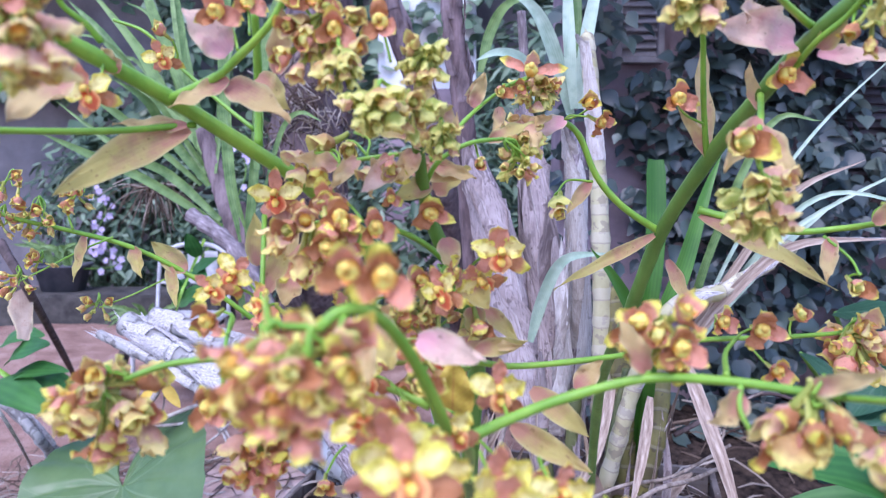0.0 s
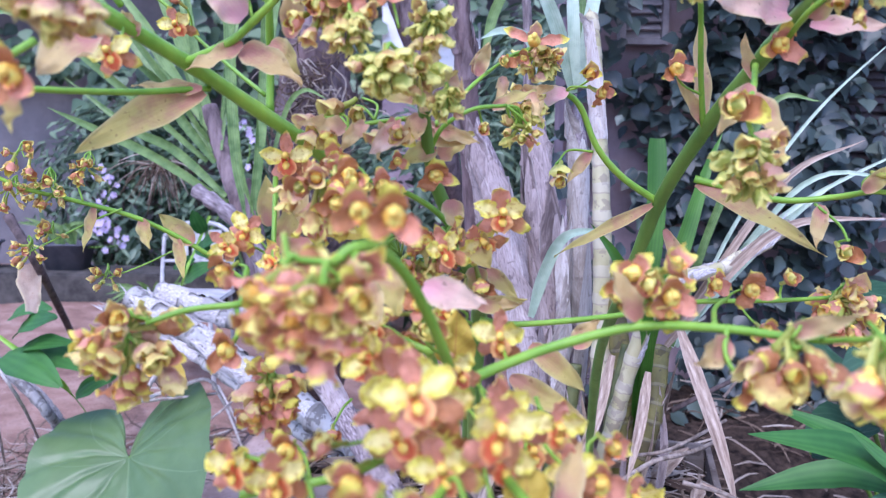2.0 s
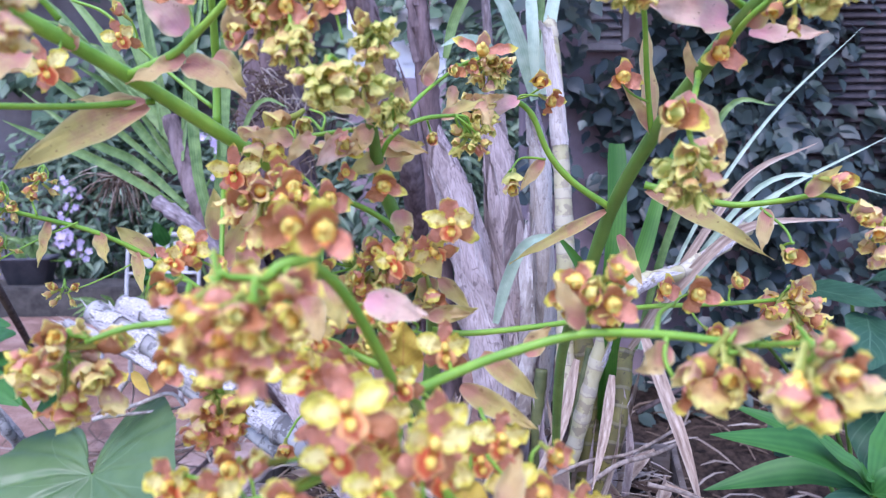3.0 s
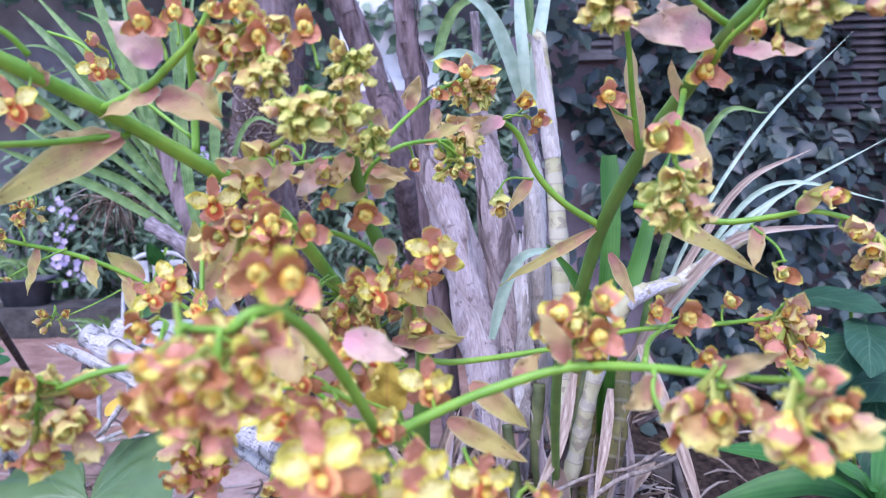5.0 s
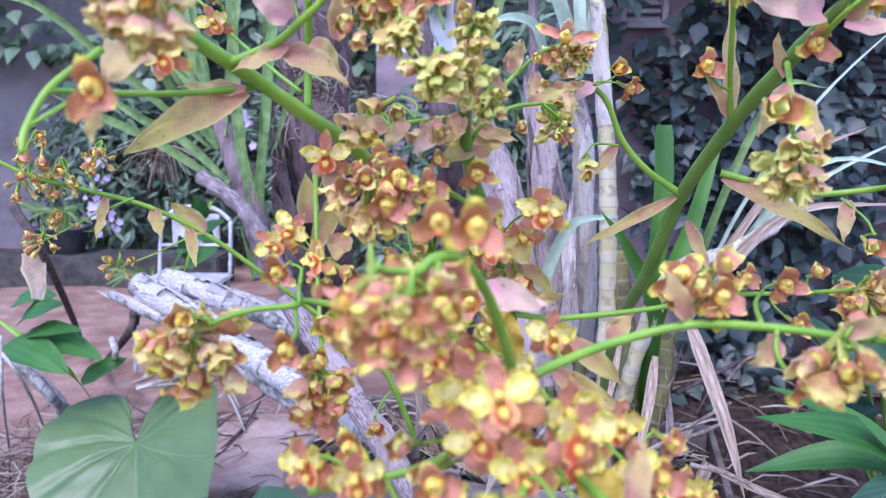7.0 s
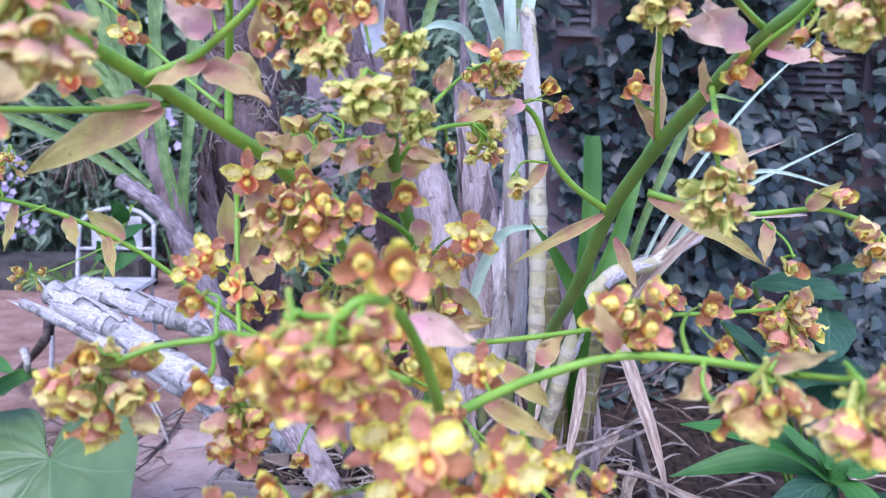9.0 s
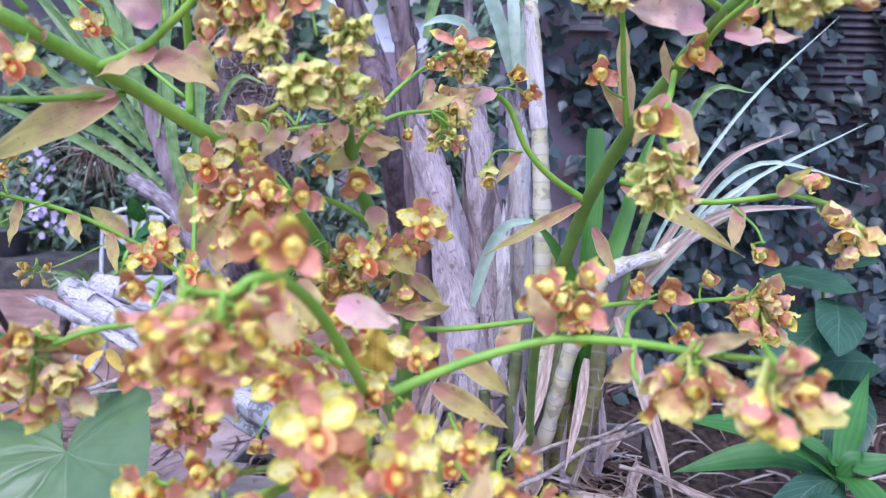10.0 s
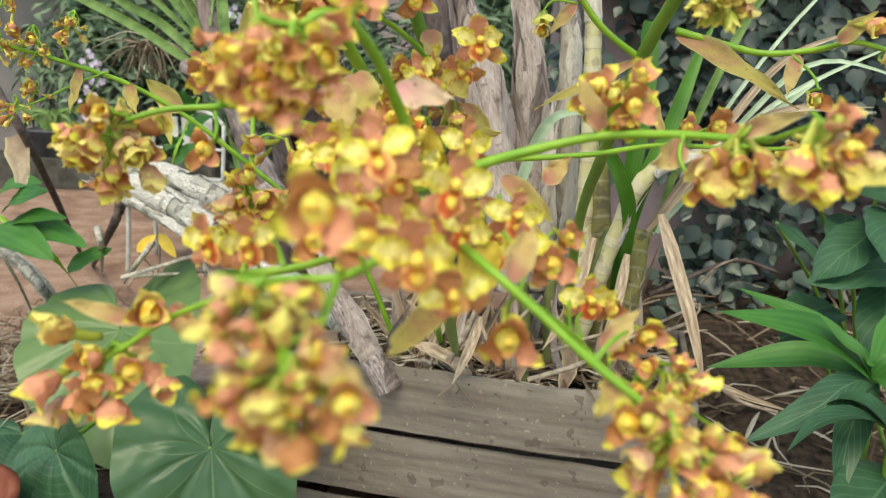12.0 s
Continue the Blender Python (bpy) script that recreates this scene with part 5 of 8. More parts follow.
strap(palm, [(-0.570, 1.947, 0.970), (-0.701, 1.959, 1.085), (-0.796, 1.915, 1.141), (-0.965, 1.928, 1.268)], 0.024)
strap(palm, [(-0.609, 1.994, 1.128), (-0.719, 2.030, 1.276), (-0.808, 2.045, 1.424), (-0.956, 2.064, 1.601)], 0.030)
strap(palm, [(-0.609, 1.997, 1.158), (-0.689, 2.036, 1.335), (-0.763, 2.054, 1.513), (-0.808, 2.070, 1.660)], 0.032)
strap(palm, [(-0.630, 2.019, 1.173), (-0.778, 2.033, 1.306), (-0.919, 2.099, 1.462), (-1.035, 2.160, 1.564)], 0.029)
strap(palm, [(-0.622, 2.016, 1.143), (-0.674, 2.039, 1.365), (-0.721, 2.109, 1.553), (-0.755, 2.175, 1.704)], 0.032)
strap(palm, [(-0.542, 1.910, 1.099), (-0.544, 1.932, 1.310), (-0.556, 1.950, 1.478), (-0.563, 1.963, 1.604)], 0.026)
strap(palm, [(-0.452, 1.860, 1.099), (-0.445, 1.877, 1.263), (-0.418, 1.897, 1.454), (-0.376, 1.912, 1.591)], 0.026)
strap(palm, [(-0.605, 1.976, 1.056), (-0.701, 1.970, 1.186), (-0.739, 1.928, 1.268), (-0.802, 1.883, 1.318)], 0.025)
strap(palm, [(-0.443, 1.906, 1.057), (-0.401, 1.921, 1.197), (-0.354, 1.905, 1.238), (-0.294, 1.872, 1.215)], 0.014)


FAN = random.Random(8)
for k in range(7):
    a = -1.25 + 1.5 * k / 6 + FAN.uniform(-0.1, 0.1)
    ln = FAN.uniform(0.45, 0.75)
    root = Vector((-0.608, 1.981, 1.099)) + Vector((FAN.uniform(-.03, .03), FAN.uniform(-.03, .03), FAN.uniform(-0.05, 0.06)))
    d = Vector((math.sin(a * 0.62), FAN.uniform(-0.5, 0.6), math.cos(a * 0.62)))
    strap(palm, [root, root + d * ln * 0.4, root + d * ln * 0.75 + Vector((0, 0, -0.03)), root + d * ln + Vector((d.x * 0.1, 0, -0.05 - 0.2 * abs(d.x)))], FAN.uniform(0.012, 0.020), M_STRAP, twist=FAN.uniform(-0.6, 0.6))


# broad heart-shaped leaves
def heart_leaf(plant, joint, tip, size, normal, seed, mat=None, wide=1.0, dish=0.12, lift=0.15):
    """A heart-shaped leaf blade with two lobes behind its stalk."""
    V, F, U = [], [], []
    nr, na = 16, 108
    V.append(Vector((0, 0, 0)))
    U.append((0.5, 0.0))
    rng = random.Random(seed)
    for i in range(1, nr + 1):
        r = i / nr
        for k in range(na + 1):
            a = -math.pi + 2 * math.pi * k / na
            ad = abs(a)
            knots = ((0.0, 1.0), (0.3, 0.84), (0.7, 0.70), (1.2, 0.60), (1.8, 0.575), (2.4, 0.60), (2.8, 0.55), (3.0, 0.38), (3.15, 0.10))
            for (a0, q0), (a1, q1) in zip(knots, knots[1:]):
                if a0 <= ad <= a1:
                    R = q0 + (q1 - q0) * (ad - a0) / (a1 - a0)
                    break
            x, y = math.sin(a) * R * r * wide, math.cos(a) * R * r
            vein = abs(((a + 0.25 * a * r) * 9 / 6.2832 + 0.5) % 1.0 - 0.5)
            z = -dish * (r ** 2) * (0.6 + 0.5 * math.cos(2 * a)) + 0.17 * abs(math.sin(a)) ** 1.3 * r + 0.018 * math.sin(a * 6 + seed) * r * r
            z += 0.022 * min(1.0, vein * 5) * min(1.0, r * 2.5) + 0.03 * noise.noise(Vector((x * 4.2, y * 4.2, seed))) * r + 0.010 * noise.noise(Vector((x * 13, y * 13, seed)))
            z += lift * (ad / math.pi) ** 6 * r * (1 if a > 0 else -0.6)
            V.append(Vector((x, y, z)) * size)
            U.append((0.5 + a / 6.2832, r))
    for k in range(na):
        F.append((0, 1 + k, 2 + k))
    for i in range(1, nr):
        for k in range(na):
            p = 1 + (i - 1) * (na + 1) + k
            F.append((p, p + na + 1, p + na + 2, p + 1))
    me = mesh_of("leaf", V, [f[::-1] for f in F], mat or M_HEART, U)
    part("leaf", me, plant, Matrix.Translation(-Vector(plant.location)) @ along(joint, tip, normal))
    tb = tube([p - Vector(plant.location) for p in smooth_path([joint, Vector(joint).lerp(plant.location, 0.4) + Vector((0, 0.06, 0.05)), plant.location], 6)], 0.006, 0.009, 7)
    part("leaf_stalk", mesh_of("leaf_stalk", tb[0], tb[1], M_STEM_DARK, tb[2]), plant)


heart = thing("heart_leaved_plant", (-0.70, 1.95, 0.0), "plant with big glossy heart-shaped green leaves", "plant")
heart_leaf(heart, (-0.814, 1.860, 0.296), (-0.696, 1.508, 0.068), 0.40, (-0.08, -0.85, 0.45), 1, wide=1.08)
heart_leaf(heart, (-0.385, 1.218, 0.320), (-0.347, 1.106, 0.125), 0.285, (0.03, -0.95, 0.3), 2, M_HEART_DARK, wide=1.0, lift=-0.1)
heart_leaf(heart, (-0.802, 1.463, 0.160), (-0.696, 1.351, 0.070), 0.20, (-0.4, -0.8, 0.3), 4, M_BROAD)
heart_leaf(heart, (-0.955, 1.603, 0.120), (-0.862, 1.469, 0.070), 0.14, (0.4, -0.8, 0.4), 6, M_BROAD)


# glossy pointed leaves low beside the path
def pointed_leaf(plant, j, tp, w, nrm, i, mat):
    b = blade((Vector(tp) - Vector(j)).length, w, shape_petal, 6, 9, -0.7, 0.25, 0.003, 2, seed=i)
    part("leaf", mesh_of("leaf", b[0], b[1], mat, b[2]), plant, Matrix.Translation(-Vector(plant.location)) @ along(j, tp, nrm) @ Matrix.Rotation(0.35, 4, "X"))


glossy = thing("glossy_plant", (-1.299, 2.762, 0.000), "low plant with pointed glossy bright green leaves", "plant")
strap(glossy, [(-1.299, 2.762, 0.000), (-1.015, 1.975, 0.435), (-1.160, 2.002, 0.535), (-1.288, 2.024, 0.620)], 0.02, M_STEM, name="stem")
pointed_leaf(glossy, (-1.177, 2.013, 0.579), (-1.011, 1.926, 0.649), 0.085, (0, -0.6, 0.8), 1, M_ROSETTE)
pointed_leaf(glossy, (-1.224, 2.074, 0.614), (-1.053, 1.981, 0.661), 0.07, (0, -0.6, 0.8), 2, M_ROSETTE)
pointed_leaf(glossy, (-1.129, 2.002, 0.536), (-0.901, 1.889, 0.510), 0.08, (0.3, -0.6, 0.8), 3, M_ROSETTE)
pointed_leaf(glossy, (-1.160, 2.003, 0.542), (-0.956, 1.908, 0.582), 0.06, (0, -0.6, 0.8), 4, M_ROSETTE)
pointed_leaf(glossy, (-1.206, 2.000, 0.525), (-0.964, 1.834, 0.491), 0.10, (0, -0.6, 0.8), 5, M_ROSETTE)
pointed_leaf(glossy, (-0.999, 1.971, 0.421), (-0.877, 1.986, 0.486), 0.06, (0, -0.6, 0.8), 6, M_ROSETTE)

# bright rosette
def rosette(base, n, ln, w, seed, label):
    t = thing("rosette_plant", base, label, "plant", "leafy rosettes")
    rng = random.Random(seed)
    for i in range(n):
        a = i * 2.4 + rng.uniform(-.2, .2)
        lift = 0.85 - 0.6 * i / n
        l = ln * rng.uniform(0.8, 1.15) * (0.65 + 0.35 * i / n)
        d = Vector((math.cos(a), math.sin(a), 0))
        path = smooth_path([(0, 0, 0), d * l * 0.4 + Vector((0, 0, l * 0.30 * lift + 0.01)), d * l * 0.75 + Vector((0, 0, l * 0.42 * lift - 0.01)), d * l + Vector((0, 0, l * 0.34 * lift - 0.05))], 5)
        r = ribbon(path, w, lambda v: min(1, 0.5 + 2 * v) * (1 - max(0, v - 0.35) ** 1.5 * 1.9), (-d.x * 0.5, -d.y * 0.5, 1), 0.25)
        part("leaf", mesh_of("leaf", r[0], r[1], M_BROAD, r[2]), t)
    tb = tube(smooth_path([(0, 0, 0.01), (0.01, 0.02, -base[2] * 0.5), (0.0, 0.03, -base[2])], 5), 0.014, 0.016, 8)
    part("stem", mesh_of("stem", tb[0], tb[1], M_STEM_DARK, tb[2]), t)


sword = thing("sword_leaved_plant", (0.750, 1.130, 0.549), "low plant with broad bright green sword-shaped leaves", "plant")


def sword_leaf(via, tip, w, mat=M_ROSETTE, normal=(0, -0.6, 0.9)):
    c = Vector(sword.location)
    strap(sword, [c, c.lerp(Vector(via), 0.5) + Vector((0, 0, 0.012)), via, tip], w, mat, normal, 0.22, shape=shape_lanceolate)


sword_leaf((0.615, 1.122, 0.634), (0.470, 1.111, 0.660), 0.068)
sword_leaf((0.682, 1.259, 0.609), (0.587, 1.329, 0.637), 0.048)
sword_leaf((0.635, 1.204, 0.552), (0.505, 1.217, 0.520), 0.060)
sword_leaf((0.680, 1.118, 0.619), (0.627, 1.109, 0.666), 0.034)
sword_leaf((0.729, 1.118, 0.582), (0.717, 1.115, 0.610), 0.020)
sword_leaf((0.783, 1.106, 0.579), (0.843, 1.090, 0.598), 0.050)
sword_leaf((0.628, 1.071, 0.514), (0.505, 1.039, 0.466), 0.060, M_BROAD)
sword_leaf((0.757, 1.035, 0.542), (0.763, 0.964, 0.505), 0.055)
sword_leaf((0.674, 1.041, 0.478), (0.633, 0.970, 0.401), 0.055, M_BROAD)
sword_leaf((0.828, 1.226, 0.605), (0.909, 1.313, 0.667), 0.05)
tb = tube([p - sword.location for p in smooth_path([sword.location, (sword.location.x + 0.01, sword.location.y + 0.02, 0.2), (sword.location.x, sword.location.y + 0.03, 0.0)], 5)], 0.014, 0.016, 8)
part("stem", mesh_of("stem", tb[0], tb[1], M_STEM_DARK, tb[2]), sword)
rosette((0.735, 1.013, 0.500), 7, 0.20, 0.05, 6, "low rosette of dark green leaves in soil")

# broad dark leaves beside it
broad = thing("broad_leaved_plant", (1.15, 1.75, 0.0), "plant with broad dark green leaves beside an ivy wall", "plant")
def broad_leaf(j, tp, w, nrm, i):
    b = blade((Vector(tp) - Vector(j)).length, w, shape_petal, 6, 9, -0.5, 0.2, 0.004, 2, seed=i)
    part("leaf", mesh_of("leaf", b[0], b[1], M_BROAD, b[2]), broad, Matrix.Translation(-Vector(broad.location)) @ along(j, tp, nrm) @ Matrix.Rotation(0.25, 4, "X"))
    tb = tube([p - Vector(broad.location) for p in smooth_path([j, Vector(j).lerp(broad.location, 0.5) + Vector((0.03, 0.08, 0.1)), broad.location], 5)], 0.004, 0.006, 6)
    part("leaf_stalk", mesh_of("leaf_stalk", tb[0], tb[1], M_STEM_DARK, tb[2]), broad)


broad_leaf((0.797, 1.525, 0.810), (0.909, 1.370, 0.809), 0.10, (0.1, -0.6, 0.9), 0)
broad_leaf((0.894, 1.416, 0.783), (0.808, 1.253, 0.716), 0.095, (-0.2, -0.8, 0.5), 1)
broad_leaf((0.970, 1.392, 0.662), (0.700, 1.296, 0.662), 0.11, (-0.1, -0.5, 0.9), 2)
broad_leaf((0.903, 1.390, 0.640), (0.821, 1.224, 0.504), 0.11, (-0.3, -0.9, 0.4), 3)
broad_leaf((0.867, 1.513, 0.751), (0.804, 1.400, 0.685), 0.08, (-0.3, -0.9, 0.4), 4)
broad_leaf((0.955, 1.571, 0.800), (0.984, 1.429, 0.859), 0.09, (-0.1, -0.6, 0.9), 5)
broad_leaf((0.725, 1.512, 0.729), (0.778, 1.345, 0.656), 0.03, (-0.1, -0.6, 0.9), 6)
broad_leaf((0.853, 1.478, 0.564), (0.691, 1.376, 0.543), 0.10, (-0.1, -0.5, 0.9), 7)
broad_leaf((0.888, 1.417, 0.751), (0.710, 1.294, 0.664), 0.10, (-0.1, -0.5, 0.9), 8)
broad_leaf((0.747, 1.028, 0.429), (0.608, 0.914, 0.381), 0.12, (-0.2, -0.7, 0.7), 11)
broad_leaf((0.743, 1.456, 0.492), (0.829, 1.373, 0.575), 0.07, (-0.1, -0.6, 0.8), 13)

# ---- flower spikes ----
near_spike = thing("flower_spike", (0.07, 1.52, BOX_A.z - 0.05), "branched orchid spike of yellow and brown flowers", "orchid flowers", "orchid spikes")
S = near_spike
G = M_STEM
# main stems
stem(S, [(0.07, 1.52, BOX_A.z - 0.05), (0.026, 0.715, 0.796), (0.028, 0.607, 0.944), (0.023, 0.560, 0.978), (0.007, 0.545, 1.027), (-0.007, 0.529, 1.061), (-0.013, 0.521, 1.084), (-0.017, 0.495, 1.121)], 0.008, 0.0042, "stem", M_STEM_DARK)
stem(S, [(0.007, 0.545, 1.026), (-0.006, 0.527, 1.043), (-0.023, 0.508, 1.056), (-0.043, 0.469, 1.067)], 0.0034, 0.0022)
stem(S, [(-0.013, 0.522, 1.088), (-0.003, 0.513, 1.105), (0.017, 0.515, 1.117), (0.042, 0.535, 1.121)], 0.0026, 0.0018)
stem(S, [(-0.016, 0.504, 1.111), (-0.035, 0.504, 1.109), (-0.061, 0.503, 1.105), (-0.072, 0.503, 1.100)], 0.0024, 0.0018)
stem(S, [(-0.009, 0.523, 1.106), (0.015, 0.557, 1.134), (0.035, 0.589, 1.153), (0.052, 0.610, 1.166)], 0.0024, 0.0016)
stem(S, [(-0.016, 0.495, 1.118), (-0.021, 0.455, 1.128), (-0.026, 0.426, 1.134)], 0.0028, 0.0018)
# thick stem to the upper left
stem(S, [(0.04, 1.53, BOX_A.z - 0.05), (-0.029, 0.883, 0.887), (-0.050, 0.712, 0.988), (-0.075, 0.618, 1.052), (-0.101, 0.562, 1.089), (-0.131, 0.534, 1.112), (-0.171, 0.492, 1.143), (-0.209, 0.440, 1.170), (-0.236, 0.402, 1.189)], 0.0068, 0.0045, "stem", M_STEM)
stem(S, [(-0.172, 0.487, 1.144), (-0.141, 0.478, 1.156), (-0.123, 0.470, 1.168), (-0.102, 0.462, 1.186), (-0.089, 0.453, 1.204)], 0.0042, 0.003)
stem(S, [(-0.163, 0.506, 1.129), (-0.199, 0.465, 1.123), (-0.238, 0.425, 1.121), (-0.251, 0.404, 1.121)], 0.0030, 0.0024)
stem(S, [(-0.198, 0.349, 1.138), (-0.212, 0.326, 1.119), (-0.218, 0.313, 1.100), (-0.217, 0.306, 1.089)], 0.0026, 0.002)
stem(S, [(-0.139, 0.566, 1.129), (-0.167, 0.578, 1.150), (-0.200, 0.591, 1.177), (-0.226, 0.594, 1.203), (-0.251, 0.595, 1.213)], 0.0024, 0.0016)
stem(S, [(-0.131, 0.545, 1.116), (-0.131, 0.548, 1.148), (-0.127, 0.531, 1.180), (-0.124, 0.514, 1.203)], 0.0042, 0.0036)
stem(S, [(-0.202, 0.460, 1.175), (-0.207, 0.451, 1.184), (-0.215, 0.442, 1.192), (-0.216, 0.433, 1.202)], 0.0028, 0.0022)
# near arching branch
stem(S, [(0.026, 0.715, 0.796), (0.014, 0.387, 0.952), (0.004, 0.334, 0.979), (-0.004, 0.307, 1.006), (-0.015, 0.280, 1.035), (-0.026, 0.264, 1.050), (-0.036, 0.258, 1.051), (-0.043, 0.254, 1.045)], 0.0042, 0.0026)
stem(S, [(-0.034, 0.258, 1.050), (-0.035, 0.250, 1.043), (-0.032, 0.245, 1.037)], 0.0018, 0.0014)
# branches to the right
stem(S, [(0.008, 0.339, 0.975), (0.031, 0.350, 0.982), (0.059, 0.358, 0.990), (0.098, 0.357, 1.000), (0.132, 0.337, 1.004), (0.156, 0.317, 1.005), (0.167, 0.307, 1.006)], 0.0040, 0.0026)
stem(S, [(0.024, 0.509, 0.969), (0.053, 0.509, 0.966), (0.124, 0.519, 0.971), (0.179, 0.530, 0.979), (0.248, 0.550, 0.977), (0.299, 0.560, 0.978)], 0.0032, 0.0022)
stem(S, [(0.098, 0.357, 1.000), (0.101, 0.363, 1.010), (0.106, 0.363, 1.017)], 0.0018, 0.0014)
stem(S, [(0.138, 0.362, 1.000), (0.156, 0.412, 0.999), (0.184, 0.471, 0.993)], 0.0022, 0.0016)
stem(S, [(0.134, 0.334, 1.004), (0.131, 0.326, 0.994), (0.136, 0.320, 0.983)], 0.0018, 0.0014)
# branches to the left
stem(S, [(-0.007, 0.389, 0.976), (-0.050, 0.401, 0.991), (-0.104, 0.387, 1.005), (-0.113, 0.377, 1.005), (-0.137, 0.372, 1.003), (-0.157, 0.366, 0.997)], 0.0032, 0.002)
stem(S, [(-0.110, 0.378, 1.006), (-0.111, 0.383, 1.013), (-0.111, 0.394, 1.023)], 0.0018, 0.0014)
stem(S, [(-0.113, 0.378, 1.005), (-0.111, 0.375, 0.995), (-0.112, 0.372, 0.987)], 0.0018, 0.0014)
stem(S, [(-0.123, 0.524, 1.068), (-0.117, 0.485, 1.014), (-0.112, 0.460, 0.983), (-0.105, 0.424, 0.951)], 0.0024, 0.002)
# low branches
stem(S, [(0.009, 0.283, 0.964), (-0.005, 0.231, 0.964), (-0.021, 0.210, 0.960), (-0.047, 0.219, 0.955), (-0.073, 0.25, 0.938), (-0.106, 0.275, 0.918), (-0.135, 0.285, 0.896)], 0.0026, 0.0016)
stem(S, [(-0.018, 0.191, 0.968), (-0.019, 0.159, 0.963), (-0.021, 0.142, 0.956), (-0.023, 0.136, 0.951)], 0.0020, 0.0016)
stem(S, [(0.017, 0.302, 0.957), (0.030, 0.241, 0.960), (0.052, 0.226, 0.945), (0.073, 0.216, 0.929), (0.092, 0.208, 0.916), (0.109, 0.199, 0.901), (0.124, 0.197, 0.893)], 0.0027, 0.0019)
stem(S, [(0.043, 0.238, 0.950), (0.060, 0.264, 0.932), (0.083, 0.299, 0.907), (0.102, 0.304, 0.888), (0.134, 0.290, 0.875)], 0.0024, 0.0017)
stem(S, [(0.073, 0.216, 0.929), (0.081, 0.223, 0.935), (0.089, 0.234, 0.935)], 0.0016, 0.0013)

# upper left flowers
hop(S, (-0.151, 0.276, 1.163), 0.032, 0.036, (-0.158, 0.309, 1.180), 1, 0.9, (-0.05, 0, -1), 0.9, 1, pale=0.1, warm=0.1)
bract(S, (-0.162, 0.285, 1.146), (-0.144, 0.272, 1.128), 0.022, M_BRACT_PINK, bend=0.5, cup=0.5, seed=70)
flower(S, "cup", (-0.177, 0.291, 1.117), (0.15, -1, -0.2), 1.15, 0.1, (-0.218, 0.313, 1.100), 310)
bract(S, (-0.182, 0.301, 1.112), (-0.178, 0.288, 1.095), 0.010, M_BRACT, bend=0.5, cup=0.5, seed=71)
flower(S, "open", (-0.196, 0.427, 1.143), (0.1, -1, -0.1), 1.0, 0.3, (-0.197, 0.450, 1.168), 2)
flower(S, "cup", (-0.130, 0.452, 1.190), (0.0, -1, -0.05), 1.15, 0.0, (-0.124, 0.470, 1.171), 3)
flower(S, "cup", (-0.118, 0.473, 1.199), (0.2, -1, 0.2), 1.0, 0.0, (-0.117, 0.471, 1.181), 4)
flower(S, "half", (-0.205, 0.573, 1.199), (-0.3, -1, 0.4), 0.9, 0.5, (-0.204, 0.592, 1.181), 5)
flower(S, "open", (-0.203, 0.562, 1.181), (0.0, -1, -0.3), 0.85, 0.4, (-0.204, 0.592, 1.181), 6)
flower(S, "half", (-0.212, 0.410, 1.177), (-0.3, -1, -0.2), 1.1, 0.4, (-0.215, 0.440, 1.176), 7)
hop(S, (-0.067, 0.442, 1.190), 0.028, 0.030, (-0.093, 0.453, 1.197), 8, 0.95, (-0.1, 0, -1), 0.9, 1, pale=0.15, warm=0.30)
hop(S, (-0.057, 0.425, 1.168), 0.024, 0.026, (-0.062, 0.441, 1.182), 9, 0.8, (0, 0, -1), 0.4, 0, pale=0.70)
for k, (st, p, f) in enumerate((
        ("half", (-0.082, 0.435, 1.192), (-0.4, -1, 0.2)), ("cup", (-0.071, 0.433, 1.193), (0.0, -1, 0.1)), ("nodr", (-0.083, 0.435, 1.180), (-0.6, -0.8, -0.2)),
        ("half", (-0.075, 0.430, 1.172), (-0.2, -1, -0.3)), ("cup", (-0.060, 0.431, 1.177), (0.1, -1, -0.1)), ("nod", (-0.049, 0.435, 1.169), (0.5, -0.8, -0.5)),
        ("half", (-0.086, 0.435, 1.165), (-0.6, -0.8, -0.5)), ("nod", (-0.064, 0.432, 1.187), (0.1, -1, 0.3)), ("nodr", (-0.079, 0.435, 1.158), (-0.3, -0.8, -0.8)),
        ("nod", (-0.052, 0.433, 1.182), (0.5, -0.9, 0.0)), ("nod", (-0.054, 0.430, 1.163), (0.3, -0.9, -0.6)))):
    flower(S, st, p, f, 1.0, 0.3 * (k % 3 - 1), (-0.072, 0.446, 1.182), 640 + k)
flower(S, "cup", (-0.036, 0.449, 1.184), (0.0, -1, 0.0), 1.15, 0.0, (-0.031, 0.459, 1.163), 10)
hop(S, (-0.010, 0.460, 1.174), 0.024, 0.027, (-0.017, 0.466, 1.134), 11, 0.8, (-0.1, 0, -1), 0.35, 0, pale=0.65)
hop(S, (-0.034, 0.413, 1.146), 0.026, 0.031, (-0.023, 0.447, 1.145), 12, 0.95, (-0.15, 0, -1), 0.65, 0, pale=0.45)
hop(S, (-0.020, 0.437, 1.144), 0.022, 0.022, None, 13, 0.9, (0.1, 0, -1), 0.9, 0, pale=0.45)
hop(S, (-0.001, 0.466, 1.130), 0.022, 0.022, (-0.007, 0.504, 1.116), 14, 0.75, (0, 0, -1), 0.3, 0, pale=0.65)
flower(S, "nod", (-0.088, 0.508, 1.108), (-0.7, -0.6, -0.5), 1.35, 0.3, (-0.068, 0.503, 1.103), 515)
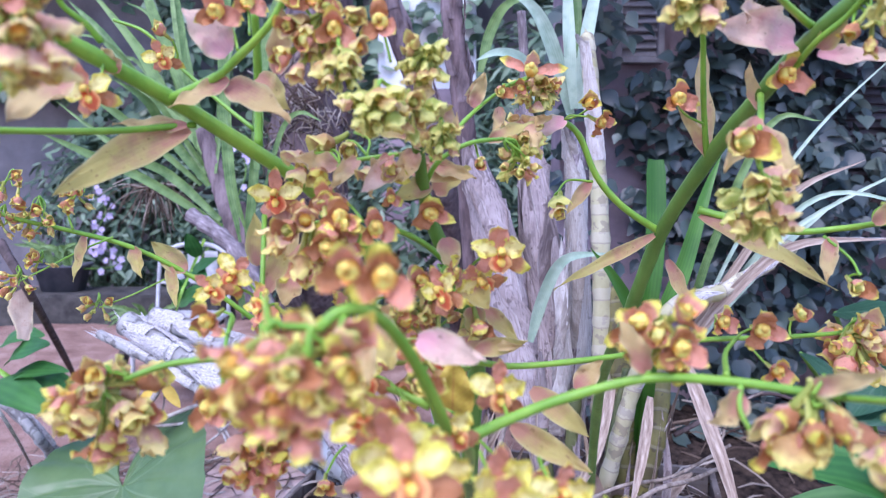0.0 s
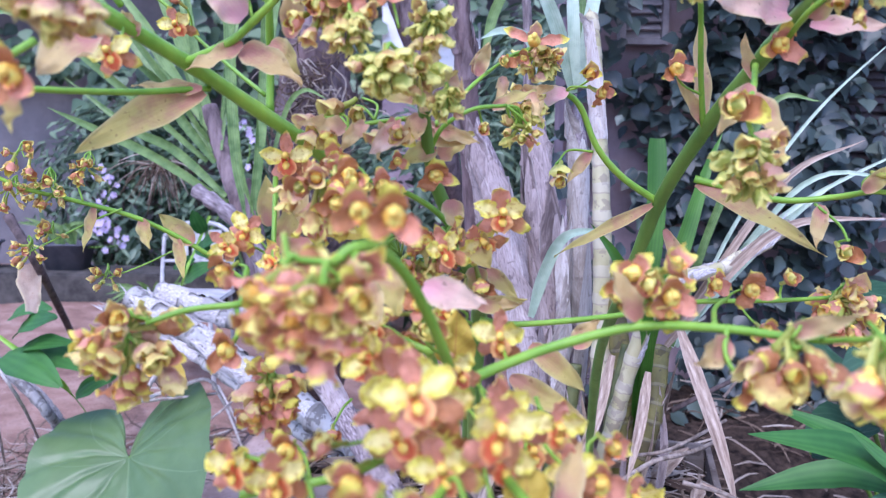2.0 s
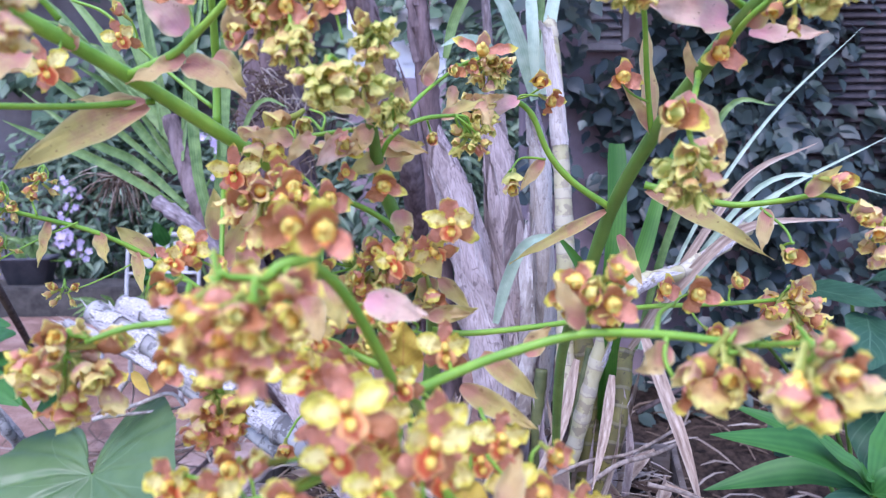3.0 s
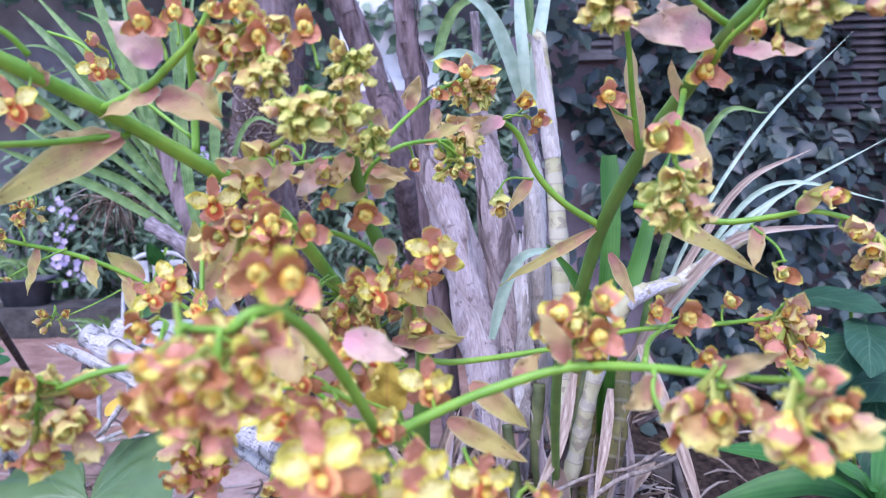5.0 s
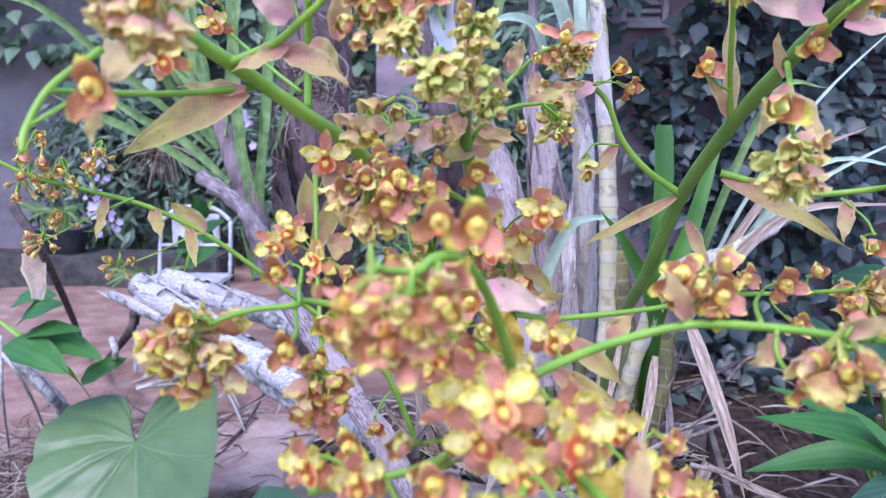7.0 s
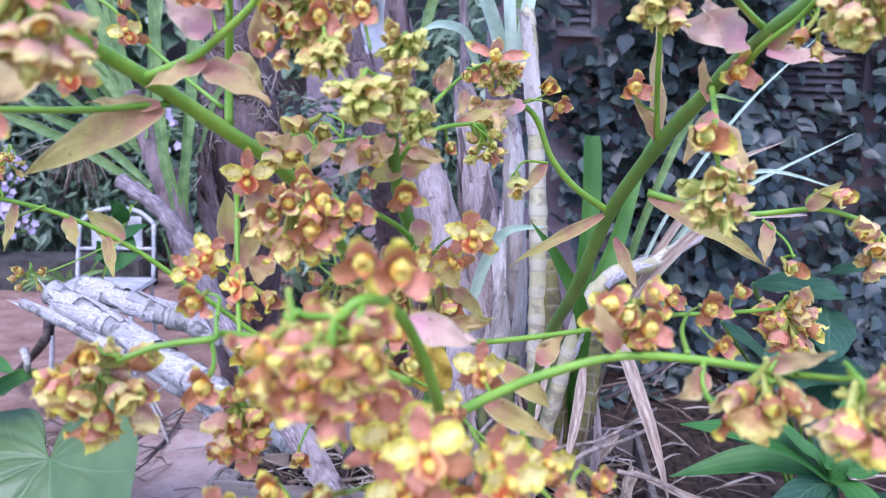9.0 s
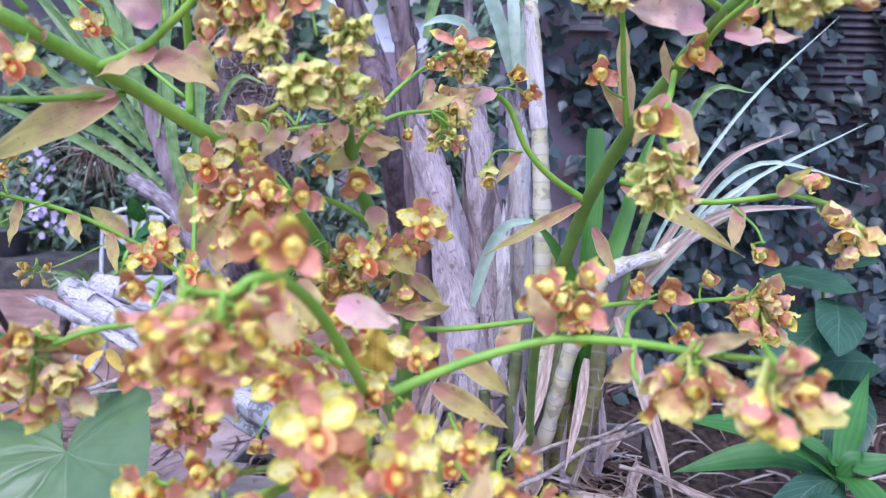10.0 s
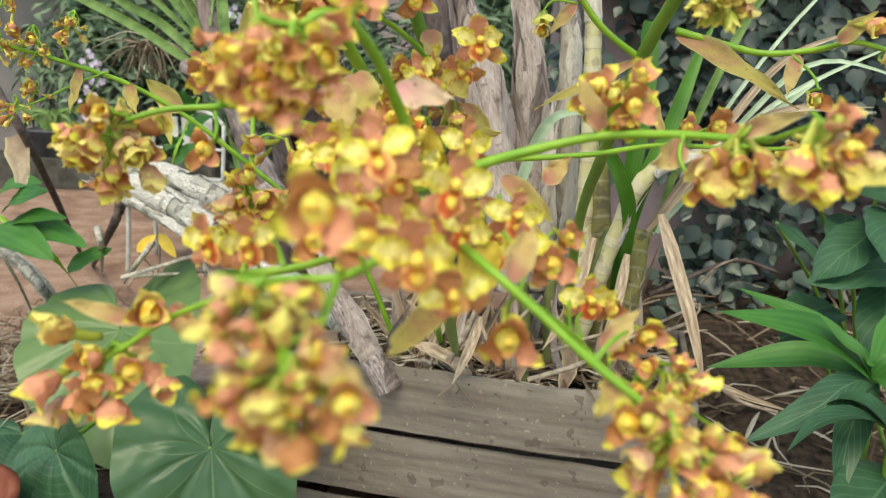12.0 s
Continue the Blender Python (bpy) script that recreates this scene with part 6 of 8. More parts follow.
flower(S, "nod", (-0.09, 0.5, 1.1), (-0.5, -0.7, -0.9), 1.15, -0.4, (-0.068, 0.503, 1.103), 516)
flower(S, "half", (-0.081, 0.505, 1.1), (-0.2, -0.9, -0.6), 1.1, 0.2, (-0.068, 0.503, 1.103), 517)
flower(S, "nodg", (-0.073, 0.52, 1.119), (-0.8, -0.5, -0.4), 1.5, 0.2, (-0.050, 0.504, 1.109), 518)
flower(S, "nod", (-0.063, 0.515, 1.114), (0.2, -0.9, -0.5), 1.1, 0.5, (-0.050, 0.504, 1.109), 519)
flower(S, "half", (-0.034, 0.5, 1.103), (0.1, -1, -0.5), 1.2, 0.0, (-0.035, 0.504, 1.109), 520)
flower(S, "nod", (-0.043, 0.5, 1.1), (-0.5, -0.8, -0.6), 1.2, 0.4, (-0.035, 0.504, 1.109), 521)
flower(S, "cup", (-0.034, 0.501, 1.081), (0.0, -1, -0.1), 0.7, 0.0, (-0.025, 0.522, 1.088), 18)
flower(S, "open", (-0.116, 0.531, 1.082), (0.0, -1, 0.05), 1.15, 0.05, (-0.123, 0.522, 1.051), 19)
flower(S, "cup", (-0.070, 0.461, 1.083), (-0.1, -1, -0.1), 1.15, 0.0, (-0.050, 0.469, 1.069), 20)
hop(S, (-0.070, 0.440, 1.078), 0.032, 0.044, None, 21, 0.9, (0, 0, -1), 1.1, 3, warm=0.90)
flower(S, "cup", (-0.040, 0.449, 1.066), (0.1, -1, -0.1), 1.15, 0.1, (-0.033, 0.479, 1.064), 22)
flower(S, "cup", (-0.058, 0.430, 1.073), (0.1, -1, 0.1), 1.1, 0.1, (-0.043, 0.469, 1.067), 222)
flower(S, "cup", (-0.008, 0.490, 1.072), (0.1, -1, -0.1), 1.1, 0.1, (-0.011, 0.529, 1.061), 23)
flower(S, "open", (0.036, 0.477, 1.048), (0.05, -1, -0.05), 1.2, 0.0, (0.013, 0.544, 1.019), 24)
cluster(S, (-0.005, 0.495, 1.022), 0.020, "chbchb", (0.007, 0.545, 1.027), 25)
flower(S, "open", (0.024, 0.495, 1.028), (0.3, -1, -0.3), 1.1, 0.8, (0.013, 0.544, 1.019), 26)
cluster(S, (-0.020, 0.493, 1.004), 0.022, "hchbhbc", (0.015, 0.553, 1.001), 27)
cluster(S, (-0.053, 0.493, 1.007), 0.020, "hbhbc", (-0.037, 0.593, 1.002), 127)
cluster(S, (0.018, 0.532, 0.992), 0.014, "hbb", (0.023, 0.560, 0.978), 28)
cluster(S, (-0.015, 0.411, 0.994), 0.02, "cohbc", (0.006, 0.489, 0.967), 128)
# top centre
flower(S, "star", (0.067, 0.596, 1.174), (0.0, -1, 0.25), 1.25, 0.0, (0.047, 0.610, 1.166), 29)
hop(S, (0.075, 0.621, 1.176), 0.026, 0.036, (0.052, 0.610, 1.166), 30, 0.95, (0.1, 0, -1), 0.7, 2, pale=0.12, warm=0.25)
flower(S, "half", (0.043, 0.589, 1.158), (0.2, -1, 0.0), 0.9, 0.0, (0.035, 0.589, 1.153), 31)
cluster(S, (0.054, 0.543, 1.105), 0.013, "bghbgb", (0.042, 0.535, 1.121), 32)
flower(S, "half", (0.025, 0.523, 1.105), (0.0, -1, -0.2), 0.8, 0.0, (0.022, 0.525, 1.117), 33)
# left flowers
flower(S, "open", (-0.134, 0.486, 1.033), (0.0, -1, 0.1), 1.0, -0.6, (-0.117, 0.485, 1.014), 34)
flower(S, "open", (-0.145, 0.475, 1.025), (-0.2, -1, -0.1), 0.9, 0.9, (-0.117, 0.485, 1.014), 35)
flower(S, "cup", (-0.125, 0.404, 1.020), (-0.2, -1, -0.1), 1.1, 0.0, (-0.110, 0.383, 1.016), 36)
flower(S, "cup", (-0.115, 0.370, 0.984), (-0.1, -1, -0.2), 1.1, 0.0, (-0.111, 0.373, 0.990), 37)
hop(S, (-0.167, 0.368, 1.001), 0.038, 0.044, (-0.155, 0.367, 0.999), 38, 0.9, (-0.1, 0, -1), 0.6, 2, pale=0.12, warm=0.70)
hop(S, (-0.107, 0.427, 0.957), 0.036, 0.036, (-0.106, 0.425, 0.958), 39, 0.85, (0, 0, -1), 0.5, 1, pale=0.08, warm=0.40)
flower(S, "half", (-0.078, 0.484, 0.894), (0.1, -1, -0.1), 0.9, 0.0, (-0.068, 0.515, 0.908), 40)
cluster(S, (-0.108, 0.483, 1.007), 0.014, "ohc", (-0.116, 0.484, 1.007), 41)
cluster(S, (-0.099, 0.457, 0.972), 0.014, "hb", (-0.112, 0.459, 0.976), 42)
# near flowers on the arching branch
flower(S, "cup", (-0.020, 0.260, 1.063), (0.05, -1, 0.05), 1.05, 0.0, (-0.025, 0.264, 1.050), 43)
flower(S, "cup", (-0.033, 0.270, 1.064), (-0.15, -1, 0.05), 1.0, 0.0, (-0.028, 0.262, 1.050), 44)
hop(S, (-0.044, 0.246, 1.046), 0.030, 0.034, (-0.039, 0.256, 1.048), 45, 0.8, (-0.25, 0, -1), 0.85, 3, pale=0.08, warm=0.85)
hop(S, (-0.058, 0.251, 1.048), 0.026, 0.022, (-0.043, 0.256, 1.046), 46, 0.8, (-0.2, 0, -1), 0.75, 1, warm=0.90)
flower(S, "half", (-0.031, 0.240, 1.037), (0.1, -1, -0.3), 0.95, 0.0, (-0.033, 0.250, 1.043), 47)
# centre
flower(S, "open", (0.028, 0.369, 0.991), (0.0, -1, 0.05), 1.0, 0.1, (0.031, 0.350, 0.982), 48)
flower(S, "open", (-0.019, 0.295, 0.987), (-0.1, -1, 0.15), 1.1, 0.4, (-0.001, 0.339, 0.973), 49)
flower(S, "open", (-0.034, 0.311, 0.996), (-0.3, -1, 0.0), 0.95, 0.9, (-0.011, 0.329, 0.979), 50)
flower(S, "open", (-0.003, 0.280, 0.986), (0.1, -1, 0.1), 1.0, -0.3, (0.004, 0.329, 0.977), 51)
flower(S, "open", (0.021, 0.279, 0.980), (0.1, -1, 0.2), 1.05, 0.1, (0.016, 0.319, 0.978), 52)
flower(S, "cup", (-0.022, 0.301, 1.000), (0.1, -1, 0.2), 0.9, 0.1, (-0.006, 0.320, 0.983), 152)
for k, (st, p, sc, f) in enumerate((
        ("open", (-0.036, 0.330, 0.988), 0.95, (-0.2, -1, 0.2)), ("open", (-0.024, 0.310, 0.973), 1.0, (0.1, -1, 0.3)), ("half", (-0.011, 0.360, 0.994), 1.1, (0.2, -1, 0.4)),
        ("open", (0.004, 0.330, 0.983), 0.9, (0.3, -1, 0.3)), ("half", (-0.015, 0.300, 0.982), 1.0, (-0.3, -1, 0.5)), ("half", (-0.023, 0.280, 0.967), 1.05, (-0.5, -0.9, 0.4)),
        ("open", (-0.009, 0.280, 0.966), 0.9, (0.1, -1, 0.4)), ("cup", (0.008, 0.270, 0.966), 0.9, (0.2, -1, 0.3)), ("half", (-0.036, 0.262, 0.963), 1.05, (-0.4, -0.9, 0.1)),
        ("open", (0.045, 0.360, 0.942), 0.9, (0.2, -1, 0.2)), ("half", (-0.021, 0.340, 0.986), 1.1, (0.4, -1, 0.5)), ("open", (-0.056, 0.380, 0.987), 0.85, (-0.4, -1, 0.1)),
        ("half", (0.019, 0.310, 0.964), 1.0, (0.4, -1, 0.1)), ("half", (-0.047, 0.270, 0.970), 1.0, (-0.6, -0.8, 0.3)))):
    flower(S, st, p, f, sc, 0.4 * (k % 4 - 1.5), (0.006, p[1] + 0.03, 0.972), 660 + k)
flower(S, "open", (0.050, 0.309, 0.964), (0.2, -1, 0.1), 0.95, 0.0, (0.043, 0.331, 0.971), 53)
flower(S, "open", (-0.041, 0.397, 0.990), (-0.1, -1, 0.1), 0.9, 0.4, (-0.019, 0.375, 0.983), 54)
flower(S, "open", (-0.051, 0.356, 0.988), (-0.3, -1, 0.0), 0.9, 0.8, (-0.034, 0.356, 0.988), 55)
# right flowers
cluster(S, (0.106, 0.368, 1.018), 0.018, "chcho", (0.102, 0.363, 1.011), 56)
flower(S, "cup", (0.111, 0.353, 1.017), (0.2, -1, -0.1), 1.1, 0.2, (0.106, 0.363, 1.017), 57)
flower(S, "cup", (0.096, 0.379, 1.019), (-0.4, -1, 0.1), 1.0, -0.3, (0.105, 0.363, 1.017), 58)
flower(S, "cup", (0.198, 0.532, 0.993), (0.0, -1, 0.0), 1.1, 0.0, (0.197, 0.535, 0.978), 59)
flower(S, "cup", (0.200, 0.472, 0.999), (0.0, -1, 0.1), 1.2, 0.2, (0.184, 0.471, 0.992), 60)
flower(S, "cup", (0.218, 0.489, 0.969), (0.0, -1, 0.0), 1.05, 0.0, (0.223, 0.540, 0.976), 61)
flower(S, "half", (0.256, 0.542, 0.994), (0.0, -1, 0.5), 1.0, 0.5, (0.256, 0.550, 0.977), 62)
hop(S, (0.304, 0.552, 0.990), 0.040, 0.044, None, 63, 0.95, (0.05, 0, -1), 0.8, 1, pale=0.12, warm=0.50)
hop(S, (0.153, 0.307, 1.007), 0.020, 0.024, None, 64, 0.9, (0.1, 0, -1), 1.1, 2, warm=0.85)
flower(S, "cup", (0.141, 0.315, 0.983), (-0.1, -1, -0.15), 1.05, 0.2, (0.136, 0.320, 0.984), 65)
hop(S, (0.166, 0.260, 1.018), 0.024, 0.030, (0.166, 0.306, 1.006), 66, 0.85, (0.1, 0, -1), 1.0, 2, pale=0.15, warm=0.75)
# low flowers
flower(S, "cup", (-0.019, 0.156, 0.996), (-0.1, -1, 0.05), 1.15, 0.1, (-0.016, 0.201, 0.967), 67)
flower(S, "cup", (-0.012, 0.194, 0.979), (0.3, -1, 0.0), 1.1, 0.1, (-0.012, 0.201, 0.967), 167)
flower(S, "open", (0.007, 0.193, 0.973), (0.0, -1, -0.1), 1.0, 0.0, (0.001, 0.243, 0.968), 68)
flower(S, "open", (0.019, 0.199, 0.960), (0.1, -1, -0.2), 0.9, 0.2, (0.015, 0.262, 0.964), 69)
flower(S, "open", (-0.011, 0.241, 1.001), (-0.1, -1, 0.3), 1.05, 0.3, (0.004, 0.287, 0.981), 70)
flower(S, "open", (0.018, 0.238, 0.989), (0.2, -1, 0.1), 1.0, -0.2, (0.017, 0.274, 0.969), 71)
hop(S, (-0.036, 0.152, 0.975), 0.018, 0.018, (-0.021, 0.170, 0.966), 72, 0.6, (-0.1, 0, -1), 0.9, 1, warm=0.90)
hop(S, (-0.026, 0.137, 0.963), 0.024, 0.030, (-0.021, 0.144, 0.962), 73, 0.58, (0.0, 0, -1), 0.75, 2, pale=0.08, warm=0.75)
flower(S, "cup", (-0.009, 0.126, 0.954), (0.4, -1, -0.2), 0.85, 0.2, (-0.021, 0.142, 0.956), 74)
flower(S, "open", (-0.068, 0.271, 0.956), (0.0, -1, 0.0), 1.0, 0.2, (-0.047, 0.240, 0.955), 77)
flower(S, "open", (-0.094, 0.301, 0.948), (-0.2, -1, 0.0), 0.9, 0.2, (-0.068, 0.259, 0.946), 78)
flower(S, "cup", (0.066, 0.293, 0.946), (0.0, -1, 0.0), 1.15, 0.1, (0.046, 0.237, 0.948), 79)
flower(S, "cup", (0.042, 0.234, 0.933), (0.0, -1, -0.25), 1.15, 0.0, (0.047, 0.227, 0.949), 80)
flower(S, "open", (0.098, 0.351, 0.911), (0.1, -1, 0.0), 1.05, 0.2, (0.080, 0.300, 0.910), 81)
flower(S, "half", (0.109, 0.350, 0.907), (0.3, -1, 0.2), 0.9, 0.2, (0.085, 0.299, 0.907), 82)
flower(S, "open", (0.046, 0.358, 0.934), (0.0, -1, 0.0), 0.9, 0.2, (0.033, 0.249, 0.953), 83)
flower(S, "cup", (0.113, 0.290, 0.914), (0.2, -1, 0.0), 0.95, 0.2, (0.092, 0.243, 0.931), 84)
flower(S, "half", (0.102, 0.299, 0.908), (0.1, -1, -0.2), 0.9, 0.2, (0.102, 0.305, 0.891), 85)
hop(S, (0.099, 0.200, 0.916), 0.026, 0.030, (0.099, 0.205, 0.914), 86, 0.8, (0.15, 0, -1), 0.8, 2, pale=0.08, warm=0.85)
flower(S, "cup", (0.084, 0.202, 0.914), (-0.2, -1, 0.0), 0.95, 0.2, (0.092, 0.208, 0.916), 87)
cluster(S, (0.118, 0.266, 0.900), 0.013, "cho", (0.111, 0.293, 0.884), 88, scale=0.7, dense=2)
flower(S, "cup", (0.148, 0.259, 0.875), (0.1, -1, -0.1), 0.9, 0.2, (0.134, 0.290, 0.875), 89)
hop(S, (0.125, 0.198, 0.897), 0.022, 0.026, None, 90, 0.75, (0.1, 0, -1), 0.8, 2, warm=0.70)
flower(S, "open", (-0.001, 0.248, 0.970), (0.0, -1, 0.2), 0.85, 0.3, (-0.001, 0.287, 0.964), 301)
flower(S, "open", (0.024, 0.266, 0.966), (0.2, -1, 0.1), 0.85, -0.3, (0.014, 0.287, 0.967), 302)
flower(S, "open", (0.052, 0.283, 0.954), (0.1, -1, 0.2), 0.85, 0.2, (0.044, 0.304, 0.958), 303)
flower(S, "cup", (0.075, 0.312, 0.955), (0.3, -1, 0.0), 0.9, 0.2, (0.065, 0.311, 0.947), 304)
flower(S, "cup", (-0.035, 0.249, 0.964), (-0.1, -1, 0.1), 1.0, 0.2, (-0.021, 0.278, 0.960), 305)
flower(S, "open", (-0.018, 0.260, 0.978), (-0.2, -1, 0.2), 0.85, 0.6, (-0.008, 0.289, 0.969), 306)
flower(S, "cup", (-0.078, 0.339, 0.940), (-0.1, -1, 0.1), 1.0, 0.2, (-0.067, 0.337, 0.926), 307)
flower(S, "cup", (-0.092, 0.320, 0.940), (-0.3, -1, 0.1), 1.0, -0.2, (-0.078, 0.336, 0.920), 308)
stem(S, [(-0.097, 0.318, 0.926), (-0.069, 0.327, 0.927), (-0.042, 0.326, 0.935), (-0.018, 0.317, 0.951)], 0.0034, 0.0026)
# leafy bracts
bract(S, (-0.165, 0.500, 1.126), (-0.232, 0.461, 1.086), 0.026, M_BRACT, bend=-0.4, cup=0.5, seed=0)
bract(S, (-0.165, 0.496, 1.128), (-0.202, 0.476, 1.128), 0.012, M_BRACT_PINK, bend=0.5, cup=0.5, seed=1)
bract(S, (-0.134, 0.483, 1.152), (-0.094, 0.466, 1.130), 0.022, M_BRACT_PINK, bend=-0.4, cup=0.5, seed=2)
bract(S, (-0.132, 0.478, 1.155), (-0.165, 0.467, 1.138), 0.014, M_BRACT_PINK, bend=0.5, cup=0.5, seed=3)
bract(S, (-0.131, 0.475, 1.170), (-0.153, 0.462, 1.193), 0.026, M_BRACT_ROSE, bend=-0.4, cup=0.5, seed=4)
bract(S, (-0.193, 0.458, 1.156), (-0.197, 0.450, 1.170), 0.014, M_BRACT_PINK, bend=0.5, cup=0.5, seed=5)
bract(S, (-0.192, 0.397, 1.146), (-0.199, 0.354, 1.122), 0.028, M_BRACT_PINK, bend=-0.4, cup=0.5, seed=6)
bract(S, (-0.098, 0.458, 1.156), (-0.091, 0.442, 1.189), 0.016, M_BRACT_PINK, bend=0.5, cup=0.5, seed=7)
bract(S, (-0.125, 0.519, 1.160), (-0.102, 0.507, 1.140), 0.024, M_BRACT, bend=-0.4, cup=0.5, seed=8)
bract(S, (-0.012, 0.354, 1.020), (0.016, 0.323, 1.018), 0.018, M_BRACT_ROSE, bend=0.5, cup=0.5, seed=9)
bract(S, (0.005, 0.408, 0.965), (0.006, 0.401, 0.997), 0.026, M_BRACT_YELLOW, bend=-0.4, cup=0.5, seed=10)
bract(S, (0.040, 0.437, 0.949), (0.085, 0.424, 0.926), 0.017, M_BRACT, bend=0.9, cup=0.5, seed=11)
bract(S, (0.058, 0.488, 0.956), (0.095, 0.484, 0.926), 0.018, M_BRACT, bend=-0.9, cup=0.5, seed=12)
bract(S, (0.021, 0.490, 0.982), (0.054, 0.491, 0.987), 0.014, M_BRACT, bend=0.5, cup=0.5, seed=13)
bract(S, (0.098, 0.358, 1.003), (0.082, 0.354, 1.029), 0.014, M_BRACT_PINK, bend=-0.4, cup=0.5, seed=14)
bract(S, (0.135, 0.331, 0.999), (0.116, 0.320, 0.991), 0.016, M_BRACT_PINK, bend=0.5, cup=0.5, seed=15)
bract(S, (0.153, 0.312, 1.008), (0.174, 0.293, 1.020), 0.010, M_BRACT_PINK, bend=-0.4, cup=0.5, seed=16)
bract(S, (-0.126, 0.534, 1.012), (-0.104, 0.529, 1.063), 0.018, M_BRACT, bend=0.5, cup=0.5, seed=17)
bract(S, (-0.130, 0.536, 1.032), (-0.131, 0.530, 1.068), 0.018, M_BRACT, bend=-0.4, cup=0.5, seed=18)
bract(S, (-0.009, 0.523, 1.104), (0.021, 0.512, 1.094), 0.013, M_BRACT_PINK, bend=0.5, cup=0.5, seed=19)
bract(S, (0.033, 0.555, 1.120), (0.063, 0.546, 1.132), 0.012, M_BRACT, bend=-0.4, cup=0.5, seed=20)
bract(S, (0.022, 0.578, 1.146), (0.031, 0.570, 1.169), 0.012, M_BRACT_PINK, bend=0.5, cup=0.5, seed=21)
bract(S, (-0.006, 0.541, 1.084), (0.018, 0.533, 1.100), 0.020, M_BRACT, bend=-0.4, cup=0.5, seed=22)
bract(S, (0.091, 0.507, 0.950), (0.108, 0.509, 0.969), 0.018, M_BRACT_PINK, bend=0.5, cup=0.5, seed=23)
bract(S, (-0.019, 0.485, 1.125), (0.005, 0.466, 1.137), 0.016, M_BRACT, bend=-0.4, cup=0.5, seed=24)
bract(S, (-0.016, 0.505, 1.122), (-0.052, 0.496, 1.127), 0.010, M_BRACT, bend=0.5, cup=0.5, seed=25)
bract(S, (-0.031, 0.503, 1.103), (-0.051, 0.481, 1.086), 0.018, M_BRACT_ROSE, bend=-0.4, cup=0.5, seed=26)
bract(S, (0.019, 0.294, 0.926), (-0.002, 0.204, 0.935), 0.014, M_BRACT, bend=0.5, cup=0.5, seed=27)
bract(S, (0.032, 0.271, 0.960), (0.031, 0.236, 0.942), 0.02, M_BRACT_YELLOW, bend=-0.4, cup=0.5, seed=28)
bract(S, (-0.018, 0.138, 0.961), (-0.003, 0.126, 0.956), 0.010, M_BRACT_PINK, bend=-0.4, cup=0.5, seed=32)
bract(S, (0.079, 0.232, 0.928), (0.096, 0.245, 0.940), 0.011, M_BRACT_PINK, bend=0.5, cup=0.5, seed=33)
bract(S, (0.083, 0.220, 0.923), (0.074, 0.207, 0.911), 0.010, M_BRACT, bend=-0.4, cup=0.5, seed=34)
bract(S, (0.045, 0.258, 0.947), (0.056, 0.283, 0.966), 0.014, M_BRACT_PINK, bend=0.5, cup=0.5, seed=35)
bract(S, (-0.119, 0.550, 1.039), (-0.058, 0.562, 1.021), 0.02, M_BRACT_YELLOW, bend=0.5, cup=0.5, seed=37)

# pale dry bracts among the upper heads
for k, (a, b, w, m) in enumerate((
        ((-0.015, 0.470, 1.135), (-0.005, 0.456, 1.152), 0.018, M_BRACT_TAN), ((-0.002, 0.478, 1.136), (0.009, 0.460, 1.124), 0.017, M_BRACT_TAN),
        ((0.022, 0.600, 1.150), (0.031, 0.588, 1.172), 0.020, M_BRACT_PINK), ((0.052, 0.600, 1.131), (0.082, 0.588, 1.140), 0.020, M_BRACT_PINK),
        ((0.063, 0.600, 1.138), (0.074, 0.588, 1.112), 0.018, M_BRACT_TAN), ((-0.069, 0.502, 1.102), (-0.096, 0.488, 1.107), 0.022, M_BRACT_TAN),
        ((-0.035, 0.503, 1.109), (-0.046, 0.488, 1.083), 0.020, M_BRACT_PINK), ((-0.018, 0.500, 1.112), (-0.030, 0.482, 1.093), 0.024, M_BRACT_TAN),
        ((-0.056, 0.502, 1.106), (-0.073, 0.488, 1.087), 0.018, M_BRACT_TAN), ((-0.009, 0.515, 1.105), (-0.030, 0.500, 1.111), 0.014, M_BRACT_TAN),
        ((-0.016, 0.500, 1.116), (-0.027, 0.478, 1.128), 0.020, M_BRACT_TAN), ((0.045, 0.600, 1.148), (0.040, 0.586, 1.127), 0.016, M_BRACT_TAN))):
    bract(S, a, b, w * 0.82, m, bend=0.8 if k % 2 else -0.7, cup=1.0, wave=0.010, seed=170 + k)

# low bunch beside the big heart leaf
flower(S, "half", (-0.116, 0.282, 0.918), (0.2, -1, 0.5), 1.34, 0.2, (-0.133, 0.285, 0.899), 601)
flower(S, "nodr", (-0.151, 0.28, 0.907), (-0.8, -0.5, 0.4), 1.54, 0.4, (-0.133, 0.285, 0.899), 602)
flower(S, "half", (-0.143, 0.285, 0.895), (-0.3, -1, 0.2), 1.22, 0.1, (-0.133, 0.285, 0.899), 603)
flower(S, "nodr", (-0.16, 0.282, 0.886), (-0.7, -0.6, -0.4), 1.47, -0.3, (-0.133, 0.285, 0.899), 604)
flower(S, "cup", (-0.125, 0.278, 0.892), (0.3, -1, -0.1), 1.02, 0.3, (-0.133, 0.285, 0.899), 605)
flower(S, "half", (-0.15, 0.283, 0.878), (-0.2, -0.8, -0.7), 1.28, 0.7, (-0.133, 0.285, 0.899), 606)
flower(S, "nodr", (-0.136, 0.28, 0.877), (0.2, -0.8, -0.8), 1.41, 0.2, (-0.133, 0.285, 0.899), 607)
flower(S, "nod", (-0.161, 0.29, 0.87), (-0.5, -0.6, -0.8), 1.28, 0.2, (-0.133, 0.285, 0.899), 608)
